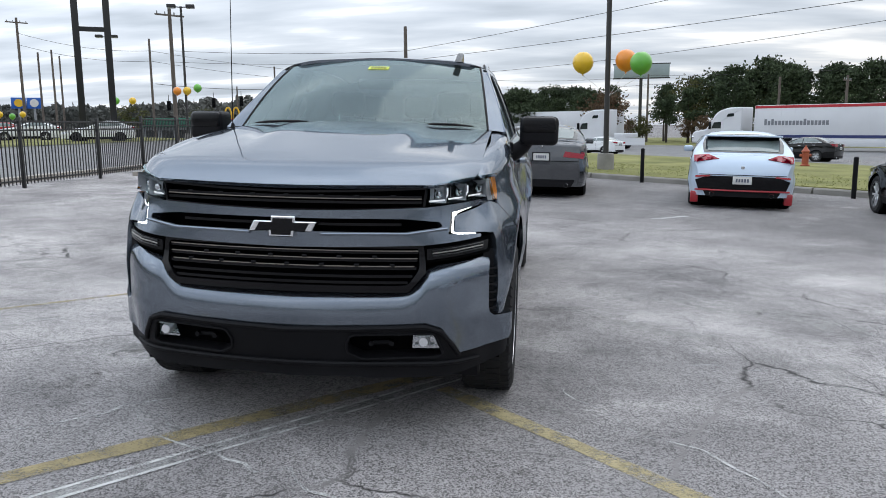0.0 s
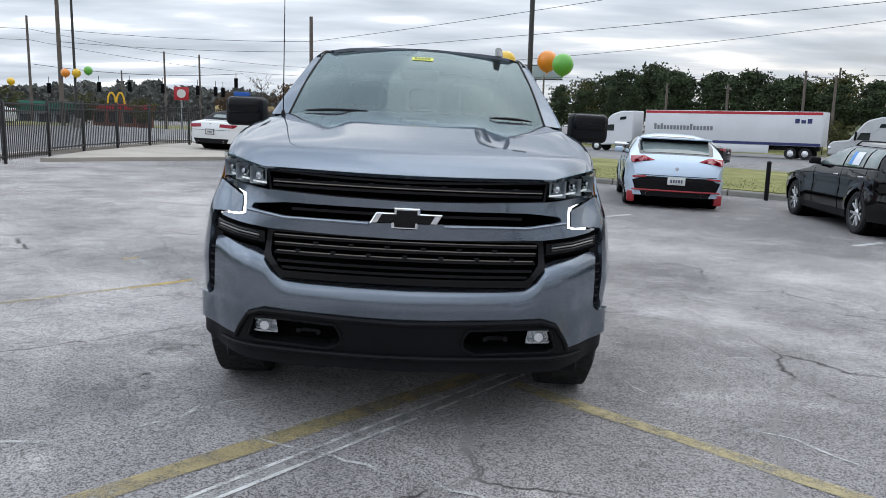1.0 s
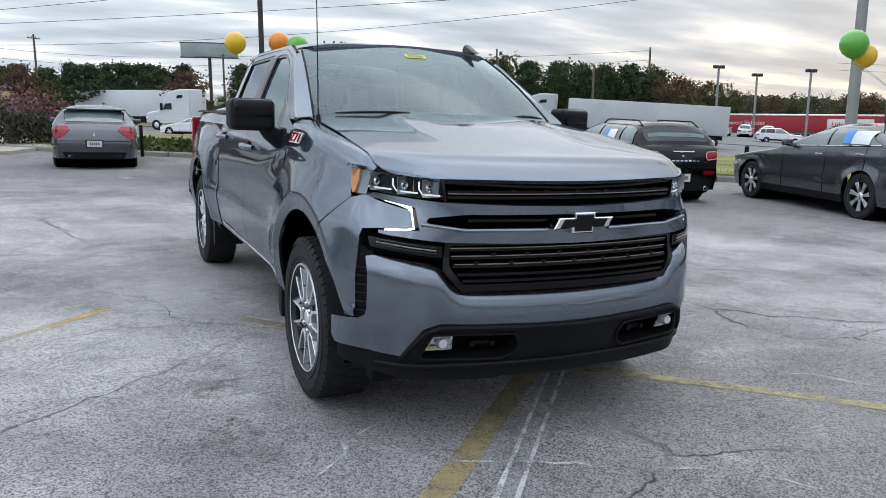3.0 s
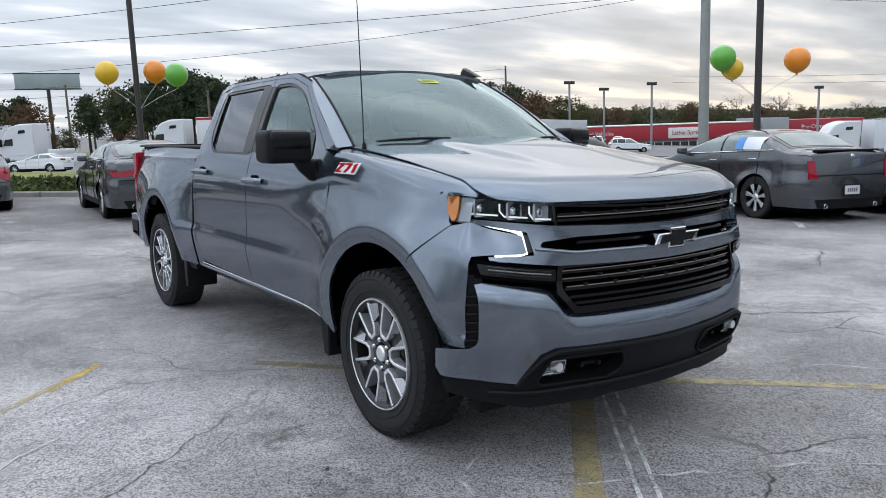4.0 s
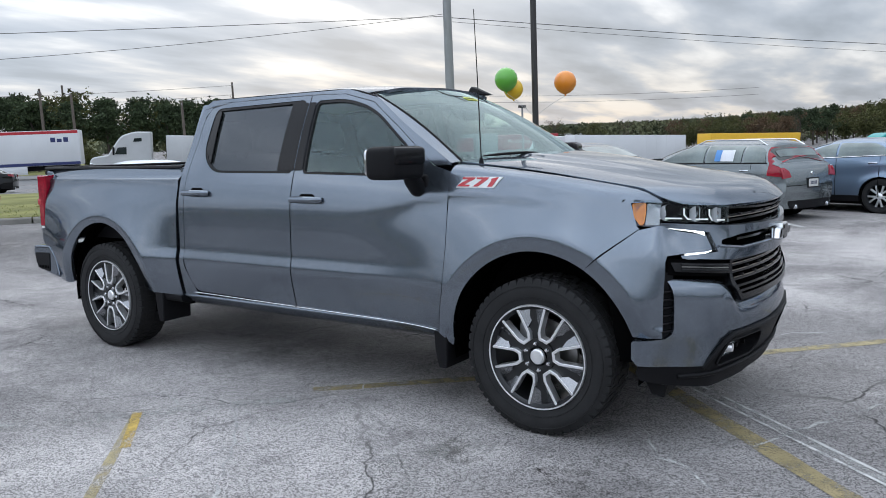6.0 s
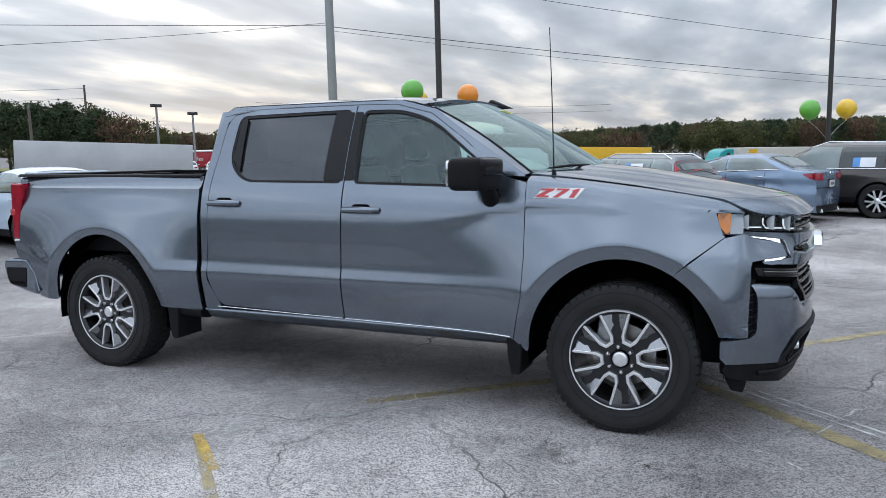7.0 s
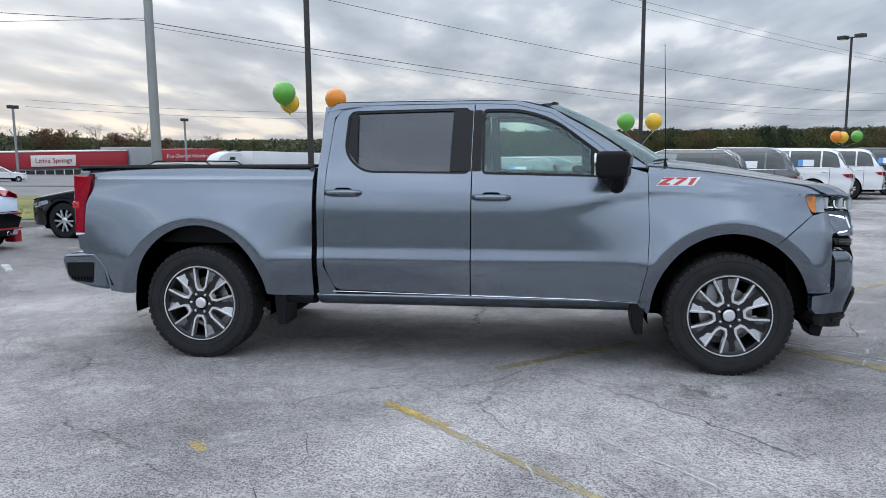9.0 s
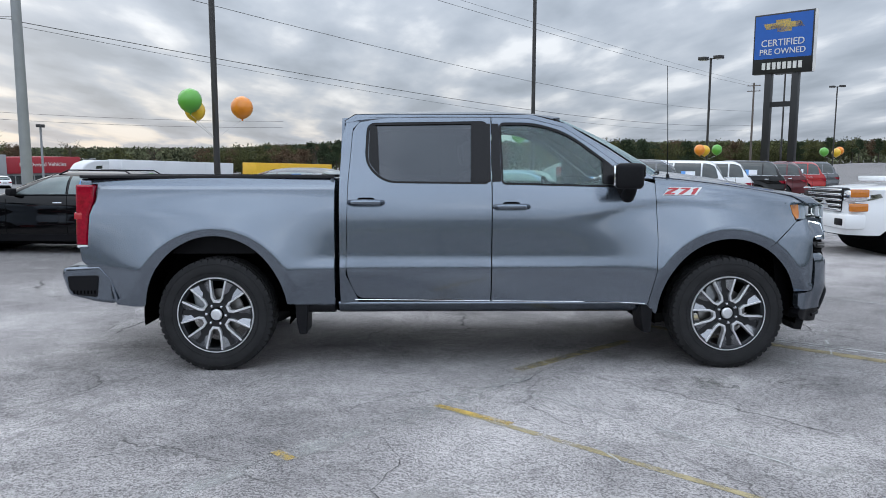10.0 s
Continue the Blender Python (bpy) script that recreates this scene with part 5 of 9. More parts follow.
def build_wheel(name):
    """A six-spoke split alloy; it faces -x."""
    w = empty(name)
    w.parent = truck
    tyre = obj("tyre", tyre_piece(), M_RUBBER, w, "all-terrain black rubber tyre")
    obj("tread", tread_piece(), M_RUBBER, tyre, smooth=0)
    for r, h in ((0.312, 0.1315), (0.372, 0.1345)):
        obj("sidewall_ring", moved(lathe([(r - 0.003, -h + 0.004), (r, -h - 0.003), (r + 0.003, -h + 0.004)], 56, "x"), Matrix()), M_RUBBER, tyre)
    rim = obj("rim", rim_barrel(), M_DKALLOY, w, "dark alloy rim with machined spokes")
    obj("rim_lip", lathe([(0.2670, -0.1270), (0.2685, -0.1300), (0.2750, -0.1300), (0.278, -0.1190)], 56, "x"), M_ALLOY, rim)
    obj("brake_disc", moved(lathe([(0.05, 0.0), (0.175, 0.0), (0.175, 0.026), (0.05, 0.026)], 36, "x"), Matrix.Translation((0.005, 0, 0))), M_STEEL, w)
    obj("caliper", moved(box(-0.035, -0.10, -0.045, 0.05, 0.10, 0.045, 0.015), Matrix.Translation((0.0, 0.135, 0.06)) @ pose(0, 0, 0, 75, 0, 0)), M_CAST, w)
    rail = [(-0.066, 0.2725), (-0.044, 0.122), (-0.024, 0.089), (0.024, 0.089), (0.044, 0.122), (0.066, 0.2725), (0.052, 0.2745), (0.031, 0.132), (0.016, 0.106), (-0.016, 0.106), (-0.031, 0.132), (-0.052, 0.2745)]
    pan = [(-0.030, 0.045), (0.030, 0.045), (0.034, 0.09), (0.032, 0.12), (0.085, 0.246), (0.045, 0.259), (-0.045, 0.259), (-0.085, 0.246), (-0.032, 0.12), (-0.034, 0.09)]
    for k in range(6):
        rot = Matrix.Rotation(2 * math.pi * k / 6, 4, "X")
        mid = Matrix.Rotation(2 * math.pi * (k + 0.5) / 6, 4, "X")
        obj("spoke_rail", moved(prism(rail, -0.1165, -0.060, "x", 0.002), rot), M_ALLOY, rim, smooth=20)
        obj("spoke", moved(prism(pan, -0.088, -0.050, "x", 0.003), mid), M_DKALLOY, rim, smooth=25)
        for s in (-1, 1):
            wedge = [(-0.1140, s * 0.0330, 0.153), (-0.1155, s * 0.0790, 0.2655), (-0.090, s * 0.019, 0.272), (-0.082, s * 0.012, 0.195)]
            foot = [(-0.080, y, z) for _, y, z in wedge]
            q = [(0, 1, 2, 3)] + [(i, (i + 1) % 4, 4 + (i + 1) % 4, 4 + i) for i in range(4)]
            q = q if s < 0 else [tuple(reversed(f)) for f in q]
            obj("spoke_facet", moved((wedge + foot, q), mid), M_FACET, rim, smooth=10)
        a = 2 * math.pi * (k + 0.5) / 6
        c = (math.cos(a) * 0.0, 0.070 * math.sin(a), 0.070 * math.cos(a))
        obj("lug_nut", moved(lathe([(0.0, -0.120), (0.009, -0.118), (0.0125, -0.110), (0.0125, -0.085)], 8, "x"), Matrix.Translation(c)), M_CHROME, rim, smooth=20)
    obj("hub", lathe([(0.095, -0.070), (0.092, -0.098), (0.055, -0.100), (0.050, -0.094)], 30, "x"), M_DKALLOY, rim)
    cap = obj("hub_cap", lathe([(0.0, -0.117), (0.032, -0.115), (0.040, -0.108), (0.042, -0.095)], 24, "x"), M_ALLOY, rim, "bright hub cap")
    mark = moved(prism(bow(0.20), -0.1190, -0.112, "y", 0.0), Matrix.Rotation(radians(90), 4, "Z"))
    obj("cap_mark", moved(mark, Matrix.Rotation(radians(20), 4, "X") @ Matrix.Diagonal((1, 1, 1, 1))), M_BLACK, cap, smooth=0)
    return w


first = build_wheel("wheel")
first.matrix_basis = pose(-0.855, 0, WHEEL_Z + 0.003) @ Matrix.Rotation(radians(23), 4, "X")
for sx, i in ((-1, 1), (1, 0), (1, 1)):
    turn_m = pose(sx * 0.855, WHEEL_Y[i], WHEEL_Z + 0.003, 0, 0, 0 if sx < 0 else 180) @ Matrix.Rotation(radians(23 - 19 * i), 4, "X")
    copy_thing(first, turn_m)

# ---- door mirrors ----
def tapered(piece, f):
    return [tuple(f(Vector(p))) for p in piece[0]], piece[1]


for sx in (-1, 1):
    mir = empty("door_mirror")
    mir.parent = truck
    mir["label"] = "large black door mirror"
    head = tapered(box(-1.205, 0.66, 1.325, -0.965, 0.86, 1.505, 0.035, 4), lambda p: (p.x, p.y + 0.05 * (-(p.x) - 0.965) / 0.24 - 0.02 * (p.z - 1.4), p.z))
    cap = tapered(box(-1.19, 0.648, 1.40, -0.975, 0.70, 1.500, 0.024, 4), lambda p: (p.x, p.y + 0.05 * (-(p.x) - 0.965) / 0.24, p.z))
    arm = tube([(-0.885, 0.755, 1.275), (-0.93, 0.752, 1.272), (-0.985, 0.748, 1.315), (-1.02, 0.745, 1.36)], [0.060, 0.052, 0.046, 0.042], 12)
    foot = tapered(box(-0.925, 0.675, 1.195, -0.875, 0.82, 1.345, 0.02, 3), lambda p: (p.x, p.y + 0.25 * (p.z - 1.27), p.z))
    pane = prism(fillet([(-1.185, 1.345), (-0.985, 1.345), (-0.985, 1.49), (-1.185, 1.49)], 0.025), 0.86, 0.872, "y")
    pane = tapered(pane, lambda p: (p.x, p.y + 0.05 * (-(p.x) - 0.965) / 0.24, p.z))
    for nm, pc, mt in (("mirror_head", head, M_BLACK), ("mirror_cap", cap, M_GLOSSBLK), ("mirror_arm", arm, M_BLACK), ("mirror_foot", foot, M_BLACK), ("mirror_glass", pane, M_CHROME)):
        obj(nm, pc if sx < 0 else mirror(pc), mt, mir)

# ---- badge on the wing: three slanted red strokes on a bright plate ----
def badge(outline, lift, material, parent, name, lab=""):
    pts = [(0.475 - (a + 0.10 * (b - 0.5)) * 0.250, 1.277 + b * 0.052) for a, b in outline]
    return obj(name, patch(pts, 0.03, side, LEFT, 0.004, lift=lift), material, parent, lab, smooth=20)


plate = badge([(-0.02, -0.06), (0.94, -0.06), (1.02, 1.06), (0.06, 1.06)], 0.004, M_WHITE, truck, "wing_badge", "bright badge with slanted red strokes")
for o in ([(0.04, 0.98), (0.36, 0.98), (0.345, 0.80), (0.17, 0.22), (0.31, 0.22), (0.30, 0.04), (0.0, 0.04), (0.015, 0.22), (0.19, 0.80), (0.05, 0.80)], [(0.40, 0.98), (0.70, 0.98), (0.69, 0.80), (0.52, 0.04), (0.40, 0.04), (0.56, 0.80), (0.41, 0.80)], [(0.76, 0.80), (0.88, 0.98), (0.93, 0.98), (0.88, 0.04), (0.77, 0.04), (0.80, 0.70)]):
    badge(o, 0.007, M_REDBADGE, plate, "badge_stroke")

# ---- aerial, roof fin, washer jets ----
ant = obj("aerial", tube([(-0.787, 0.418, 1.395), (-0.787, 0.420, 1.43)], [0.016, 0.009], 10), M_BLACK, truck, "thin black rod aerial")
obj("aerial_rod", tube([(-0.787, 0.420, 1.43), (-0.790, 0.432, 1.85), (-0.793, 0.446, 2.22)], [0.0035, 0.003, 0.0022], 6), M_BLACK, ant)
fin = [(1.13, -0.01), (1.34, -0.01), (1.335, 0.035), (1.31, 0.062), (1.285, 0.060)]
fz = roof_z(0.52, 1.22)
obj("roof_fin", moved(prism(fin, -0.022, 0.022, "x", 0.010), Matrix.Translation((0.525, -0.03, fz))), M_GLOSSBLK, truck, "black shark-fin aerial on the roof")

# ---- cabin seen through the glass ----
dash = tapered(box(-0.76, 0.46, 1.02, 0.76, 0.98, 1.36, 0.06, 3), lambda p: (p.x, p.y, p.z - 0.03 * abs(p.x)))
obj("dashboard", dash, M_BLACK, truck, "black dashboard")
obj("dash_hood", box(0.22, 0.86, 1.32, 0.58, 1.02, 1.40, 0.03), M_BLACK, truck)
sw = []
for k in range(24):
    a = 2 * math.pi * k / 24
    sw.append((0.40 + 0.185 * math.cos(a), 1.10 + 0.07 * math.sin(a), 1.22 + 0.17 * math.sin(a)))
obj("steering_wheel", join(tube(sw + sw[:1], 0.016, 8, False), tube([(0.23, 1.10, 1.22), (0.57, 1.10, 1.22)], 0.018, 8), tube([(0.40, 1.12, 1.22), (0.40, 0.9, 1.16)], 0.05, 10)), M_BLACK, truck, "black steering wheel")
obj("cabin_floor", box(-0.80, 0.5, 0.60, 0.80, 2.82, 0.66), M_VOID, truck)
for nm, y0, xs in (("front_seat", 1.42, (-0.42, 0.42)), ("rear_seat", 2.32, (-0.45, 0.0, 0.45))):
    for sx in xs:
        s = empty(nm)
        s.parent = truck
        s["label"] = "dark grey cloth seat"
        wide = 0.25 if nm == "front_seat" else 0.22
        obj("cushion", moved(box(-wide, -0.26, 0.80, wide, 0.28, 0.96, 0.05, 3), Matrix.Translation((sx, y0, 0))), M_SEAT, s)
        bk = tapered(box(-wide, 0, 0.0, wide, 0.15, 0.60, 0.055, 3), lambda p: (p.x * (1 - 0.22 * p.z), p.y, p.z))
        obj("backrest", moved(bk, Matrix.Translation((sx, y0 + 0.22, 0.88)) @ pose(0, 0, 0, -14, 0, 0)), M_SEAT, s)
        hd = moved(box(-0.13, 0, 0, 0.13, 0.11, 0.19, 0.045, 3), Matrix.Translation((sx, y0 + 0.385, 1.505)) @ pose(0, 0, 0, -10, 0, 0))
        obj("headrest", hd, M_SEAT, s)
        obj("headrest_post", join(*[tube([(sx + q, y0 + 0.38, 1.42), (sx + q, y0 + 0.42, 1.53)], 0.007, 6) for q in (-0.06, 0.06)]), M_CHROME, s)
obj("headliner", patch([(-0.60, 1.30), (0.60, 1.30), (0.64, 2.75), (-0.64, 2.75)], 0.15, lambda x, y: (x, y, roof_z(x, y) - 0.05), (0, 0, -1), 0.0), M_HEADLINER, truck)
obj("rear_view_mirror", box(-0.12, 0.93, 1.665, 0.12, 0.96, 1.735, 0.012), M_BLACK, truck, "black rear-view mirror")
both("inner_door_card", join(box(-0.80, 0.62, 0.62, -0.775, 2.78, 1.345, 0.01)), M_BLACK)


# ---- parked cars: front axle at the origin, nose to -y ----
M_CARGLASS = mk("dark_car_glass", (0.022, 0.029, 0.029), 0.04, spec=0.6, coat=0.3, var=0.3, scale=2.0)
# opaque: light seen through the panes is put into this pale colour
M_SIDEGLASS = mk("pale_opaque_side_glass", (0.150, 0.185, 0.182), 0.05, spec=0.6, coat=0.3, var=0.45, scale=1.6)
M_PLATE = mk("pale_number_plate", (0.62, 0.62, 0.60), 0.4)
M_PLATEINK = mk("plate_ink", (0.10, 0.11, 0.15), 0.5)
M_SHEET = mk("white_window_sheet", (0.74, 0.76, 0.80), 0.6)
M_SHEETB = mk("blue_sheet_print", (0.10, 0.28, 0.62), 0.6)
M_SEAM = mk("dark_shut_line", (0.004, 0.004, 0.004), 0.9, spec=0.1)
C_WHITE, C_PALE = paint("white_paint", (0.74, 0.75, 0.76), 0.0, 0.35), paint("pale_blue_paint", (0.50, 0.60, 0.72), 0.1, 0.35)
C_BLACK, C_GREY = mk("black_paint", (0.003, 0.003, 0.0035), 0.06, var=0.1, scale=1.6, coat=0.25, spec=0.25), paint("dark_grey_paint", (0.100, 0.105, 0.113), 0.75, 0.25)
C_SLATE, C_BLUE = paint("slate_green_paint", (0.20, 0.225, 0.235), 0.7, 0.25), paint("steel_blue_paint", (0.19, 0.26, 0.36), 0.6, 0.25)
C_BROWN, C_MAROON = paint("grey_brown_paint", (0.052, 0.047, 0.045), 0.5, 0.3), paint("maroon_paint", (0.085, 0.010, 0.014), 0.4, 0.3)
C_RED, C_SILVER = paint("red_paint", (0.36, 0.015, 0.015), 0.2, 0.3), paint("silver_paint", (0.45, 0.46, 0.47), 0.7, 0.3)

# outlines over the top, nose to tail: fractions of the wheelbase or metres past an axle, and heights
STYLES = {
    "sedan": dict(top=[("f", -1.0, 0.28), ("f", -0.98, 0.66), ("f", -0.80, 0.82), ("w", 0.24, 1.02), ("w", 0.62, 1.0), ("w", 0.98, 1.0), ("r", 0.50, 1.14), ("r", 0.93, 1.11), ("r", 0.985, 0.72), ("r", 0.95, 0.33)], cowl=3, roof=(4, 5), deck=6),
    "hatch": dict(top=[("f", -1.0, 0.28), ("f", -0.97, 0.64), ("f", -0.75, 0.78), ("w", 0.20, 0.98), ("w", 0.58, 1.0), ("w", 0.92, 0.985), ("r", 0.62, 1.02), ("r", 0.86, 0.86), ("r", 0.98, 0.62), ("r", 0.93, 0.30)], cowl=3, roof=(4, 5), deck=6),
    "wagon": dict(top=[("f", -1.0, 0.30), ("f", -0.98, 0.68), ("f", -0.80, 0.82), ("w", 0.22, 1.02), ("w", 0.58, 1.0), ("r", 0.52, 0.985), ("r", 0.80, 1.03), ("r", 0.93, 0.92), ("r", 0.985, 0.62), ("r", 0.94, 0.32)], cowl=3, roof=(4, 5), deck=6),
    "suv": dict(top=[("f", -1.0, 0.42), ("f", -0.99, 0.90), ("f", -0.78, 1.04), ("w", 0.18, 1.14), ("w", 0.48, 1.0), ("r", 0.58, 0.985), ("r", 0.86, 1.12), ("r", 0.955, 1.02), ("r", 0.985, 0.74), ("r", 0.94, 0.44)], cowl=3, roof=(4, 5), deck=6),
    "convertible": dict(top=[("f", -1.0, 0.26), ("f", -0.98, 0.66), ("f", -0.75, 0.84), ("w", 0.36, 0.98), ("w", 0.66, 1.0), ("w", 0.98, 0.985), ("r", 0.40, 1.07), ("r", 0.92, 1.04), ("r", 0.985, 0.70), ("r", 0.93, 0.30)], cowl=3, roof=(4, 5), deck=6),
}


def bar_rows(x0, x1, n):
    w = (x1 - x0) / (n * 1.5 - 0.5)
    return [(x0 + i * 1.5 * w, x0 + i * 1.5 * w + w) for i in range(n)]


def car_wheel(parent, r, wide, look_of, spokes=5, twin=True):
    """A road wheel facing -x, at its own origin."""
    w = empty("wheel")
    w.parent = parent
    k = r / 0.34
    rr = r * 0.70
    obj("tyre", lathe([(rr, -wide / 2 + 0.01), (rr + 0.03, -wide / 2), (r - 0.03, -wide / 2), (r - 0.004, -wide / 2 + 0.025), (r, 0), (r - 0.004, wide / 2 - 0.025), (r - 0.03, wide / 2), (rr, wide / 2 - 0.01)], 36, "x"), M_RUBBER, w)
    rim = obj("rim", lathe([(rr + 0.006, -wide / 2 + 0.004), (rr - 0.012, -wide / 2 + 0.002), (rr - 0.025, -wide / 2 + 0.03), (rr - 0.035, 0.03), (0.02, 0.035)], 36, "x"), M_DKALLOY, w)
    for i in range(spokes):
        rot = Matrix.Rotation(2 * math.pi * i / spokes, 4, "X")
        for s in (-1, 1) if twin else (0,):
            a, b = (s * 0.10 * r, s * 0.24 * r) if twin else (0, 0)
            t0, t1 = (0.05 * r, 0.055 * r) if twin else (0.10 * r, 0.14 * r)
            obj("spoke", moved(prism([(a - t0, 0.06), (a + t0, 0.06), (b + t1, rr - 0.01), (b - t1, rr - 0.01)], -wide / 2 + 0.018, -wide / 2 + 0.05, "x", 0.004), rot), look_of, rim, smooth=20)
    obj("hub_cap", lathe([(0.0, -wide / 2 + 0.008), (0.04 * k, -wide / 2 + 0.012), (0.065 * k, -wide / 2 + 0.03)], 16, "x"), look_of, rim)
    return w


def car(name, label, m, style, color, wb, fo, ro, width, high, r=0.33, alloy=None, twin=True, spokes=5, tail=None, trim=None, sheet_in=(), wing=False, rails=False, top_color=None, plate=True, lamp_col=None, wrap=True, plate_z=None, group="cars parked in the lot"):
    c = tagged(empty(name, m), label, "car", group)
    S = STYLES[style]
    trim = trim or M_BLACK
    hw = width / 2
    pts = []
    roofs = S["roof"]
    for i, (kind, a, z) in enumerate(S["top"]):
        y = {"f": fo * a, "w": wb * a, "r": wb + ro * a}[kind]
        scale_z = high if i in roofs else (high / 1.46 if style != "suv" else high / 1.76)
        pts.append((y, z * scale_z))
    cowl_y, cowl_z = pts[S["cowl"]]
    deck_y, deck_z = pts[S["deck"]]
    belt0, belt1 = cowl_z - 0.03, deck_z - 0.04 if style in ("sedan", "convertible") else deck_z - 0.02
    y_front, y_rear = min(p[0] for p in pts), max(p[0] for p in pts)

    def belt(y):
        return belt0 + (belt1 - belt0) * min(1, max(0, (y - cowl_y) / (deck_y - cowl_y)))

    fine = fillet(pts, [0, 0.10, 0.25, 0.10, 0.35, 0.35, 0.10, 0.08, 0.10, 0], 5)
    marks = [min(range(len(fine)), key=lambda q: math.dist(fine[q], p)) for p in pts]
    last = 7 if style in ("sedan", "convertible") else 6
    over = fine[marks[2]:marks[last] + 1]
    oy, oz = [p[0] for p in over], [p[1] for p in over]
    y_a, y_b = oy[0], oy[-1]
    nose_line, tail_line = fine[:marks[2] + 1], list(reversed(fine[marks[last]:]))
    nz, ny = [p[1] for p in nose_line], [p[0] for p in nose_line]
    tz, ty = [p[1] for p in tail_line], [p[0] for p in tail_line]
    base = 0.24 if style != "suv" else 0.36

    crest_at = np.interp(np.arange(y_a, y_b + 0.02, 0.01), oy, oz).tolist()
    wide_at = [hw * curve((0.15, 0.32, 0.58, 0.80, 1.0, 1.2), (0.92, 0.962, 0.997, 0.985, 0.955, 0.92), i * 0.02 * 1.46 / min(high, 1.6)) for i in range(110)]

    def table(row, q):
        i = min(max(int(q), 0), len(row) - 2)
        return row[i] + (row[i + 1] - row[i]) * min(max(q - i, 0.0), 1.0)

    def crest(y):
        return table(crest_at, (y - y_a) / 0.01)

    def shoulder(y):
        return min(belt(y), crest(y) - 0.075)

    def low_w(y, z):
        w = table(wide_at, z / 0.02)
        d = min(y - y_front, y_rear - y)
        if d < 0.60:
            w -= hw * 0.17 * ((0.60 - d) / 0.60) ** 3
        b = belt(y)
        w += 0.012 * math.exp(-((z - b + 0.13) / 0.045) ** 2) - 0.018 * math.exp(-((z - b + 0.32) / 0.10) ** 2)
        for wy in (0, wb):
            if abs(y - wy) < r * 1.55:
                w += 0.024 * (1 - ease(r * 1.10, r * 1.55, math.hypot(y - wy, z - r)))
        return w

    def cw(y, z):
        """Half the width at a height: upright below the shoulder, leaning in and rounding over above it."""
        yc = min(max(y, y_a), y_b)
        b, t = shoulder(yc), crest(yc)
        if z <= b:
            return low_w(y, z)
        h = min(1.0, (z - b) / (t - b))
        cabin = ease(0.12, 0.34, t - b)
        return max(0.0, low_w(y, b) - 0.31 * (t - b) * h * cabin) * (1 - h ** (2.2 + 2.2 * cabin)) ** (1 / (4.2 - 1.0 * cabin))

    def flank(y, z):
        return (-cw(y, z), y, z)

    def on_top(u, y):
        """A place on the bonnet, glass or roof; u runs across from -1 to 1."""
        b, t = shoulder(y), crest(y)
        x = abs(u) * cw(y, b + 0.80 * (t - b))
        lo_z, hi_z = b, t
        for _ in range(14):
            mid_z = (lo_z + hi_z) / 2
            if cw(y, mid_z) > x:
                lo_z = mid_z
            else:
                hi_z = mid_z
        return (math.copysign(x, u), y, lo_z)

    def arch_low(y):
        low = base
        for wy in (0, wb):
            q = (r * 1.12) ** 2 - (y - wy) ** 2
            if q > 0:
                low = max(low, r + math.sqrt(q))
        return low

    # the shell: sections along the car, each from the sill over the shoulder to the middle
    stops = {y_a + (y_b - y_a) * i / 64 for i in range(65)} | {cowl_y, deck_y if deck_y < y_b else y_b}
    for wy in (0, wb):
        stops |= {wy + r * 1.12 * math.sin(radians(q)) for q in range(-90, 91, 15)}
    stops = sorted(q for q in stops if y_a <= q <= y_b)
    LOW, UP = 9, 9
    rings = []
    for y0 in stops:
        j = (y0 - y_a) / (y_b - y_a)

        def shifted(z):
            return y0 + (1 - j) ** 8 * (float(np.interp(z, nz, ny)) - y_a) + j**8 * (float(np.interp(z, tz, ty)) - y_b)

        b, t = shoulder(y0), crest(y0)
        low = arch_low(shifted(r * 1.1))
        zs = [low + (b - low) * i / LOW for i in range(LOW)]
        cabin = ease(0.12, 0.34, t - b)
        zs += [b + (t - b) * math.sin(math.pi / 2 * i / UP) ** (2 / (2.2 + 2.2 * cabin)) for i in range(UP + 1)]
        half_ring = []
        for z in zs:
            y = shifted(z)
            half_ring.append((-cw(y if z <= b else y0, z) if z < t else 0.0, y, z))
        rings.append(half_ring + [(-x, y, z) for x, y, z in reversed(half_ring[:-1])])
    n_ring = len(rings[0])

    def strip(i0, i1, k0, k1):
        v = [rings[i][k] for i in range(i0, i1 + 1) for k in range(k0, k1 + 1)]
        m = k1 - k0 + 1
        return v, [(a * m + k, a * m + k + 1, (a + 1) * m + k + 1, (a + 1) * m + k) for a in range(i1 - i0) for k in range(m - 1)]

    def cap(ring, crown):
        rows = []
        for x, y, z in ring[:LOW + UP + 1]:
            rows.append([(x * -c / 6, y + crown * (1 - (c / 6) ** 2) * min(1.0, abs(x) / (0.5 * hw)), z) for c in range(-6, 7)])
        v = [p for row in rows for p in row]
        return v, [(a * 13 + c, a * 13 + c + 1, (a + 1) * 13 + c + 1, (a + 1) * 13 + c) for a in range(len(rows) - 1) for c in range(12)]

    def welded(piece):
        seen, v, at = {}, [], []
        for p in piece[0]:
            key = tuple(round(c, 4) for c in p)
            if key not in seen:
                seen[key] = len(v)
                v.append(p)
            at.append(seen[key])
        f = []
        for q in piece[1]:
            g = list(dict.fromkeys(at[i] for i in q))
            if len(g) > 2:
                f.append(tuple(g))
        return v, f

    i_c = min(range(len(stops)), key=lambda i: abs(stops[i] - cowl_y))
    i_d = min(range(len(stops)), key=lambda i: abs(stops[i] - deck_y))
    n_s = len(stops) - 1
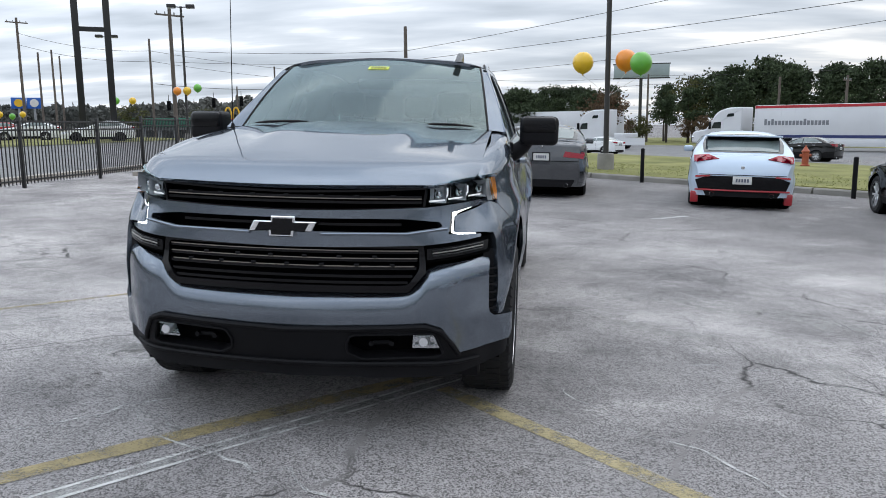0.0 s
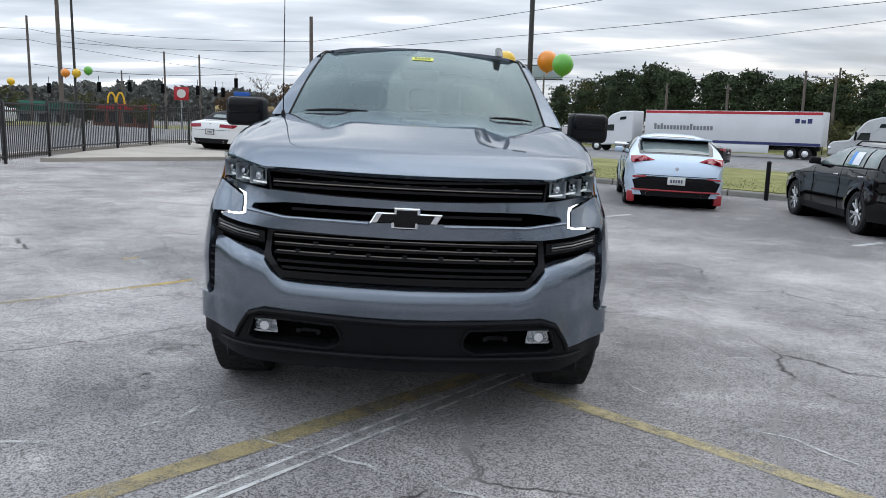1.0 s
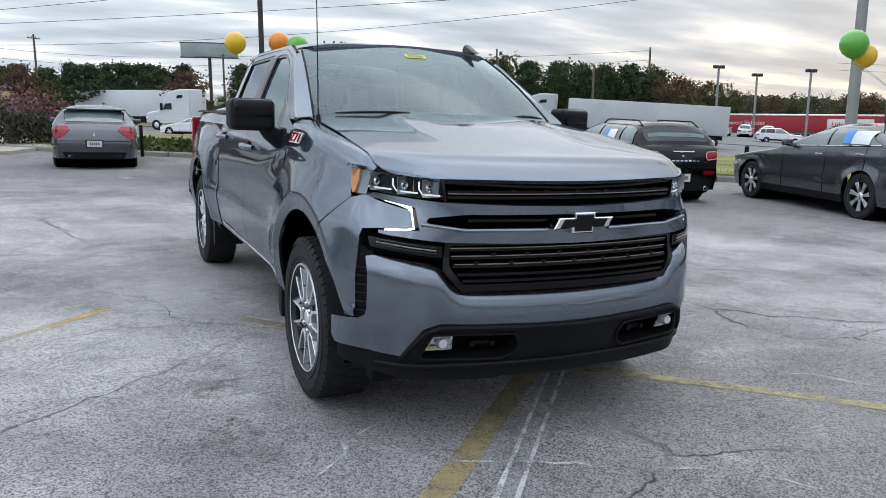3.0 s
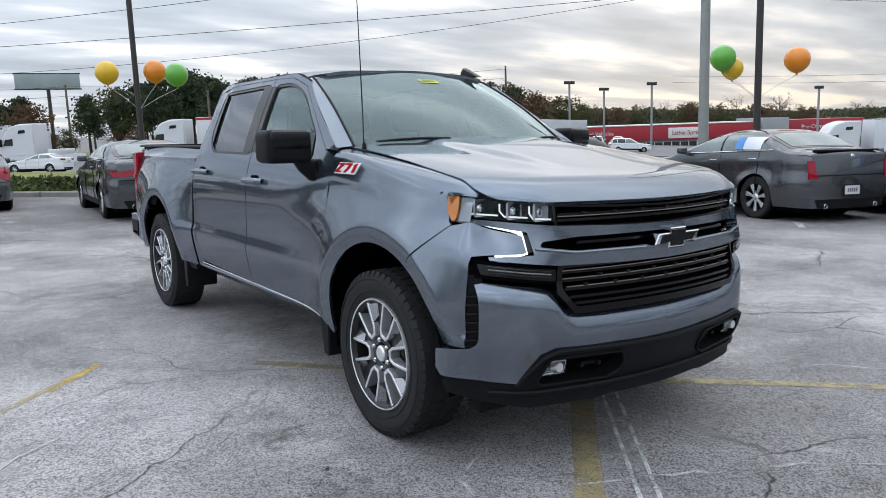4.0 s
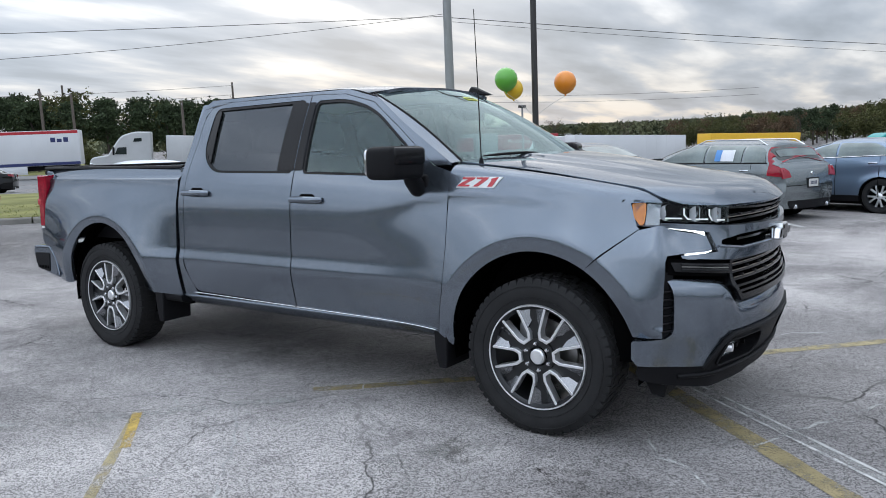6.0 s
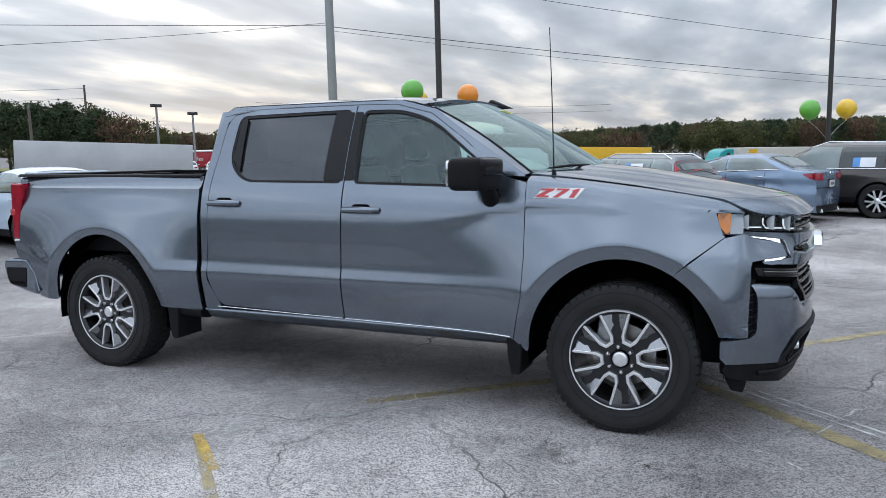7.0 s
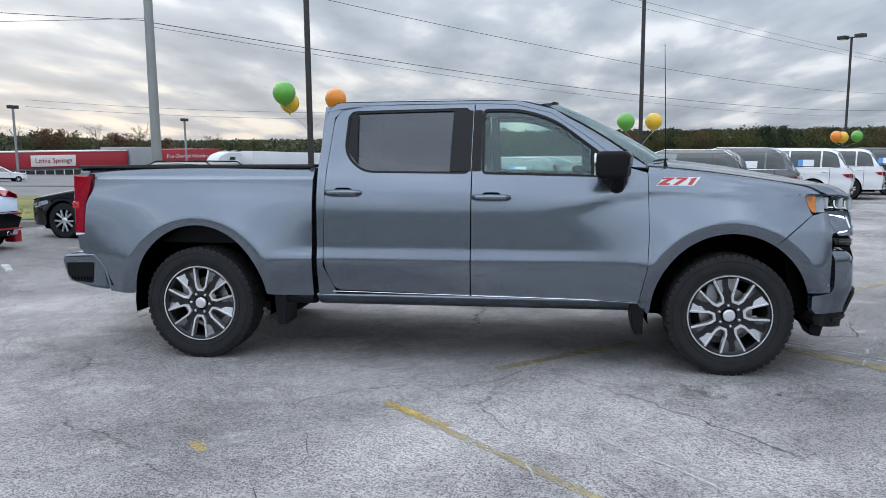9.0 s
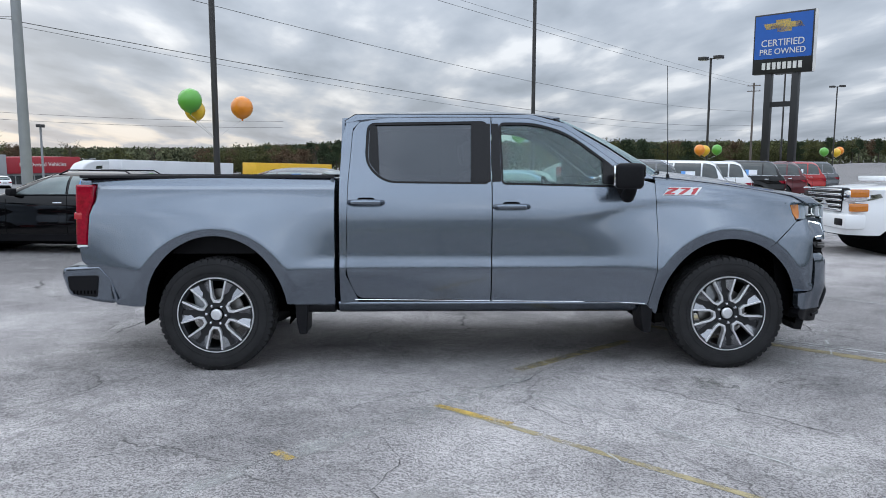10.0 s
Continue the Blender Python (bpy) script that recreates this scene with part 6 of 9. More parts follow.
    obj("body_shell", welded(join(strip(0, n_s, 0, LOW), strip(0, n_s, n_ring - 1 - LOW, n_ring - 1), cap(rings[0], -0.07), cap(rings[-1], 0.06))), color, c, smooth=42)
    obj("bonnet", strip(0, i_c, LOW, n_ring - 1 - LOW), color, c)
    obj("roof_panel", strip(i_c, i_d, LOW, n_ring - 1 - LOW), top_color or color, c, smooth=50)
    if i_d < n_s:
        obj("boot_lid", strip(i_d, n_s, LOW, n_ring - 1 - LOW), color, c)
    roof_y0, roof_y1 = pts[roofs[0]][0], pts[roofs[1]][0]

    def pane(nm, ya, yb, wide, lift, material, label):
        o = patch(fillet([(-wide, ya), (wide, ya), (wide, yb), (-wide, yb)], 0.06, 3), 0.13, on_top, (0, 0, 1), 0.0, lift=lift)
        return obj(nm, o, material, c, label)

    pane("windscreen", cowl_y + 0.04, roof_y0 - 0.02, 0.98, 0.006, M_CARGLASS, "dark windscreen")
    if not top_color:
        ra, rb = roof_y1 + 0.03, deck_y - 0.04
        back_glass = pane("rear_window", ra, rb, 0.99, 0.005, M_CARGLASS, "rear window in a black frame")
        o = patch(fillet([(-0.88, ra + 0.07), (0.88, ra + 0.07), (0.88, rb - 0.04), (-0.88, rb - 0.04)], 0.06, 3), 0.14, on_top, (0, 0, 1), 0.0, lift=0.010)
        obj("glass_centre", o, M_SIDEGLASS, back_glass)
    else:
        o = patch(fillet([(-0.62, roof_y1 + 0.20), (0.62, roof_y1 + 0.20), (0.62, deck_y - 0.12), (-0.62, deck_y - 0.12)], 0.06, 3), 0.14, on_top, (0, 0, 1), 0.0, lift=0.010)
        obj("rear_window", o, M_SIDEGLASS, c, "soft-top rear window")
    # sills, underside and arches
    sill = patch([(r * 1.15, base - 0.02), (wb - r * 1.15, base - 0.02), (wb - r * 1.12, base + 0.10), (r * 1.12, base + 0.10)], 0.2, flank, LEFT, 0.05, lift=0.004)
    obj("sill", sill, trim, c)
    obj("sill", mirror(sill), trim, c)
    # near-black box and drums put underbody and arch shade into the colour
    obj("underside", box(-hw * 0.86, y_front + 0.25, base - 0.08, hw * 0.86, y_rear - 0.22, base + 0.12, 0.05), M_VOID, c, "near-black underside box, shade painted in")
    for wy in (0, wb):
        obj("arch_shade_drum", tube([(-hw * 0.93, wy, r), (hw * 0.93, wy, r)], r * 1.125, 20), M_VOID, c)
    # side windows
    roof_f, roof_r = pts[roofs[0]], pts[roofs[1]]
    top_z = high - 0.085
    a_foot = cowl_y + 0.30
    c_foot = deck_y - (0.22 if style == "sedan" else 0.28 if style in ("hatch",) else 0.16)
    if style == "convertible":
        c_foot = deck_y - 0.55

    def top_at(y):
        return min(top_z, crest(y) - 0.105, belt(a_foot) + (y - a_foot) * (top_z - belt(a_foot)) / max(0.1, roof_f[0] + 0.12 - a_foot), belt(c_foot) + (c_foot - y) * (top_z - belt(c_foot)) / max(0.1, c_foot - roof_r[0] + (0.02 if style in ("suv", "wagon") else 0.10)))

    b_y = a_foot + (c_foot - a_foot) * 0.47
    cuts = [a_foot, b_y, a_foot + (c_foot - a_foot) * 0.80, c_foot] if style in ("suv", "wagon") else [a_foot, b_y, c_foot]
    if style == "convertible":
        cuts = [a_foot, c_foot]
    for a, b in zip(cuts, cuts[1:]):
        ys = [a + 0.025 + (b - a - 0.05) * i / 8 for i in range(9)]
        pl = [(y, belt(y) + 0.045) for y in ys] + [(y, max(belt(y) + 0.06, top_at(y))) for y in reversed(ys)]
        pn = patch(pl, 0.07, flank, LEFT, 0.0, lift=0.010)
        pale = style != "suv" or a == cuts[0]
        for side_m in (pn, mirror(pn)):
            obj("side_window", side_m, M_SIDEGLASS if pale else M_CARGLASS, c, "opaque side pane, see-through light painted pale" if pale else "dark glass")
    for i in sheet_in:
        a, b = cuts[i], cuts[i + 1]
        y0 = a + (b - a) * 0.28
        sh = patch([(y0, belt(y0) + 0.07), (y0 + (b - a) * 0.50, belt(y0) + 0.07), (y0 + (b - a) * 0.50, belt(y0) + 0.27), (y0, belt(y0) + 0.27)], 0.05, flank, LEFT, 0.0, lift=0.020)
        for side_m in (sh, mirror(sh)):
            obj("price_sheet", side_m, M_SHEET, c, "white price sheet in the window")
        sb = patch([(y0, belt(y0) + 0.07), (y0 + (b - a) * 0.16, belt(y0) + 0.07), (y0 + (b - a) * 0.16, belt(y0) + 0.27), (y0, belt(y0) + 0.27)], 0.05, flank, LEFT, 0.0, lift=0.024)
        for side_m in (sb, mirror(sb)):
            obj("sheet_print", side_m, M_SHEETB, c)
    trimline = [flank(a_foot + (c_foot - a_foot) * i / 10, belt(a_foot + (c_foot - a_foot) * i / 10) + 0.035) for i in range(11)]
    tl = tube([(p[0] - 0.006, p[1], p[2]) for p in trimline], 0.010, 6)
    for side_m in (tl, mirror(tl)):
        obj("window_trim", side_m, M_CHROME if style in ("sedan", "suv") else M_BLACK, c)
    for yy in (a_foot - 0.05, b_y, cuts[-1] - 0.30 if len(cuts) > 2 else cuts[-1]):
        seam = [flank(yy + (0.10 if z < 0.5 else 0) * 0, z) for z in [base + 0.08 + (belt(yy) - base) * i / 6 for i in range(7)]]
        sm = tube([(p[0] - 0.001, p[1], p[2]) for p in seam], 0.006, 5)
        for side_m in (sm, mirror(sm)):
            obj("door_gap", side_m, M_SEAM, c)
    for yy in ((b_y - 0.16, c_foot - 0.42) if len(cuts) > 2 else (c_foot - 0.25,)):
        p = flank(yy, belt(yy) - 0.10)
        hd = box(p[0] - 0.022, yy - 0.09, p[2] - 0.014, p[0] + 0.01, yy + 0.09, p[2] + 0.014, 0.010)
        for side_m in (hd, mirror(hd)):
            obj("door_handle", side_m, M_CHROME if color is not C_PALE else color, c)
    p = flank(a_foot + 0.12, belt(a_foot) + 0.09)
    mh = box(p[0] - 0.21, p[1] - 0.06, p[2] - 0.055, p[0] - 0.03, p[1] + 0.05, p[2] + 0.065, 0.03, 3)
    ma = box(p[0] - 0.05, p[1] - 0.03, p[2] - 0.06, p[0] + 0.06, p[1] + 0.03, p[2] - 0.02, 0.01)
    for side_m in (mh, mirror(mh)):
        obj("door_mirror", side_m, trim if color is C_BLACK else color, c)
    for side_m in (ma, mirror(ma)):
        obj("mirror_arm", side_m, M_BLACK, c)

    # the tail
    far_z, far_y = tz + [p[1] for p in reversed(fine[marks[5]:marks[last]])], ty + [p[0] for p in reversed(fine[marks[5]:marks[last]])]

    def rear(x, z):
        y = float(np.interp(z, far_z, far_y))
        w = max(0.3, cw(y, z))
        u = min(1.0, abs(x) / w)
        return (x, y + 0.06 * (1 - u * u), z)

    zl = pts[7][1] - 0.05
    zb = pts[8][1]
    BACK = (0, 1, 0)
    lam = tail or [(0.52, zl - 0.17), (0.95, zl - 0.15), (0.97, zl - 0.01), (0.50, zl - 0.03)]
    for s in (-1, 1):
        lp = patch([(s * hw * 0.93 * a, z) for a, z in lam], 0.06, rear, BACK, 0.02, lift=0.012)
        lp2 = patch([(y_rear - 0.26, max(q[1] for q in lam) - 0.02), (y_rear - 0.06, max(q[1] for q in lam) - 0.01), (y_rear - 0.05, max(q[1] for q in lam) - 0.13), (y_rear - 0.14, max(q[1] for q in lam) - 0.11)], 0.06, flank, LEFT, 0.02, lift=0.008)
        t = obj("tail_lamp", lp, lamp_col or M_RED, c, "red tail lamp")
        if wrap:
            obj("lamp_wrap", lp2 if s < 0 else mirror(lp2), lamp_col or M_RED, t)
    if plate:
        pz = plate_z or (zl + zb) / 2 - 0.07 if style in ("sedan", "suv", "wagon") else zb - 0.04
        obj("plate_frame", patch([(-0.180, pz - 0.092), (0.180, pz - 0.092), (0.180, pz + 0.092), (-0.180, pz + 0.092)], 0.1, lambda x, z: (x, rear(0, pz)[1] + 0.008, z), BACK, 0.012), M_BLACK, c, "black plate surround")
        pl = obj("number_plate", patch([(-0.155, pz - 0.07), (0.155, pz - 0.07), (0.155, pz + 0.07), (-0.155, pz + 0.07)], 0.1, lambda x, z: (x, rear(0, pz)[1] + 0.012, z), BACK, 0.012), M_PLATE, c, "pale number plate with dark bars")
        for x0, x1 in bar_rows(-0.10, 0.10, 5):
            obj("plate_bar", box(x0, rear(0, pz)[1] + 0.012, pz - 0.03, x1, rear(0, pz)[1] + 0.0155, pz + 0.03), M_PLATEINK, pl)
    low = fillet([(-hw * 0.66, base - 0.01), (hw * 0.66, base - 0.01), (hw * 0.74, base + 0.14), (-hw * 0.74, base + 0.14)], 0.03)
    obj("rear_valance", patch(low, 0.1, lambda x, z: (x, rear(x, max(z, pts[-1][1] + 0.02))[1], z), BACK, 0.05, lift=0.005), M_BLACK, c, "dark lower rear panel")
    obj("boot_gap", tube([Vector(rear(x * hw * 0.80, zb + 0.02)) + Vector((0, 0.004, 0)) for x in (-1, -0.6, -0.2, 0.2, 0.6, 1)], 0.006, 5), M_SEAM, c)
    obj("rear_badge", moved(lathe([(0.0, 0.010), (0.030, 0.008), (0.036, -0.01)], 14, "y"), Matrix.Translation(Vector(rear(0, zl - 0.03)) + Vector((0, 0.006, 0)))), M_CHROME, c)
    for s in (-1, 1):
        ex = rear(s * hw * 0.55, base + 0.12)
        obj("exhaust_tip", moved(lathe([(0.036, -0.10), (0.042, 0.02), (0.038, 0.025), (0.030, 0.0), (0.028, -0.10)], 16, "y"), Matrix.Translation((ex[0], ex[1] + 0.02, base + 0.03))), M_CHROME, c)
    # lamps and grille of the nose
    fl_z = pts[1][1] - 0.03
    for s in (-1, 1):
        hl = patch([(y_front + 0.10, fl_z - 0.08), (y_front + 0.50, fl_z + 0.02), (y_front + 0.46, fl_z + 0.08), (y_front + 0.08, fl_z + 0.02)], 0.08, flank, LEFT, 0.02, lift=0.008)
        obj("headlight", hl if s < 0 else mirror(hl), M_CHROME, c)
    if rails:
        spots = [roof_f[0] + 0.10 + (roof_r[0] - roof_f[0] - 0.15) * i / 8 for i in range(9)]
        rl = tube([(-cw(y, crest(y) - 0.055) + 0.02, y, crest(y) + (-0.05 if i in (0, 8) else 0.012)) for i, y in enumerate(spots)], 0.013, 8)
        for side_m in (rl, mirror(rl)):
            obj("roof_rail", side_m, M_CHROME if color is not C_BLACK else M_BLACK, c)
    if wing:
        wg = tapered(box(-hw * 0.74, roof_r[0] + 0.12, high - 0.10, hw * 0.74, roof_r[0] + 0.46, high - 0.065, 0.014), lambda p: (p.x, p.y - 0.10 * (p.x / hw) ** 2, p.z - 0.05 * (p.x / hw) ** 2))
        obj("roof_spoiler", wg, color, c)
    # wheels
    w0 = car_wheel(c, r, 0.225, alloy or M_ALLOY, spokes, twin)
    out_x = hw - 0.125
    w0.matrix_basis = pose(-out_x, 0, r)
    for sx, wy in ((-1, wb), (1, 0), (1, wb)):
        copy_thing(w0, pose(sx * out_x, wy, r, 0, 0, 0 if sx < 0 else 180))
    c["rear_line"] = pts[8][1]
    return c, rear, flank, y_rear


def parked(x, y, heading, wb, lift=0.0):
    """The pose of a car whose rear axle stands at x, y with its nose to the heading (degrees from +x)."""
    h = radians(heading)
    fx, fy = x + wb * math.cos(h), y + wb * math.sin(h)
    z0, z1 = ground_z(x, y), ground_z(fx, fy)
    right = (math.sin(h), -math.cos(h))
    zr, zl = ground_z(fx + right[0] * 0.8, fy + right[1] * 0.8), ground_z(fx - right[0] * 0.8, fy - right[1] * 0.8)
    ahead = Vector((math.cos(h), math.sin(h), (z1 - z0) / wb)).normalized()
    rt = Vector((right[0], right[1], (zr - zl) / 1.6)).normalized()
    up = rt.cross(ahead).normalized()
    rt = ahead.cross(up)
    m = Matrix((( -rt.x, -ahead.x, up.x, fx), (-rt.y, -ahead.y, up.y, fy), (-rt.z, -ahead.z, up.z, z1 + lift), (0, 0, 0, 1)))
    return m


# pale hatchback with black and red bumper
hatch, hrear, hflank, hend = car("hot_hatchback", "pale blue hatchback with black rear bumper and red trim", parked(4.88, 10.95, 79, 2.65), "hatch", C_PALE, 2.65, 0.86, 0.80, 1.83, 1.42, 0.335, spokes=5, wing=True, plate=False,
    tail=[(0.48, 0.90), (0.98, 0.84), (1.0, 0.95), (0.70, 0.97)])
M_REDTRIM = mk("red_bumper_trim", (0.34, 0.012, 0.02), 0.35, coat=0.5)
obj("rear_fascia", patch([(-0.74, 0.36), (0.74, 0.36), (0.80, 0.52), (0.58, 0.60), (-0.58, 0.60), (-0.80, 0.52)], 0.06, hrear, (0, 1, 0), 0.03, lift=0.016), M_GLOSSBLK, hatch, "gloss black rear bumper insert")
obj("red_line", tube([Vector(hrear(x, 0.345)) + Vector((0, 0.03, 0)) for x in (-0.8, -0.4, 0, 0.4, 0.8)], 0.016, 6), M_REDTRIM, hatch, "red trim line")
for s in (-1, 1):
    fp = hrear(s * 0.70, 0.30)
    obj("mud_guard", box(s * 0.80 - 0.07, fp[1] - 0.30, 0.10, s * 0.80 + 0.07, fp[1] - 0.06, 0.30, 0.02), M_REDTRIM, hatch, "red splash guard")
    obj("reflector", patch([(s * 0.55, 0.585), (s * 0.80, 0.565), (s * 0.80, 0.595), (s * 0.55, 0.61)], 0.05, hrear, (0, 1, 0), 0.01, lift=0.022), M_REDTRIM, hatch)
ry = hrear(0, 0.52)[1]
pl = obj("number_plate", box(-0.16, ry + 0.01, 0.46, 0.16, ry + 0.03, 0.60, 0.004), M_PLATE, hatch, "pale number plate with dark bars")
for x0, x1 in bar_rows(-0.11, 0.11, 5):
    obj("plate_bar", box(x0, ry + 0.028, 0.50, x1, ry + 0.034, 0.56), M_PLATEINK, pl)
obj("wing_line", patch([(-0.62, 1.22), (0.62, 1.22), (0.64, 1.30), (-0.64, 1.30)], 0.08, hrear, (0, 1, 0), 0.0, lift=0.02), M_GLOSSBLK, hatch, "black strip below the spoiler")

# black wagon-like small car with rounded lamps
club, crear, cflank, cend = car("small_estate_car", "black small estate car with red rear lamps", parked(7.66, 7.58, 84, 2.67), "wagon", C_BLACK, 2.67, 0.80, 0.78, 1.80, 1.44, 0.335, spokes=5, rails=True, sheet_in=(1,), wrap=False, plate_z=0.46,
    tail=[(0.58, 0.80), (0.62, 0.77), (0.85, 0.79), (0.90, 0.84), (0.89, 0.90), (0.84, 0.92), (0.62, 0.91), (0.58, 0.88)])
M_PINK = mk("pale_lamp_ring", (0.62, 0.30, 0.32), 0.2)
for s in (-1, 1):
    ring = [(0.58, 0.80), (0.62, 0.77), (0.85, 0.79), (0.90, 0.84), (0.89, 0.90), (0.84, 0.92), (0.62, 0.91), (0.58, 0.88), (0.58, 0.80)]
    obj("lamp_ring", tube([Vector(crear(s * 0.90 * 0.93 * a, z)) + Vector((0, 0.016, 0)) for a, z in ring], 0.010, 6), M_PINK, club, "pale ring round the rear lamp")
    obj("low_reflector", patch([(s * 0.44, 0.52), (s * 0.68, 0.52), (s * 0.68, 0.58), (s * 0.44, 0.58)], 0.05, crear, (0, 1, 0), 0.01, lift=0.014), M_RED, club)
obj("tail_bar", tube([Vector(crear(x, 0.915)) + Vector((0, 0.02, 0)) for x in (-0.22, 0, 0.22)], 0.014, 6), M_CHROME, club, "chrome bar on the tail doors")
for x0, x1 in bar_rows(-0.33, 0.33, 8):
    obj("letter_bar", patch([(x0, 0.745), (x1, 0.745), (x1, 0.77), (x0, 0.77)], 0.1, crear, (0, 1, 0), 0.0, lift=0.008), M_CHROME, club)
obj("tail_door_gap", tube([Vector(crear(0, z)) + Vector((0, 0.002, 0)) for z in (0.45, 0.6, 0.75, 0.9)], 0.006, 5), M_SEAM, club)

car("grey_saloon", "dark grey saloon car with wide red tail lamps", parked(1.20, 12.45, 87, 2.85), "sedan", C_GREY, 2.85, 0.95, 1.06, 1.85, 1.47, 0.335, tail=[(0.50, 0.83), (0.97, 0.80), (1.0, 0.89), (0.55, 0.94)])
car("grey_hatchback", "dark grey hatchback with angular tail lamps", parked(-1.72, 16.1, 88, 2.70), "hatch", C_GREY, 2.70, 0.88, 0.88, 1.80, 1.43, 0.33, wing=True, tail=[(0.60, 0.86), (0.80, 0.70), (0.98, 0.66), (1.0, 0.92), (0.66, 0.95)])
sal, srear, _, _ = car("luxury_saloon", "dark grey large saloon with upright red tail lamps", parked(9.95, 4.20, 75, 3.05), "sedan", C_GREY, 3.05, 0.88, 1.10, 1.90, 1.50, 0.36, sheet_in=(1,), spokes=7, wrap=False, plate_z=0.52, tail=[(0.80, 0.70), (0.99, 0.70), (0.99, 0.99), (0.84, 1.00)])
obj("boot_spoiler", box(-0.62, 3.05 + 0.88, 1.135, 0.62, 3.05 + 1.05, 1.165, 0.010), M_BLACK, sal, "black boot lip spoiler")
est, _, eflank, _ = car("grey_estate_car", "slate grey estate car with tall red tail lamps", parked(11.30, 1.40, 69, 2.78), "wagon", C_SLATE, 2.78, 0.92, 0.94, 1.87, 1.48, 0.34, rails=True, sheet_in=(1,), wrap=False, tail=[(0.72, 0.80), (0.99, 0.78), (1.0, 0.95), (0.86, 0.97), (0.76, 0.90)])
for sx in (-1, 1):
    tall = patch([(3.40, 0.84), (3.68, 0.80), (3.66, 0.93), (3.545, 1.02), (3.36, 1.32), (3.29, 1.33), (3.42, 1.05)], 0.05, eflank, LEFT, 0.0, lift=0.014)
    obj("tall_tail_lamp", tall if sx < 0 else mirror(tall), M_RED, est, "tall red lamp along the rear pillar")
car("blue_saloon", "steel blue saloon car", parked(13.35, -0.75, 70, 2.85), "sedan", C_BLUE, 2.85, 0.92, 1.0, 1.86, 1.46, 0.335)
car("brown_suv", "grey-brown sport utility vehicle with chrome window trim", parked(15.0, -3.0, 70, 2.92), "suv", C_BROWN, 2.92, 0.92, 0.98, 1.94, 1.68, 0.38, rails=True, sheet_in=(1,), tail=[(0.62, 0.98), (0.98, 0.95), (1.0, 1.08), (0.66, 1.08)])
car("grey_suv", "dark grey sport utility vehicle with bright alloys", parked(17.35, -4.75, 70, 2.79), "suv", C_GREY, 2.79, 0.90, 1.10, 1.92, 1.75, 0.39, rails=True, sheet_in=(1,), spokes=6)
car("white_suv", "white sport utility vehicle", parked(19.9, -7.1, 68, 2.79), "suv", C_WHITE, 2.79, 0.90, 1.08, 1.92, 1.78, 0.39, sheet_in=(1,), spokes=6)
car("white_suv", "white sport utility vehicle", parked(22.9, -9.2, 68, 2.79), "suv", C_WHITE, 2.79, 0.90, 1.08, 1.92, 1.78, 0.39, spokes=6)
car("black_suv", "black sport utility vehicle", parked(25.8, -11.8, 66, 2.9), "suv", C_BLACK, 2.9, 0.92, 1.10, 1.95, 1.82, 0.39, sheet_in=(1,))
car("maroon_suv", "maroon sport utility vehicle", parked(28.9, -14.3, 66, 2.8), "suv", C_MAROON, 2.8, 0.92, 1.05, 1.92, 1.78, 0.38)
car("red_suv", "red sport utility vehicle", parked(32.0, -16.8, 66, 2.8), "suv", C_RED, 2.8, 0.92, 1.05, 1.92, 1.80, 0.38, sheet_in=(1,))
car("dark_suv", "dark grey sport utility vehicle", parked(35.2, -19.2, 66, 2.8), "suv", C_GREY, 2.8, 0.92, 1.05, 1.92, 1.80, 0.38)
conv, vrear, _, _ = car("convertible", "white convertible sports car with black soft top", parked(-6.95, 23.0, 69, 2.81, 0.10), "convertible", C_WHITE, 2.81, 0.94, 1.03, 1.90, 1.35, 0.35, alloy=M_DKALLOY, top_color=M_BLACK, trim=C_WHITE, tail=[(0.42, 0.76), (0.92, 0.74), (0.95, 0.85), (0.42, 0.87)])


# ---- grass strip, kerb, road ----
N_AX, S_AX = Vector((0.616, 0.788)), Vector((0.788, -0.616))


def ns(n, s):
    """A place by its distance across and along the road."""
    p = N_AX * n + S_AX * s
    return p.x, p.y


def polar(ex, ey, az, d):
    return ex + d * math.cos(radians(az)), ey + d * math.sin(radians(az))


def on_ground(x, y, up=0.0):
    return Vector((x, y, ground_z(x, y) + up))


M_GRASS = mk("short_dry_grass", (0.140, 0.160, 0.050), 0.95, var=0.35, scale=0.5, fine=25.0, bump=0.6, bscale=60.0, col2=(0.22, 0.21, 0.085), spec=0.2)
M_KERB = mk("weathered_kerb_concrete", (0.23, 0.22, 0.20), 0.85, var=0.3, scale=2.0, bump=0.3)
M_CONC = mk("pale_concrete", (0.36, 0.33, 0.29), 0.85, var=0.18, scale=0.8, fine=90.0, bump=0.2)
M_ROAD = asphalt("road_asphalt", (0.15, 0.15, 0.155), (0.21, 0.21, 0.21), crack=False, stones=False)
M_LEAF = mk("shrub_leaves", (0.035, 0.060, 0.018), 0.8, var=0.5, scale=2.0, col2=(0.075, 0.095, 0.03), island=0.35, spec=0.25)

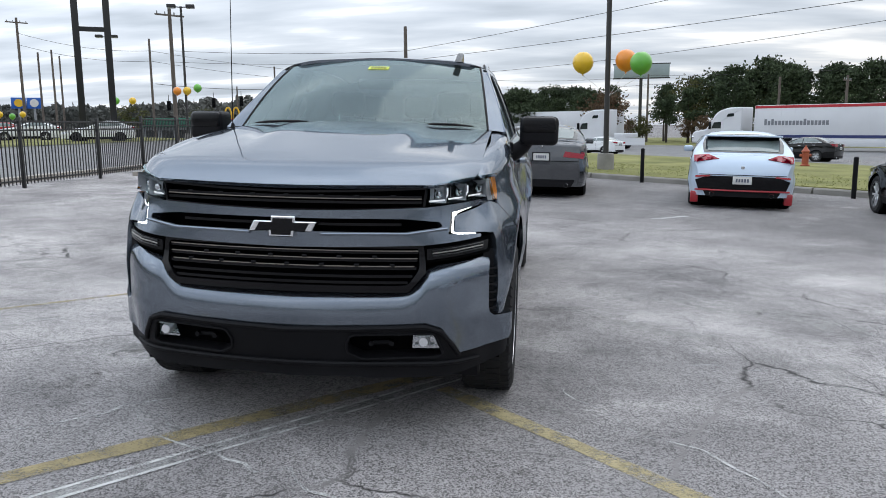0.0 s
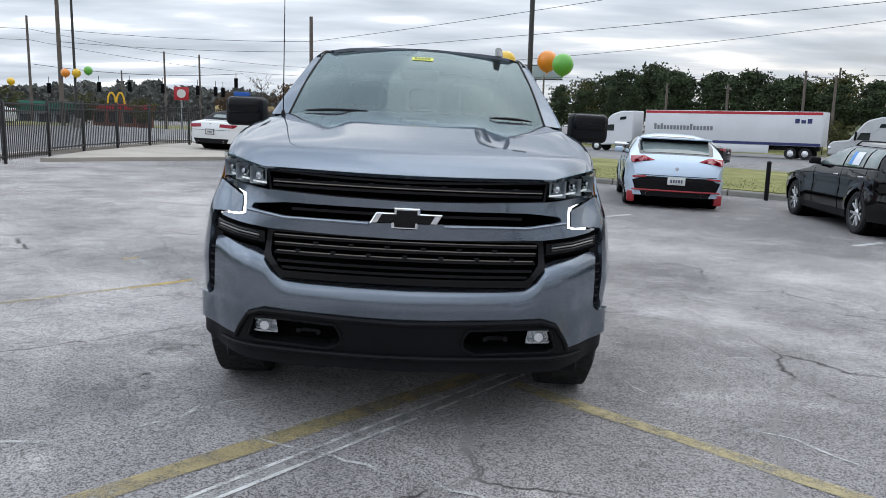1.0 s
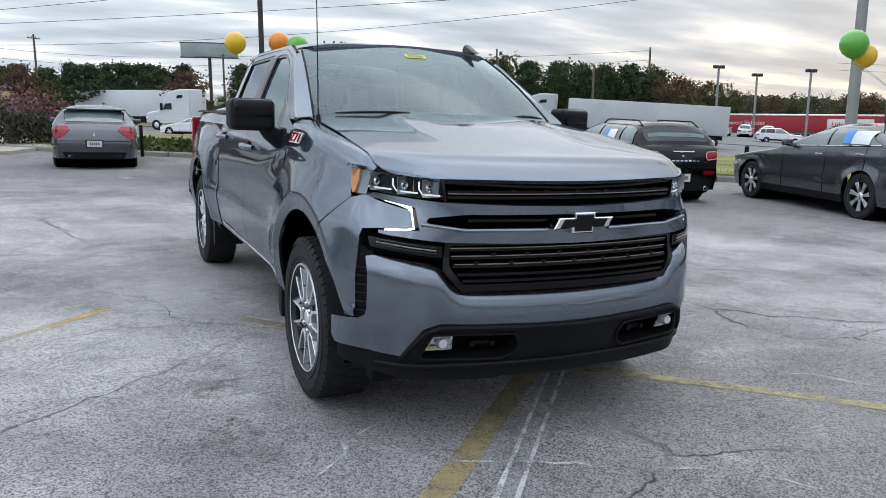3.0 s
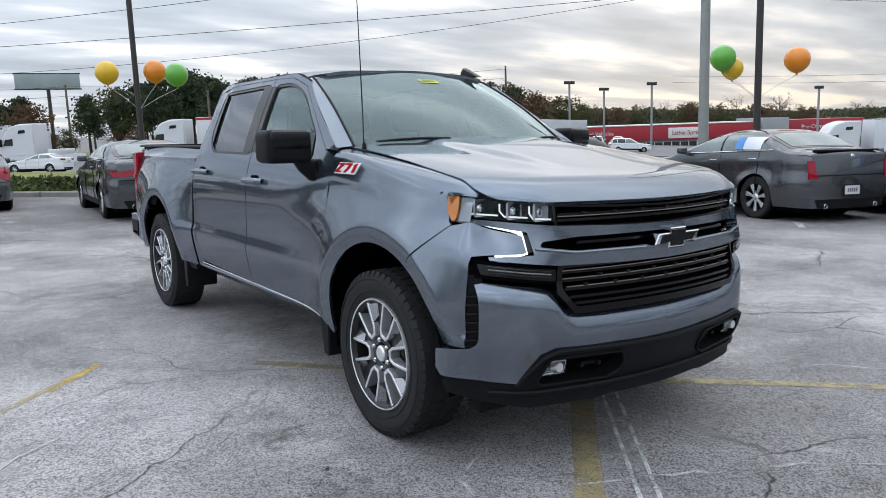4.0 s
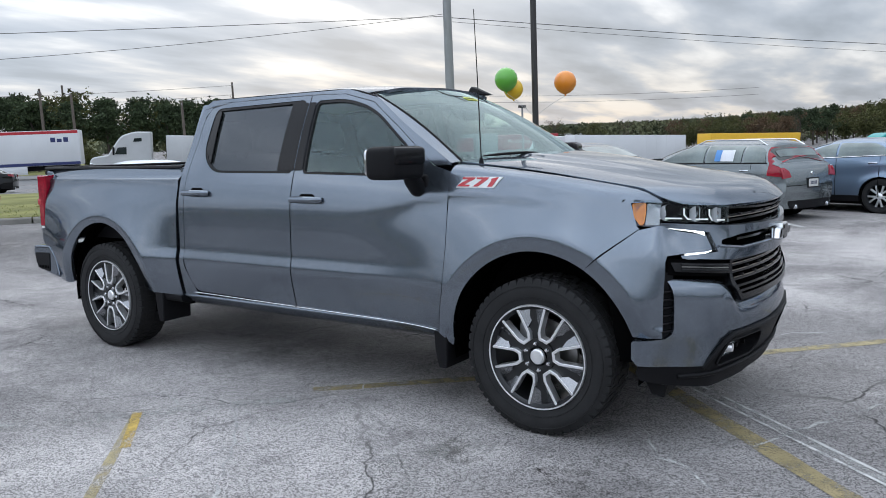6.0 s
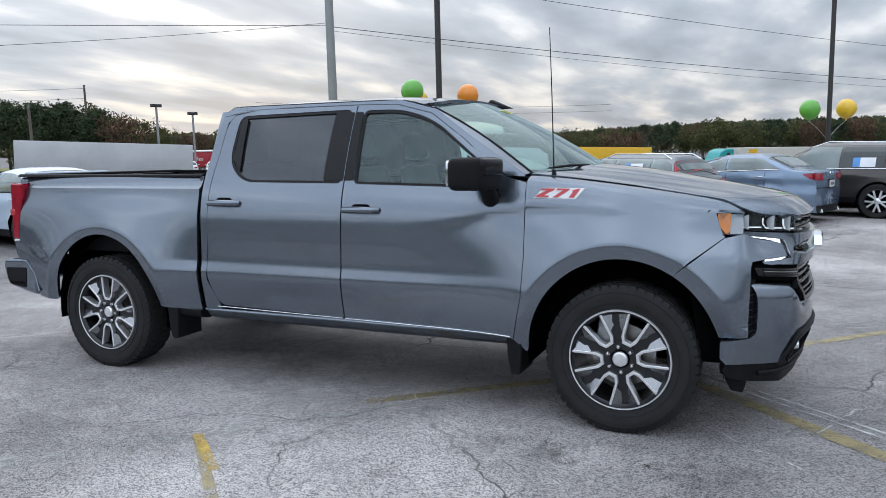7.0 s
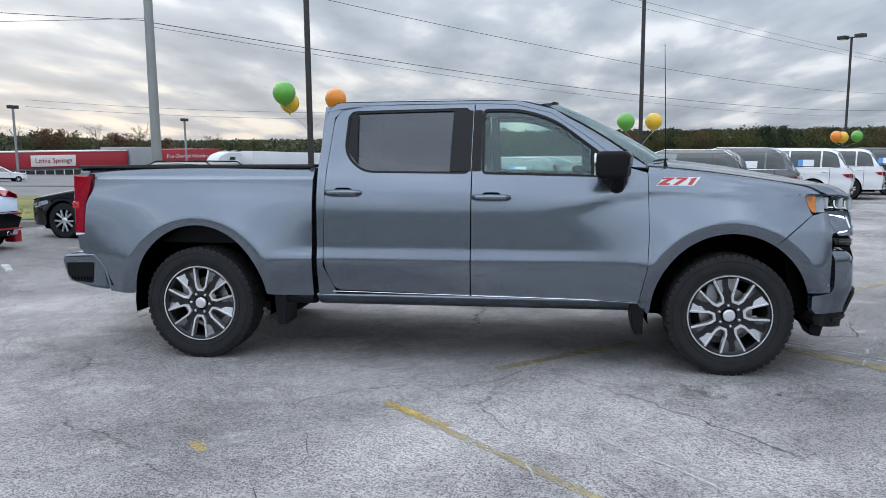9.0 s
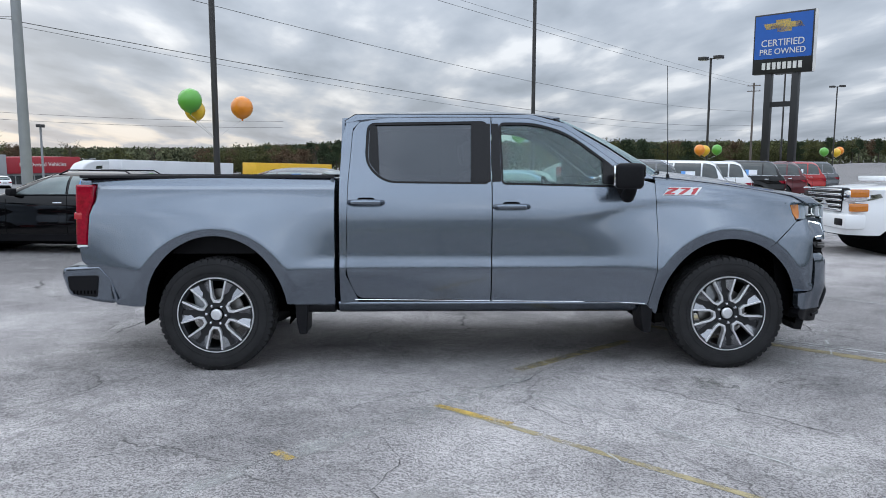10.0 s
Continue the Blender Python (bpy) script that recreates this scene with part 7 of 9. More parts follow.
KERB_N = 15.7
grass = sheet([ns(KERB_N + 0.14, -27), ns(KERB_N + 0.14, 60), ns(34, 60), ns(34, -27)], 2.0, 0.10)
tagged(obj("grass_strip", grass, M_GRASS), "short dry green grass strip behind a kerb", "grass", kind="structure")
for i in range(29):
    s0 = -27 + i * 3.0
    pts = [on_ground(*ns(KERB_N, s0 + 0.02)), on_ground(*ns(KERB_N, s0 + 2.98))]
    d = Vector((S_AX.x, S_AX.y, 0))
    n = Vector((N_AX.x, N_AX.y, 0))
    prof = [(-0.02, -0.05), (0.0, 0.11), (0.03, 0.14), (0.15, 0.14), (0.16, -0.05)]
    v, f = [], []
    for p in pts:
        v += [tuple(p + n * a + Vector((0, 0, b))) for a, b in prof]
    f = [(j, j + 1, j + 6, j + 5) for j in range(4)] + [(4, 3, 2, 1, 0), (5, 6, 7, 8, 9)]
    f = [tuple(reversed(q)) for q in f]
    tagged(obj("kerb_stone", (v, f), M_KERB, smooth=20), "weathered concrete kerb stone at the grass edge", "kerb", "kerb stones", "structure")
road = sheet([ns(34.3, -160), ns(34.3, 200), ns(80, 200), ns(80, -160)], 6.0, 0.03)
tagged(obj("road", road, M_ROAD), "pale grey asphalt highway beyond the grass", "road", kind="structure")
verge = sheet([ns(80.3, -160), ns(80.3, 4), ns(126, 4), ns(126, -160)], 8.0, 0.05)
tagged(obj("verge", verge, M_GRASS), "grassy verge beyond the highway", "verge", kind="structure")
forecourt = sheet([ns(80.3, 4.2), ns(80.3, 200), ns(126, 200), ns(126, 4.2)], 8.0, 0.05)
tagged(obj("forecourt", forecourt, M_ROAD), "grey asphalt forecourt before the red building", "pavement", kind="structure")
for s0 in range(-90, 120, 9):
    for n0 in (56.0,):
        a, b = ns(n0, s0), ns(n0, s0 + 3.0)
        stripe("lane_mark", a, b, 0.16, M_FILL, "white lane mark on the highway", 0.05)
# concrete pad beside the lot
pad = sheet([(-9.15, 14.3), (-8.3, 15.5), (-3.84, 20.6), (-3.0, 23.5), (-4.5, 33), (-9.3, 33), (-9.75, 24), (-9.7, 18)], 0.8, 0.10, 0.14)
tagged(obj("concrete_pad", pad, M_CONC), "pale raised concrete pad with a rounded kerb", "pavement", kind="structure")
side_road = sheet([(-10.6, -30), (-10.6, 60), (-26, 60), (-26, -30)], 3.0, 0.02)
tagged(obj("side_road", side_road, M_ROAD), "grey side road behind the fence", "road", kind="structure")
edge_strip = sheet([(-10.35, -30), (-10.35, 40), (-10.6, 40), (-10.6, -30)], 2.0, 0.12, 0.14)
tagged(obj("side_kerb", edge_strip, M_CONC), "pale kerb beyond the fence", "kerb", kind="structure")
lawn = sheet([(-26.3, -30), (-26.3, 70), (-60, 70), (-60, -30)], 5.0, 0.05)
tagged(obj("far_lawn", lawn, M_GRASS), "grass beyond the side road", "grass", kind="structure")


def leaf_cloud(count, place, size, seed, blades=3):
    """Many small leaf blades in clumps; place gives the middle of each clump."""
    rnd = random.Random(seed)
    v, f = [], []
    for _ in range(count):
        c = Vector(place(rnd))
        for _ in range(blades):
            a = Vector((rnd.gauss(0, 1), rnd.gauss(0, 1), rnd.gauss(0, 0.7))).normalized()
            b = a.orthogonal().normalized()
            b = (Matrix.Rotation(rnd.uniform(0, 6.3), 3, a) @ b)
            t = b.cross(a)
            s = size * rnd.uniform(0.6, 1.4)
            o = c + Vector((rnd.gauss(0, size * 0.5), rnd.gauss(0, size * 0.5), rnd.gauss(0, size * 0.4)))
            k = len(v)
            v += [tuple(o + b * s), tuple(o + t * s * 0.55 + b * 0.2 * s), tuple(o - b * s * 0.8), tuple(o - t * s * 0.5)]
            f.append((k, k + 1, k + 2, k + 3))
    return v, f


# low shrubs on the strip behind the hatchback and the saloon
def shrub_at(rnd):
    n, s = rnd.uniform(16.2, 18.6), rnd.uniform(-15.5, -11.3)
    x, y = ns(n, s)
    h = 0.42 * (1 - ((n - 17.4) / 1.5) ** 2) * (0.8 + 0.4 * noise.noise(Vector((s * 0.8, n, 0))))
    return x, y, ground_z(x, y) + 0.10 + rnd.uniform(0.1, 1) * max(0.05, h)


tagged(obj("shrubs", leaf_cloud(1100, shrub_at, 0.085, 5), M_LEAF, smooth=0), "low spreading green shrubs in the bed", "shrub", kind="stuff")


def hedge_at(rnd):
    a = rnd.uniform(0, 1)
    x, y = -4.55 + 1.9 * a + rnd.uniform(-0.45, 0.45), 24.6 + 1.4 * a + rnd.uniform(-0.45, 0.45)
    return x, y, ground_z(x, y) + 0.05 + rnd.random() ** 0.7 * (1.05 + 0.15 * noise.noise(Vector((x * 2, y * 2, 0))))


tagged(obj("hedge", leaf_cloud(2200, hedge_at, 0.055, 8), mk("grey_brown_hedge_leaves", (0.075, 0.068, 0.055), 0.85, var=0.4, scale=3.0, island=0.4, spec=0.2), smooth=0), "clipped grey-brown hedge beside the concrete pad", "hedge", kind="stuff")


def blossom_at(rnd):
    x, y = -3.6 + rnd.gauss(0, 0.7), 26.6 + rnd.gauss(0, 0.6)
    return x, y, ground_z(x, y) + 1.0 + abs(rnd.gauss(0, 0.42))


tagged(obj("flowering_shrub", leaf_cloud(700, blossom_at, 0.06, 9), mk("dusky_pink_blossom", (0.19, 0.10, 0.105), 0.8, var=0.4, scale=3.0, island=0.5, spec=0.2), smooth=0), "dusky pink flowering shrub behind the hedge", "shrub", kind="stuff")


def tuft(rnd):
    n, s = rnd.uniform(15.95, 22.0), rnd.uniform(-26, 22)
    x, y = ns(n, s)
    return x, y, ground_z(x, y) + 0.12


tagged(obj("grass_tufts", leaf_cloud(9000, tuft, 0.020, 6, 2), mk("grass_blades", (0.25, 0.26, 0.10), 0.9, var=0.3, island=0.3, spec=0.2), smooth=0), "blades of short dry grass", "grass", kind="stuff")

# ---- bollard posts along the kerb ----
def bollard():
    b = tagged(empty("bollard"), "slim black metal post at the kerb", "post", "posts along the kerb")
    obj("post", tube([(0, 0, -0.05), (0, 0, 0.86)], 0.050, 12), M_BLACK, b)
    obj("cap", lathe([(0.0, 0.90), (0.035, 0.895), (0.055, 0.87), (0.055, 0.85)], 12, "z"), M_BLACK, b)
    return b


first_post = None
for n, s in ((15.4, -7.2), (15.3, -2.0), (15.35, 3.6), (15.3, 9.0), (15.3, 14.6), (15.35, -12.6), (15.35, -17.8), (15.3, 20.2)):
    m = Matrix.Translation(on_ground(*ns(n, s)))
    if first_post is None:
        first_post = bollard()
        first_post.matrix_basis = m
    else:
        copy_thing(first_post, m)

# hydrant on the grass
M_HYD = mk("faded_red_hydrant", (0.34, 0.075, 0.035), 0.5, var=0.25, scale=8)
hyd = tagged(empty("fire_hydrant", Matrix.Translation(on_ground(*ns(27.5, -7.5), 0.1))), "faded red fire hydrant on the grass", "hydrant")
obj("barrel", lathe([(0.0, 0.0), (0.17, 0.0), (0.17, 0.05), (0.12, 0.06), (0.12, 0.50), (0.15, 0.52), (0.15, 0.56), (0.11, 0.60), (0.05, 0.70), (0.0, 0.71)], 18, "z"), M_HYD, hyd)
obj("outlet", tube([(-0.20, 0, 0.40), (0.20, 0, 0.40)], 0.055, 12), M_HYD, hyd)
obj("nut", tube([(0, 0, 0.70), (0, 0, 0.76)], 0.03, 6), M_HYD, hyd)

# ---- iron fence ----
M_IRON = mk("black_iron_paint", (0.010, 0.010, 0.011), 0.45, var=0.2)
fence_line = [(-9.35, -14.0), (-9.35, 4.6), (-9.35, 7.5), (-9.35, 10.4), (-9.42, 13.3), (-9.75, 16.0), (-10.02, 18.6), (-10.0, 21.0), (-9.75, 23.2), (-9.0, 25.2), (-7.9, 27.4), (-6.5, 29.6)]
full = [fence_line[0]]
for a, b in zip(fence_line, fence_line[1:]):
    k = max(1, round(math.dist(a, b) / 2.75))
    full += [(a[0] + (b[0] - a[0]) * i / k, a[1] + (b[1] - a[1]) * i / k) for i in range(1, k + 1)]
FENCE_H = 1.36
proto = {}


def shared(name, piece, material, parent, m):
    """A repeat that shares one mesh with its like."""
    if name not in proto:
        ob = obj(name, piece, material, parent, smooth=25)
        proto[name] = ob.data
    else:
        ob = new(name, proto[name])
        ob.parent = parent
    ob.matrix_basis = m
    return ob


for a, b in zip(full, full[1:]):
    pa, pb = on_ground(*a, 0.0), on_ground(*b, 0.0)
    lift = 0.10 if a[1] > 14 else 0.02
    fn = tagged(empty("fence_panel", Matrix.Translation(pa + Vector((0, 0, lift)))), "black iron fence panel with upright pickets", "fence", "iron fence panels")
    d = pb - pa
    L = d.length
    ang = math.atan2(d.y, d.x)
    base = Matrix.Rotation(ang, 4, "Z")
    shared("post", box(-0.032, -0.032, -0.15, 0.032, 0.032, FENCE_H + 0.06, 0.006), M_IRON, fn, base)
    for z in (0.14, FENCE_H - 0.20, FENCE_H - 0.03):
        obj("rail", moved(box(0, -0.016, z - 0.018, L, 0.016, z + 0.018, 0.004), base), M_IRON, fn)
    k = max(2, int(L / 0.112))
    for i in range(1, k):
        p = d * i / k
        shared("picket", box(-0.009, -0.009, 0.06, 0.009, 0.009, FENCE_H, 0.0), M_IRON, fn, Matrix.Translation(p) @ base)

# ---- lamp posts with balloons ----
M_POLE = mk("dark_brown_pole_paint", (0.030, 0.028, 0.027), 0.5, var=0.2)
M_GREYPOLE = mk("galvanised_pole", (0.27, 0.28, 0.29), 0.55, 0.3, var=0.15, scale=1.5)
M_WOOD = mk("weathered_pole_wood", (0.12, 0.10, 0.085), 0.85, var=0.3, scale=2.0, bump=0.3)
M_BAL = {"green": mk("green_balloon_vinyl", (0.115, 0.40, 0.045), 0.28, var=0.06, coat=0.4), "orange": mk("orange_balloon_vinyl", (0.78, 0.25, 0.015), 0.28, var=0.06, coat=0.4), "yellow": mk("yellow_balloon_vinyl", (0.76, 0.47, 0.02), 0.28, var=0.06, coat=0.4)}
M_STRING = mk("white_balloon_string", (0.55, 0.55, 0.55), 0.6)


def lamp_post(x, y, top, heads=2, r=0.085, turn=0.0, head_len=0.55):
    p = on_ground(x, y)
    lp = tagged(empty("lamp_post", Matrix.Translation(p)), "tall dark lamp post with box lamp heads", "lamp post", "lamp posts of the lot")
    h = top - p.z
    obj("base", lathe([(0.0, 0.0), (0.26, 0.0), (0.26, 0.55), (0.24, 0.60), (0.0, 0.60)], 18, "z"), M_KERB, lp, "round concrete footing")
    obj("pole", tube([(0, 0, 0.55), (0, 0, h)], [r, r * 0.85], 14), M_POLE, lp)
    for i in range(heads):
        a = radians(turn) + math.pi * i
        m = Matrix.Rotation(a, 4, "Z")
        arm = obj("arm", moved(tube([(0, 0, h - 0.06), (0.45, 0, h - 0.02)], 0.035, 8), m), M_POLE, lp)
        hd = obj("lamp_head", moved(box(0.32, -0.24, h - 0.10, 0.32 + head_len, 0.24, h + 0.12, 0.03), m), M_POLE, lp)
        obj("lamp_glass", moved(box(0.38, -0.18, h - 0.125, 0.26 + head_len, 0.18, h - 0.10, 0.01), m), M_WHITE, hd)
    return lp


def balloon(x, y, z, r, colour, tie):
    b = tagged(empty("balloon", Matrix.Translation((x, y, z))), f"round glossy {colour} balloon on a string", "balloon", "balloons on the lamp posts")
    obj("skin", lathe([(0.0, r * 1.0), (r * 0.38, r * 0.925), (r * 0.71, r * 0.71), (r * 0.92, r * 0.38), (r, 0.0), (r * 0.93, -r * 0.36), (r * 0.73, -r * 0.70), (r * 0.42, -r * 0.95), (r * 0.10, -r * 1.08), (r * 0.05, -r * 1.14)], 28, "z"), M_BAL[colour], b)
    obj("knot", lathe([(r * 0.05, -r * 1.12), (r * 0.11, -r * 1.22), (0.0, -r * 1.20)], 10, "z"), M_BAL[colour], b)
    d = Vector(tie) - Vector((x, y, z))
    obj("string", tube([(0, 0, -r * 1.2), tuple(d * 0.5 + Vector((0, 0, -r * 0.5))), tuple(d)], 0.006, 5), M_STRING, b)


lamp_post(3.21, 20.75, 9.2)
balloon(4.09, 19.75, 3.22, 0.33, "green", (3.25, 20.7, 2.3))
balloon(3.75, 20.7, 3.38, 0.33, "orange", (3.25, 20.7, 2.3))
balloon(2.45, 20.9, 3.35, 0.33, "yellow", (3.2, 20.75, 2.3))
lamp_post(14.22, 7.76, 9.0)
balloon(13.41, 8.17, 2.86, 0.30, "green", (14.2, 7.76, 1.9))
balloon(14.96, 7.23, 2.77, 0.30, "orange", (14.25, 7.76, 1.9))
balloon(13.75, 8.15, 2.62, 0.26, "yellow", (14.2, 7.8, 1.9))
lamp_post(25.25, -2.18, 8.9, turn=20)
balloon(24.6, -1.55, 2.28, 0.34, "green", (25.2, -2.1, 1.3))
balloon(25.9, -2.75, 2.30, 0.34, "yellow", (25.3, -2.2, 1.3))
lamp_post(46.5, -17.2, 7.85, turn=35)
balloon(45.4, -16.3, 1.66, 0.36, "orange", (46.4, -17.1, 1.0))
balloon(46.1, -16.9, 1.62, 0.36, "yellow", (46.4, -17.1, 1.0))
balloon(47.3, -18.2, 1.68, 0.36, "green", (46.6, -17.3, 1.0))
lamp_post(64.0, -30.5, 8.6, turn=35)
lamp_post(83.0, -45.5, 9.0, turn=35)
balloon(82.0, -43.9, 1.5, 0.5, "green", (83, -45.5, 0.6))
balloon(83.6, -46.2, 1.4, 0.5, "yellow", (83, -45.5, 0.6))
balloon(84.4, -47.0, 1.6, 0.5, "orange", (83, -45.5, 0.6))
lamp_post(-22.35, 45.5, 9.3, turn=20)
balloon(-22.75, 45.1, 3.85, 0.27, "orange", (-22.35, 45.5, 2.6))
balloon(-22.2, 45.4, 3.87, 0.27, "yellow", (-22.35, 45.5, 2.6))
balloon(-21.55, 45.6, 4.05, 0.27, "green", (-22.35, 45.5, 2.6))
lamp_post(-34.7, 57.6, 9.0, turn=20)
balloon(-33.3, 58.5, 3.75, 0.30, "yellow", (-34.7, 57.6, 2.4))
balloon(-34.4, 57.8, 3.75, 0.30, "green", (-34.7, 57.6, 2.4))
lamp_post(-52.0, 66.0, 8.4, turn=20)
for bx_, bz_, hue in ((-53.6, 2.3, "yellow"), (-52.9, 2.1, "orange"), (-51.5, 2.9, "yellow"), (-50.6, 2.7, "green"), (-49.8, 2.9, "yellow")):
    balloon(bx_, 66.0 + (bx_ + 52) * 0.6, bz_, 0.30, hue, (-52.0, 66.0, 1.6))
lamp_post(-61.0, 74.0, 7.4, turn=20)

# ---- utility poles and wires ----
M_WIRE = mk("black_cable", (0.02, 0.02, 0.02), 0.6)


def utility_pole(x, y, top, r=0.15, material=None, arms=1, label="weathered wooden utility pole"):
    p = on_ground(x, y)
    up = tagged(empty("utility_pole", Matrix.Translation(p)), label, "utility pole", "utility poles")
    h = top - p.z
    obj("pole", tube([(0, 0, -0.2), (0, 0, h)], [r, r * 0.72], 12), material or M_WOOD, up)
    for i in range(arms):
        z = h - 0.5 - 0.9 * i
        arm = obj("crossarm", moved(box(-1.1, -0.06, z - 0.06, 1.1, 0.06, z + 0.06, 0.01), Matrix.Rotation(radians(52), 4, "Z")), M_WOOD, up)
        for q in (-0.95, -0.35, 0.35, 0.95):
            obj("insulator", moved(lathe([(0.0, 0.2), (0.04, 0.18), (0.05, 0.06), (0.02, 0.0)], 8, "z"), Matrix.Rotation(radians(52), 4, "Z") @ Matrix.Translation((q, 0, z + 0.05))), M_GREYPOLE, arm)
    return up


def wire(a, b, sag, r=0.014):
    a, b = Vector(a), Vector(b)
    pts = [a + (b - a) * i / 16 - Vector((0, 0, sag * 4 * (i / 16) * (1 - i / 16))) for i in range(17)]
    tagged(obj("overhead_wire", tube(pts, r, 5, False), M_WIRE), "thin black overhead cable between poles", "cable", "overhead cables")


utility_pole(29.97, 20.81, 14.7, 0.26, M_GREYPOLE, 0, "tall grey concrete utility pole")
utility_pole(-8.3, 50.5, 8.3, 0.16, None, 0)
utility_pole(126.0, -54.0, 13.1, 0.20, None, 2)
utility_pole(-25.6, 50.5, 10.0, 0.17, None, 1)
for az, d, top in ((124.6, 95, 13.2), (123.7, 120, 11.8), (122.9, 120, 12.2), (122.5, 130, 12.2), (116.7, 100, 12.0), (108.5, 120, 10.4), (106.2, 120, 10.2), (97.0, 115, 9.2), (93.3, 115, 10.2), (62.1, 112, 9.4), (51.3, 105, 9.0), (81.6, 112, 8.2), (66.8, 112, 5.8), (111.3, 150, 9.0)):
    utility_pole(*polar(-0.5, -4.0, az, d), top, 0.17, None, 1 if d % 2 else 0)
for s, top, k in ((-31.3, 6.4, 0), (-24.4, 6.2, 1), (-16.6, 7.5, 1), (-13.7, 6.9, 0), (-3.0, 5.9, 1)):
    utility_pole(*ns(84, s), top, 0.17, None, k)
G1 = (29.97, 20.81, 7.40)
wire((29.97, 20.81, 7.47), (-8.3, 50.5, 5.96), 0.23)
wire((29.97, 20.81, 7.60), (-8.3, 50.5, 4.84), 0.93, 0.011)
wire((29.97, 20.81, 10.18), (-8.3, 50.5, 6.64), 0.38)
wire(G1, (126, -54, 5.93), 1.56, 0.018)
wire((29.97, 20.81, 7.2), (126, -54, 5.2), 1.75, 0.010)
wire((29.97, 20.81, 10.41), (126, -54, 8.31), 1.71, 0.016)
wire((29.97, 20.81, 14.14), (126, -54, 12.45), 0.7, 0.016)
wire((29.97, 20.81, 14.5), (126, -54, 12.9), 0.5, 0.014)
wire((-8.3, 50.5, 6.64), (-25.6, 50.5, 7.0), 0.2)
wire((-8.3, 50.5, 5.96), (-25.6, 50.5, 6.2), 0.2)
for z in (8.6, 7.4):
    wire((*polar(-0.5, -4, 51.3, 105), z), (*polar(-0.5, -4, 81.6, 112), z - 0.6), 0.7, 0.02)
    wire((*polar(-0.5, -4, 81.6, 112), z - 0.6), (*polar(-0.5, -4, 97.0, 115), z), 0.7, 0.02)
    wire((*polar(-0.5, -4, 97.0, 115), z), (*polar(-0.5, -4, 116.7, 100), z + 2), 0.8, 0.02)
    wire((*polar(-0.5, -4, 116.7, 100), z + 2), (*polar(-0.5, -4, 124.6, 95), z + 3), 0.6, 0.02)
    wire((120, 94, z + 0.6), (146, 30, z - 1.5), 0.8, 0.025)

# ---- lorries on the highway ----
M_TRAILER = mk("white_trailer_panel", (0.62, 0.63, 0.65), 0.4, var=0.06, scale=0.5)
M_DIRTYTR = mk("grey_trailer_panel", (0.46, 0.47, 0.48), 0.5, var=0.12, scale=0.6)
M_TRED, M_TBLUE = mk("red_trailer_band", (0.42, 0.02, 0.03), 0.4), mk("navy_trailer_print", (0.02, 0.03, 0.12), 0.4)
M_TYEL = mk("yellow_box_body", (0.72, 0.42, 0.02), 0.45, var=0.08)
M_TGREY = mk("grey_trailer_print", (0.18, 0.19, 0.21), 0.5)
M_TEAL = mk("teal_cab_paint", (0.02, 0.30, 0.30), 0.35)


def lorry_wheel(parent, x, y):
    for sx in (-1, 1):
        w = obj("wheel", moved(lathe([(0.0, -0.13), (0.20, -0.13), (0.28, -0.10), (0.30, -0.14), (0.50, -0.14), (0.50, 0.14), (0.0, 0.14)], 20, "x"), Matrix.Translation((sx * x, y, 0.50)) @ (Matrix() if sx < 0 else Matrix.Rotation(math.pi, 4, "Z"))), M_RUBBER, parent)
        obj("hub", moved(lathe([(0.0, -0.145), (0.16, -0.14), (0.27, -0.11)], 16, "x"), Matrix.Translation((sx * x, y, 0.50)) @ (Matrix() if sx < 0 else Matrix.Rotation(math.pi, 4, "Z"))), M_ALLOY, w)


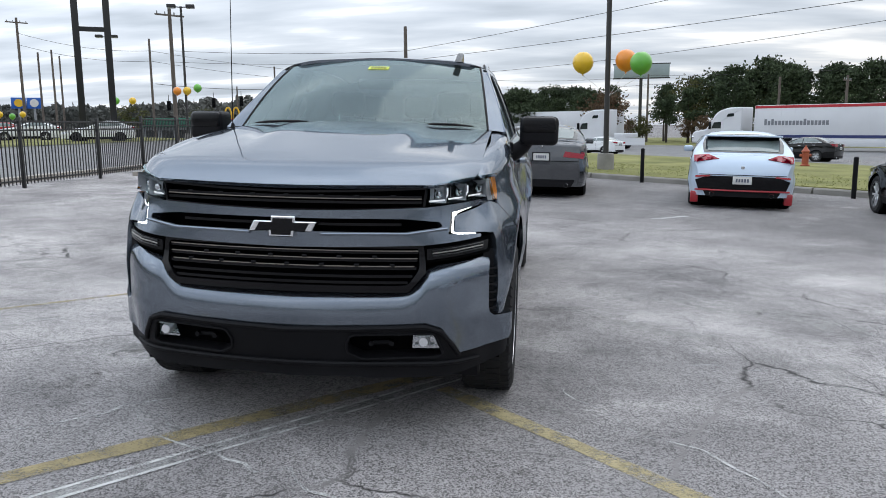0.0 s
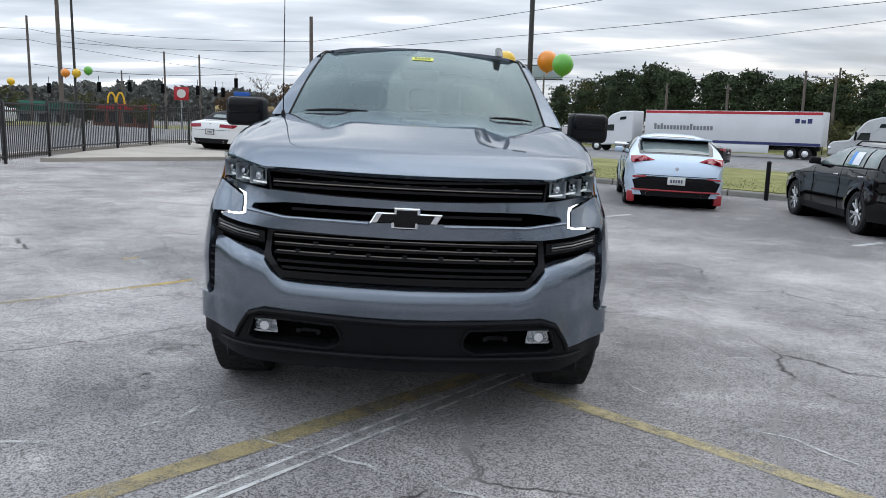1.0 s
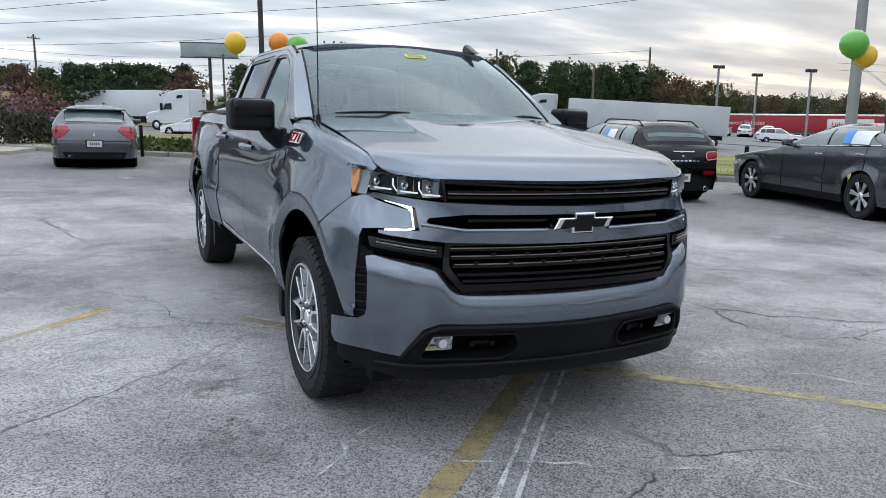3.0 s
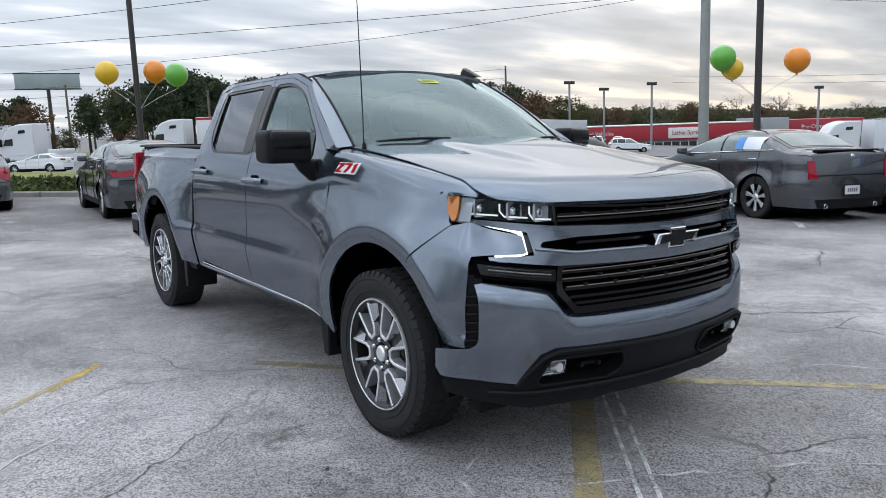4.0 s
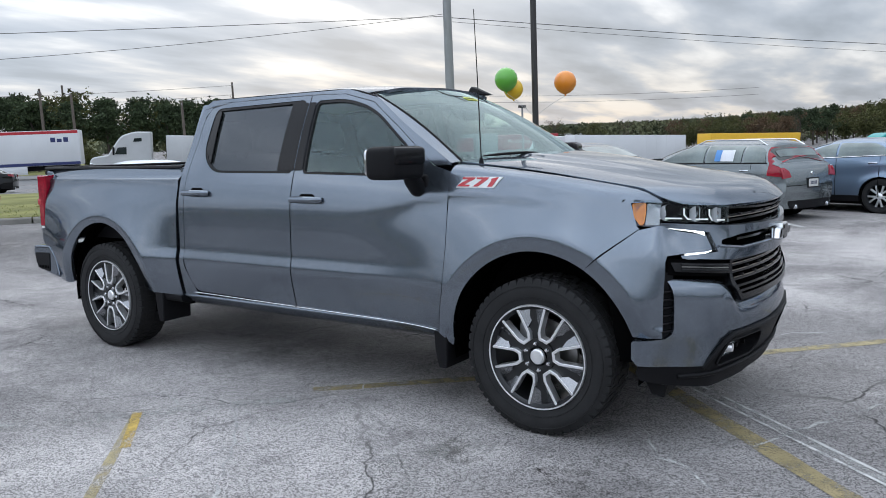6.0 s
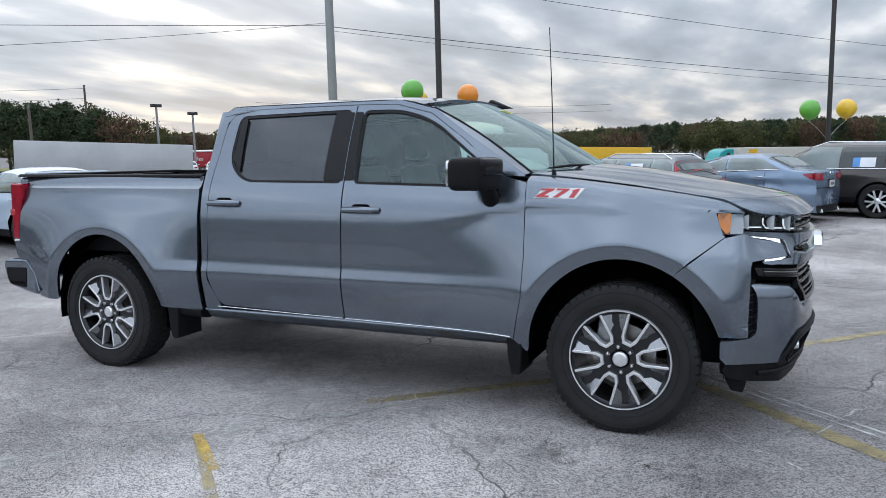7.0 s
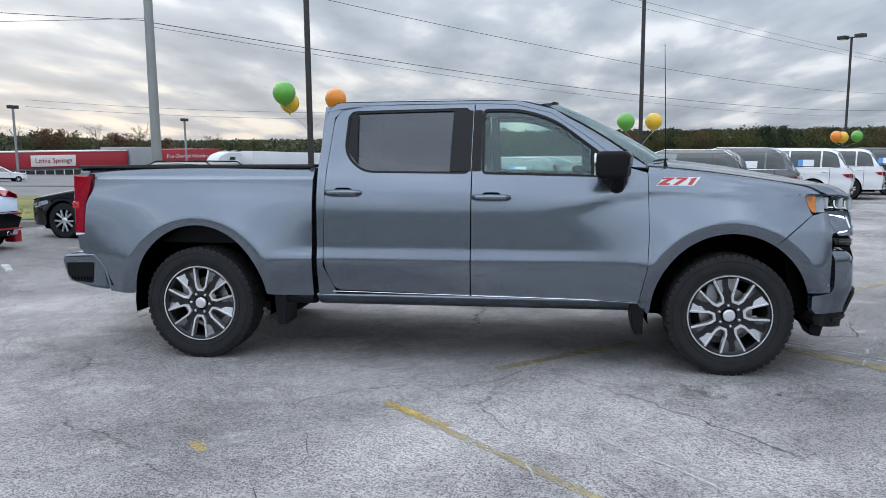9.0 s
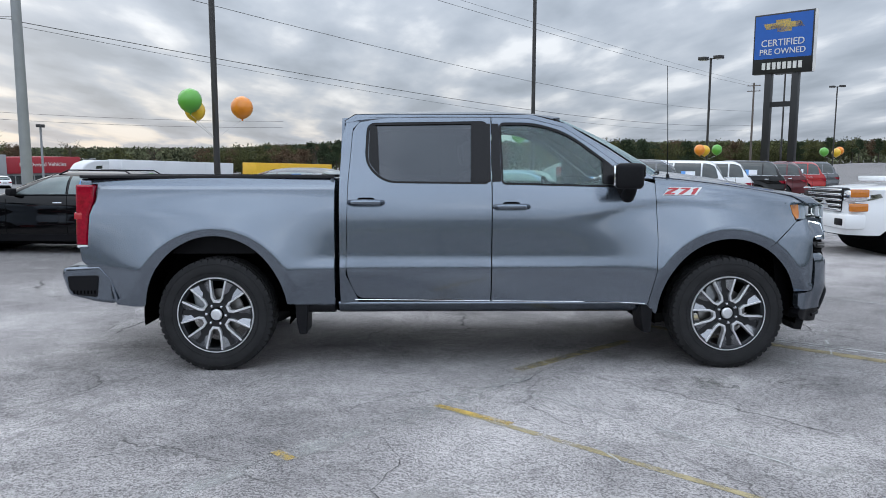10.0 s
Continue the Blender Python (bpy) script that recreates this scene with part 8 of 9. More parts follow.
def trailer(name, label, n, s0, s1, panel, high=4.1, floor=1.15, bands=(), prints=(), cab=None, cab_paint=None, dolly=True):
    """A lorry on the highway; s0: its head, s1: its tail, along the road. Its own y runs from head to tail."""
    x0, y0 = ns(n, s0)
    x1, y1 = ns(n, s1)
    z0, z1 = ground_z(x0, y0), ground_z(x1, y1)
    L = s1 - s0
    d = Vector((x1 - x0, y1 - y0, z1 - z0)).normalized()
    rt = d.cross(Vector((0, 0, 1))).normalized()
    up = rt.cross(d)
    # -x of the lorry faces the lot
    m = Matrix(((rt.x, d.x, up.x, x0), (rt.y, d.y, up.y, y0), (rt.z, d.z, up.z, z0 + 0.03), (0, 0, 0, 1)))
    if (m.to_3x3() @ Vector((-1, 0, 0))).dot(Vector((N_AX.x, N_AX.y, 0))) > 0:
        m = m @ Matrix.Diagonal((-1, 1, 1, 1)) @ Matrix.Diagonal((-1, 1, 1, 1))
        face_x = 1.3
    else:
        face_x = -1.3
    t = tagged(empty(name, m), label, "lorry", "lorries on the highway")
    head = 6.2 if cab else 0.0
    obj("box_body", box(-1.3, head, floor, 1.3, L, high, 0.05), panel, t)
    sg = 1 if face_x > 0 else -1
    for z0_, z1_, mt in bands:
        obj("side_band", box(face_x, head + 0.05, z0_, face_x + sg * 0.012, L - 0.05, z1_), mt, t)
    for y0_, y1_, z0_, z1_, k, mt in prints:
        ya, yb = head + (L - head) * y0_, head + (L - head) * y1_
        w = (yb - ya) / (k * 1.35)
        for i in range(k):
            hh = (z1_ - z0_) * (1.0 if i in (0, 2, 11, 20) else 0.72)
            obj("print_bar", box(face_x, ya + i * 1.35 * w, z0_, face_x + sg * 0.014, ya + i * 1.35 * w + w, z0_ + hh), mt, t)
    k = max(4, int((L - head) / 1.2))
    for i in range(k + 1):
        y = head + 0.02 + (L - head - 0.06) * i / k
        obj("panel_rib", box(face_x, y, floor + 0.05, face_x + sg * 0.006, y + 0.03, high - 0.05), panel, t)
    obj("chassis", box(-0.5, head * 0.2, 0.75, 0.5, L - 0.3, floor, 0.02), M_BLACK, t)
    obj("side_skirt", box(face_x - sg * 0.05, head + 3.5, 0.45, face_x, L - 4.2, floor, 0.02), M_BLACK if not cab else panel, t)
    for y in (L - 1.2, L - 2.4):
        lorry_wheel(t, 1.12, y)
    if cab:
        paint_c = cab_paint or panel
        prof = [(0.0, 0.65), (0.0, 1.45), (0.25, 1.75), (1.45, 1.95), (1.95, 2.75), (2.5, 3.6), (3.6, 3.98), (5.0, 4.0), (5.0, 0.75), (1.9, 0.6)]
        obj("cab_shell", prism(fillet(prof, [0.1, 0.2, 0.2, 0.15, 0.2, 0.4, 0.3, 0.1, 0.05, 0.1]), -1.2, 1.2, "x", 0.10), paint_c, t, "aerodynamic sleeper cab")
        win = [(2.0, 2.02), (2.95, 2.02), (2.95, 2.65), (2.25, 2.60)]
        for sx in (-1, 1):
            obj("cab_window", prism(win, sx * 1.19, sx * 1.215, "x"), M_CARGLASS, t)
            obj("cab_mirror", box(sx * 1.25, 1.85, 1.95, sx * 1.55, 2.0, 2.65, 0.04), M_BLACK, t)
            obj("fuel_tank", moved(lathe([(0.0, -0.7), (0.33, -0.7), (0.33, 0.7), (0.0, 0.7)], 16, "y"), Matrix.Translation((sx * 0.95, 3.9, 0.75))), M_CHROME, t)
        obj("front_screen", prism([(1.50, 2.02), (1.56, 1.98), (2.02, 2.72), (1.95, 2.75)], -1.0, 1.0, "x"), M_CARGLASS, t)
        obj("roof_vent_window", prism(fillet([(3.5, 3.1), (4.2, 3.15), (4.2, 3.45), (3.6, 3.40)], 0.05), face_x * 0.915, face_x * 0.94, "x"), M_CARGLASS, t)
        obj("headlamp", box(face_x * 0.80, -0.02, 1.05, face_x * 0.93, 0.25, 1.30, 0.04), M_CHROME, t)
        lorry_wheel(t, 1.1, 1.15)
        lorry_wheel(t, 1.12, 4.7)
        lorry_wheel(t, 1.12, 5.9)
    return t


trailer("articulated_lorry", "white articulated lorry with red top band and grey print", 70, -33.5, -11.5, M_TRAILER, cab=True, bands=((3.82, 4.06, M_TRED), (1.18, 1.42, M_TBLUE)), prints=((0.06, 0.42, 2.30, 2.85, 18, M_TGREY), (0.86, 0.955, 3.10, 3.50, 3, M_TBLUE)))
trailer("articulated_lorry", "plain grey-white articulated lorry", 69, -10.8, 9.4, M_DIRTYTR, high=3.7, cab=True)
trailer("articulated_lorry", "white articulated lorry with a rounded cab", 72, 30.5, 50.6, M_TRAILER, cab=True)
trailer("box_lorry", "plain yellow box lorry on the highway", 72, 54.0, 66.6, M_TYEL, high=4.25, cab=None)
trailer("articulated_lorry", "cream trailer behind a teal cab with yellow print", 74, 79.0, 102.0, mk("cream_trailer_panel", (0.52, 0.50, 0.44), 0.5), cab=True, cab_paint=M_TEAL, prints=((0.10, 0.24, 2.9, 3.9, 1, M_TYEL), (0.08, 0.26, 2.2, 2.6, 9, M_TGREY)))
trailer("parked_trailer", "white box trailer on the far side of the highway", 76, -62.0, -46.5, M_TRAILER)
trailer("articulated_lorry", "white lorry tractor with a short body", 66, -46.0, -38.6, M_TRAILER, cab=True, high=1.6)

ROAD = "cars on the highway"
car("white_saloon", "white saloon car on the highway", parked(*ns(52.0, -32.0), 142, 2.7), "sedan", C_WHITE, 2.7, 0.9, 1.0, 1.8, 1.45, group=ROAD)
car("white_crossover", "white crossover car on the highway", parked(*ns(52.5, -40.0), 142, 2.7), "suv", C_WHITE, 2.7, 0.9, 0.95, 1.85, 1.66, group=ROAD)
car("dark_saloon", "dark saloon car passing on the highway", parked(*ns(45.0, -13.0), 142, 2.7), "sedan", C_BLACK, 2.7, 0.9, 1.0, 1.8, 1.45, group=ROAD)
car("silver_saloon", "silver saloon car on the highway", parked(*ns(45.0, 2.0), 142, 2.7), "sedan", C_SILVER, 2.7, 0.9, 1.0, 1.8, 1.45, group=ROAD)
for q, n0 in ((13.5, 108), (16.6, 109), (19.4, 108), (42.0, 109)):
    car("white_van", "white people carrier parked before the red building", parked(*ns(n0, q), 40, 2.9), "suv", C_WHITE, 2.9, 0.9, 1.0, 1.9, 1.8, group=ROAD)
car("white_pickup", "white utility pickup on the far road", parked(*ns(95.0, 17.0), -38, 3.2), "suv", C_WHITE, 3.2, 0.95, 1.1, 1.9, 1.75, group=ROAD)
car("white_saloon", "white saloon car on the side road", parked(-28.4, 47.6, 208, 2.8), "sedan", C_WHITE, 2.8, 0.95, 1.0, 1.85, 1.45, alloy=M_DKALLOY, group=ROAD)
car("white_saloon", "white saloon car on the side road", parked(-36.0, 50.5, 208, 2.7), "sedan", C_WHITE, 2.7, 0.9, 1.0, 1.8, 1.45, group=ROAD)
car("red_saloon", "red saloon car on the side road", parked(-42.5, 55.5, 208, 2.7), "sedan", C_RED, 2.7, 0.9, 1.0, 1.8, 1.45, group=ROAD)

# ---- white heavy pickup across the lane ----
hd, _, _, _ = car("white_heavy_pickup", "white heavy-duty pickup truck with a chrome grille", parked(6.75, -9.95, 84, 3.9), "suv", C_WHITE, 3.9, 1.02, 1.2, 2.04, 1.98, 0.41, spokes=6)
fy = -1.02
obj("grille", box(-0.66, fy - 0.06, 0.74, 0.66, fy + 0.12, 1.16, 0.04), M_GLOSSBLK, hd, "black grille behind chrome bars")
for z in (0.78, 0.86, 0.95, 1.04, 1.12):
    obj("grille_bar", box(-0.68, fy - 0.10, z - 0.022, 0.68, fy - 0.04, z + 0.022, 0.012), M_CHROME, hd)
for s in (-1, 1):
    obj("headlight", box(s * 0.70 - 0.0, fy - 0.04, 0.93, s * 0.97, fy + 0.26, 1.12, 0.03), M_CHROME, hd)
    obj("side_marker", box(s * 0.90, fy - 0.02, 0.76, s * 0.985, fy + 0.28, 0.90, 0.02), M_AMBER, hd, "amber turn lamp")
    obj("marker_top", box(s * 0.90, fy - 0.02, 1.00, s * 0.99, fy + 0.28, 1.14, 0.02), M_AMBER, hd)
    obj("bumper_vent", box(s * 0.62, fy - 0.13, 0.52, s * 0.92, fy - 0.02, 0.64, 0.02), M_BLACK, hd)
obj("front_bumper_bar", box(-1.0, fy - 0.11, 0.46, 1.0, fy + 0.25, 0.72, 0.05), C_WHITE, hd)
obj("bonnet_scoop", box(-0.42, -0.35, 1.27, 0.42, 0.35, 1.36, 0.04), C_WHITE, hd, "raised bonnet scoop")

# ---- red dealership building ----
M_REDWALL = mk("red_facade_panel", (0.33, 0.018, 0.030), 0.5, var=0.10, scale=0.4)
M_GREYWALL = mk("grey_facade_panel", (0.27, 0.28, 0.29), 0.6, var=0.1, scale=0.4)
M_SHOP = mk("dark_shop_glass", (0.02, 0.024, 0.026), 0.1, spec=0.8)
M_SIGNW = mk("white_sign_face", (0.66, 0.65, 0.62), 0.5)


def frame_ns(n, s, z=None):
    x, y = ns(n, s)
    return Matrix(((S_AX.x, N_AX.x, 0, x), (S_AX.y, N_AX.y, 0, y), (0, 0, 1, ground_z(x, y) if z is None else z), (0, 0, 0, 1)))


# its own x runs along the road, y away from the lot
shop = tagged(empty("dealership_building", frame_ns(131, 14.8, -5.6)), "low shop building with a red facade and white sign", "building")
obj("wall", box(0, 0.5, 0, 50, 14, 3.2, 0.0), M_GREYWALL, shop)
obj("fascia", box(-0.2, 0.0, 3.2, 32.6, 14.0, 5.75, 0.05), M_REDWALL, shop, "red fascia band")
obj("fascia", box(37.4, 0.0, 3.2, 50.0, 14.0, 5.9, 0.05), M_REDWALL, shop)
obj("entrance_block", box(32.8, -0.8, 0.0, 37.2, 13.0, 6.35, 0.05), M_GREYWALL, shop, "grey entrance block")
obj("roof_edge", box(-0.4, -0.1, 5.75, 32.6, 14.1, 5.9), M_SIGNW, shop)
for i in range(22):
    x = 0.6 + i * 1.45
    w = obj("window", box(x, 0.40, 0.5, x + 1.25, 0.52, 2.8), M_SHOP, shop)
    obj("window_frame", box(x + 1.25, 0.36, 0.4, x + 1.40, 0.54, 2.9), M_SIGNW, w)
for i in range(8):
    x = 37.6 + i * 1.55
    obj("window", box(x, 0.40, 0.5, x + 1.3, 0.52, 2.8), M_SHOP, shop)
board = obj("sign_board", box(17.2, -0.12, 3.45, 24.0, 0.0, 5.25, 0.03), M_SIGNW, shop, "white sign board with red letters")


def lettering(name, text, size, material, parent, m, extrude=0.02):
    cu = bpy.data.curves.new(name, "FONT")
    cu.body, cu.size, cu.extrude, cu.align_x, cu.align_y = text, size, extrude, "CENTER", "CENTER"
    tmp = bpy.data.objects.new("tmp_text", cu)
    scene.collection.objects.link(tmp)
    bpy.context.view_layer.update()
    me = bpy.data.meshes.new_from_object(tmp.evaluated_get(bpy.context.evaluated_depsgraph_get()))
    bpy.data.objects.remove(tmp)
    bpy.data.curves.remove(cu)
    me.materials.clear()
    me.materials.append(material)
    ob = new(name, me)
    ob.parent = parent
    ob.matrix_basis = m
    return ob


upright = pose(0, 0, 0, 90, 0, 0)
lettering("sign_lettering", "Lithia Springs", 1.05, M_REDWALL, board, Matrix.Translation((20.6, -0.16, 4.35)) @ upright)
lettering("fascia_lettering", "Pre-Owned Vehicles", 0.95, M_SIGNW, shop, Matrix.Translation((3.9, -0.05, 4.55)) @ upright)
lettering("fascia_lettering", "Pre-Owned Vehicles", 0.95, M_SIGNW, shop, Matrix.Translation((43.5, -0.05, 4.65)) @ upright)
for s, n, h in ((13, 112, 9.2), (25, 112, 9.2), (19, 118, 8.6), (49, 112, 8.8)):
    x, y = ns(n, s)
    fl = tagged(empty("floodlight_pole", Matrix.Translation(on_ground(x, y))), "grey pole with floodlights", "lamp post", "floodlight poles")
    obj("pole", tube([(0, 0, 0), (0, 0, h)], 0.16, 10), M_GREYPOLE, fl)
    for q in (-0.55, 0.55):
        obj("floodlight", box(q - 0.35, -0.25, h, q + 0.35, 0.25, h + 0.45, 0.06), M_POLE, fl)
# white depot far behind
depot = tagged(empty("depot_building", frame_ns(230, 70, -5.5)), "long pale warehouse roof far off", "building")
obj("wall", box(0, 0, 0, 52, 20, 4.0), M_TRAILER, depot)
obj("roof", box(-0.5, -0.5, 4.0, 52.5, 20.5, 4.4), M_TRAILER, depot)

# ---- billboard ----
bx, by = polar(-0.5, -4, 82.3, 150)
bill = tagged(empty("billboard", Matrix.Translation((bx, by, ground_z(bx, by)))), "pale blue-grey billboard on a pole", "billboard")
gz0 = ground_z(bx, by)
ang = Matrix.Rotation(radians(82.3 - 90), 4, "Z")
obj("board", moved(box(-5.0, -0.15, 9.9 - gz0, 5.0, 0.15, 12.3 - gz0, 0.05), ang), mk("billboard_print", (0.30, 0.36, 0.37), 0.5, var=0.2, scale=0.3), bill)
obj("board_frame", moved(box(-5.15, -0.1, 9.7 - gz0, 5.15, 0.2, 9.9 - gz0), ang), M_POLE, bill)
obj("board_frame", moved(box(-5.15, -0.1, 12.3 - gz0, 5.15, 0.2, 12.5 - gz0), ang), M_POLE, bill)
obj("pole", tube([(0, 0.3, 0), (0, 0.3, 11.5 - gz0)], 0.30, 12), M_POLE, bill)

# ---- tall lot sign: blue board over a black strip on two posts ----
M_SBLUE, M_SBLACK = mk("blue_sign_face", (0.012, 0.10, 0.42), 0.35, var=0.05), mk("black_sign_face", (0.012, 0.012, 0.013), 0.4)
M_GOLD = mk("gold_sign_emblem", (0.78, 0.56, 0.16), 0.5, 0.0)
sx_, sy_ = polar(-6.44, 2.23, -24.75, 60)
sgn = tagged(empty("tall_lot_sign", Matrix.Translation(on_ground(sx_, sy_)) @ Matrix.Rotation(radians(-24.75 + 90 - 24), 4, "Z")), "tall blue sign board over a black strip on two posts", "sign")
g0 = ground_z(sx_, sy_)
zb, zt = 7.0 - g0, 11.15 - g0
obj("board", box(-2.12, -0.25, zb, 2.12, 0.25, zt, 0.06), M_SBLACK, sgn)
obj("blue_face", box(-2.0, 0.25, zb + 1.05, 2.0, 0.27, zt - 0.12), M_SBLUE, sgn)
obj("sign_emblem", moved(prism(bow(9.5), 0.0, 0.06, "y", 0.01), Matrix.Translation((0, 0.27, zb + 3.25)) @ Matrix.Rotation(math.pi, 4, "Z") @ Matrix.Diagonal((-1, 1, 1, 1))), M_GOLD, sgn, "gold cross-shaped emblem", smooth=20)
turned = pose(0, 0, 0, 90, 0, 180)
lettering("sign_lettering", "CERTIFIED", 0.66, M_SIGNW, sgn, Matrix.Translation((0, 0.29, zb + 2.10)) @ turned)
lettering("sign_lettering", "PRE OWNED", 0.56, M_SIGNW, sgn, Matrix.Translation((0, 0.29, zb + 1.50)) @ turned)
for x0, x1 in bar_rows(-1.4, 1.4, 8):
    obj("name_bar", box(x0, 0.25, zb + 0.30, x1, 0.28, zb + 0.78), M_SIGNW, sgn)
for q in (-0.95, 0.95):
    obj("sign_post", box(q - 0.24, -0.2, 0, q + 0.24, 0.2, zb, 0.03), M_SBLACK, sgn)
obj("cross_beam", box(-0.95, -0.15, zb - 2.3, 0.95, 0.15, zb - 1.95), M_SBLACK, sgn)
obj("pale_edge", box(-2.14, -0.2, zb, -2.12, 0.28, zt), M_SIGNW, sgn)

# the other gantry by the side road, of which the posts show
gx, gy = polar(1.14, -4.17, 121.0, 60)
gan = tagged(empty("sign_gantry", Matrix.Translation(on_ground(gx, gy)) @ Matrix.Rotation(radians(31), 4, "Z")), "tall dark steel sign gantry of two posts", "sign gantry")
for q in (-1.0, 1.0):
    obj("post", box(q - 0.22, -0.22, 0, q + 0.22, 0.22, 14.0, 0.03), M_SBLACK, gan)
for z in (7.55, 10.4):
    obj("cross_beam", box(-1.0, -0.15, z, 1.0, 0.15, z + 0.30), M_SBLACK, gan)

# ---- signs and roofs at the crossing far left ----
def far_sign(name, label, az, el0, el1, d, w, material, pole=True, mark=None):
    x, y = polar(0.1, -4.2, az, d)
    z0, z1 = 1.4 + d * math.tan(radians(el0)), 1.4 + d * math.tan(radians(el1))
    g = ground_z(x, y)
    sgo = tagged(empty(name, Matrix.Translation((x, y, g)) @ Matrix.Rotation(radians(az - 90), 4, "Z")), label, "sign")
    obj("board", box(-w / 2, -0.15, z0 - g, w / 2, 0.15, z1 - g, 0.05), material, sgo)
    if mark is not None:
        obj("plain_mark", moved(lathe([(0.0, -0.05), (w * 0.30, -0.04), (w * 0.30, 0.0)], 20, "y"), Matrix.Translation((0, -0.15, (z0 + z1) / 2 - g))), mark, sgo)
    if pole:
        obj("pole", tube([(0, 0, 0), (0, 0, z0 - g)], 0.18, 10), M_GREYPOLE, sgo)
    return sgo


far_sign("red_roadside_sign", "red and white roadside sign on a pole", 107.7, 1.05, 1.95, 150, 2.6, M_TRED, mark=M_SIGNW)
far_sign("white_roadside_sign", "white roadside sign with a yellow disc", 100.5, 0.62, 1.22, 130, 1.5, M_SIGNW, mark=M_TYEL)
far_sign("blue_roadside_sign", "blue roadside sign board", 124.4, 1.35, 2.05, 140, 2.1, M_SBLUE, mark=M_SIGNW)
far_sign("orange_roadside_sign", "blue roadside sign board with an orange disc", 125.3, 1.35, 2.05, 140, 2.1, M_SBLUE, mark=M_TYEL)
far_sign("blue_street_sign", "small blue sign over the street", 103.6, 1.35, 1.75, 110, 2.2, M_SBLUE)
ax, ay = polar(0.1, -4.2, 111.9, 150)
arches = tagged(empty("yellow_arch_sign", Matrix.Translation((ax, ay, 0)) @ Matrix.Rotation(radians(21.9), 4, "Z")), "yellow arch-shaped sign over a roof", "sign")
for q in (-0.72, 0.72):
    obj("arch", tube([(q + 0.66 * math.cos(math.pi * i / 12), 0, 3.0 + 2.1 * math.sin(math.pi * i / 12)) for i in range(13)], 0.16, 8), M_TYEL, arches)
obj("arch_base", box(-1.6, -0.2, 2.7, 1.6, 0.2, 3.1), M_TRED, arches)


def far_roof(name, label, az0, az1, d, z0, z1, wall_m, band_m):
    a, b = Vector(polar(0, -4, az0, d)), Vector(polar(0, -4, az1, d))
    g = min(ground_z(a.x, a.y), ground_z(b.x, b.y))
    ang = math.atan2((b - a).y, (b - a).x)
    h = tagged(empty(name, Matrix.Translation((a.x, a.y, g)) @ Matrix.Rotation(ang, 4, "Z")), label, "building")
    L = (b - a).length
    obj("wall", box(0.2, 0.3, 0, L - 0.2, 8, z0 - g), wall_m, h)
    obj("roof", box(-0.3, -0.3, z0 - g, L + 0.3, 9, z1 - g, 0.05), band_m, h)
    k = int(L / 2.4)
    for i in range(k):
        obj("window", box(0.6 + i * 2.4, 0.22, 0.9, 2.3 + i * 2.4, 0.32, z0 - g - 0.5), M_SHOP, h)
    return h


M_CREAM = mk("cream_canopy_fascia", (0.55, 0.42, 0.20), 0.5, var=0.1)
far_roof("fuel_station", "fuel station with a cream and yellow canopy", 105.3, 94.3, 125, 2.1, 3.1, M_GREYWALL, M_CREAM)
far_roof("red_restaurant", "low red-brown restaurant building", 113.5, 109.5, 155, 2.2, 3.1, mk("brown_brick_wall", (0.17, 0.07, 0.05), 0.8, var=0.2), M_TRED)
far_roof("green_roof_shop", "low shop with a green roof band", 119.0, 114.0, 130, 1.6, 3.0, M_GREYWALL, mk("green_roof_band", (0.02, 0.14, 0.09), 0.5))
far_roof("brown_shop", "low brown brick building behind trees", 100.5, 96.5, 140, 4.2, 5.4, mk("red_brown_brick", (0.13, 0.055, 0.04), 0.85, var=0.2), M_GREYWALL)

# traffic signals hung over the crossing
for az, el in ((112.9, 1.75), (111.0, 1.85), (108.9, 1.80), (106.6, 1.75), (105.4, 1.70), (104.9, 1.68), (104.0, 2.35), (115.9, 1.55)):
    x, y = polar(0.1, -4.2, az, 95)
    z = 1.4 + 95 * math.tan(radians(el))
    sig = tagged(empty("traffic_signal", Matrix.Translation((x, y, z)) @ Matrix.Rotation(radians(az - 90), 4, "Z")), "dark traffic signal hung from a cable", "traffic signal", "traffic signals")
    obj("housing", box(-0.22, -0.15, -0.55, 0.22, 0.15, 0.55, 0.04), M_BLACK, sig)
    for q in (-0.34, 0.0, 0.34):
        obj("visor", moved(lathe([(0.13, 0.0), (0.13, -0.22), (0.12, -0.22), (0.12, 0.0)], 12, "y"), Matrix.Translation((0, -0.15, q))), M_BLACK, sig)
    obj("hanger", tube([(0, 0, 0.5), (0, 0, 1.2)], 0.03, 6), M_BLACK, sig)
wire((*polar(0.1, -4.2, 103.5, 95), 6.4), (*polar(0.1, -4.2, 116.7, 98), 6.6), 0.6, 0.03)

# ---- trees ----
M_BARK = mk("grey_brown_bark", (0.055, 0.045, 0.037), 0.9, var=0.3, scale=6.0, bump=0.5, bscale=20.0)
M_PINE = mk("pine_needles", (0.027, 0.043, 0.024), 0.85, var=0.4, scale=0.5, col2=(0.048, 0.066, 0.032), island=0.45, spec=0.2)
M_OAK = mk("olive_autumn_leaves", (0.046, 0.058, 0.022), 0.85, var=0.45, scale=0.4, col2=(0.082, 0.082, 0.030), island=0.35, spec=0.2)
M_RUST = mk("rust_autumn_leaves", (0.085, 0.056, 0.034), 0.85, var=0.4, scale=0.4, col2=(0.115, 0.074, 0.044), island=0.35, spec=0.2)
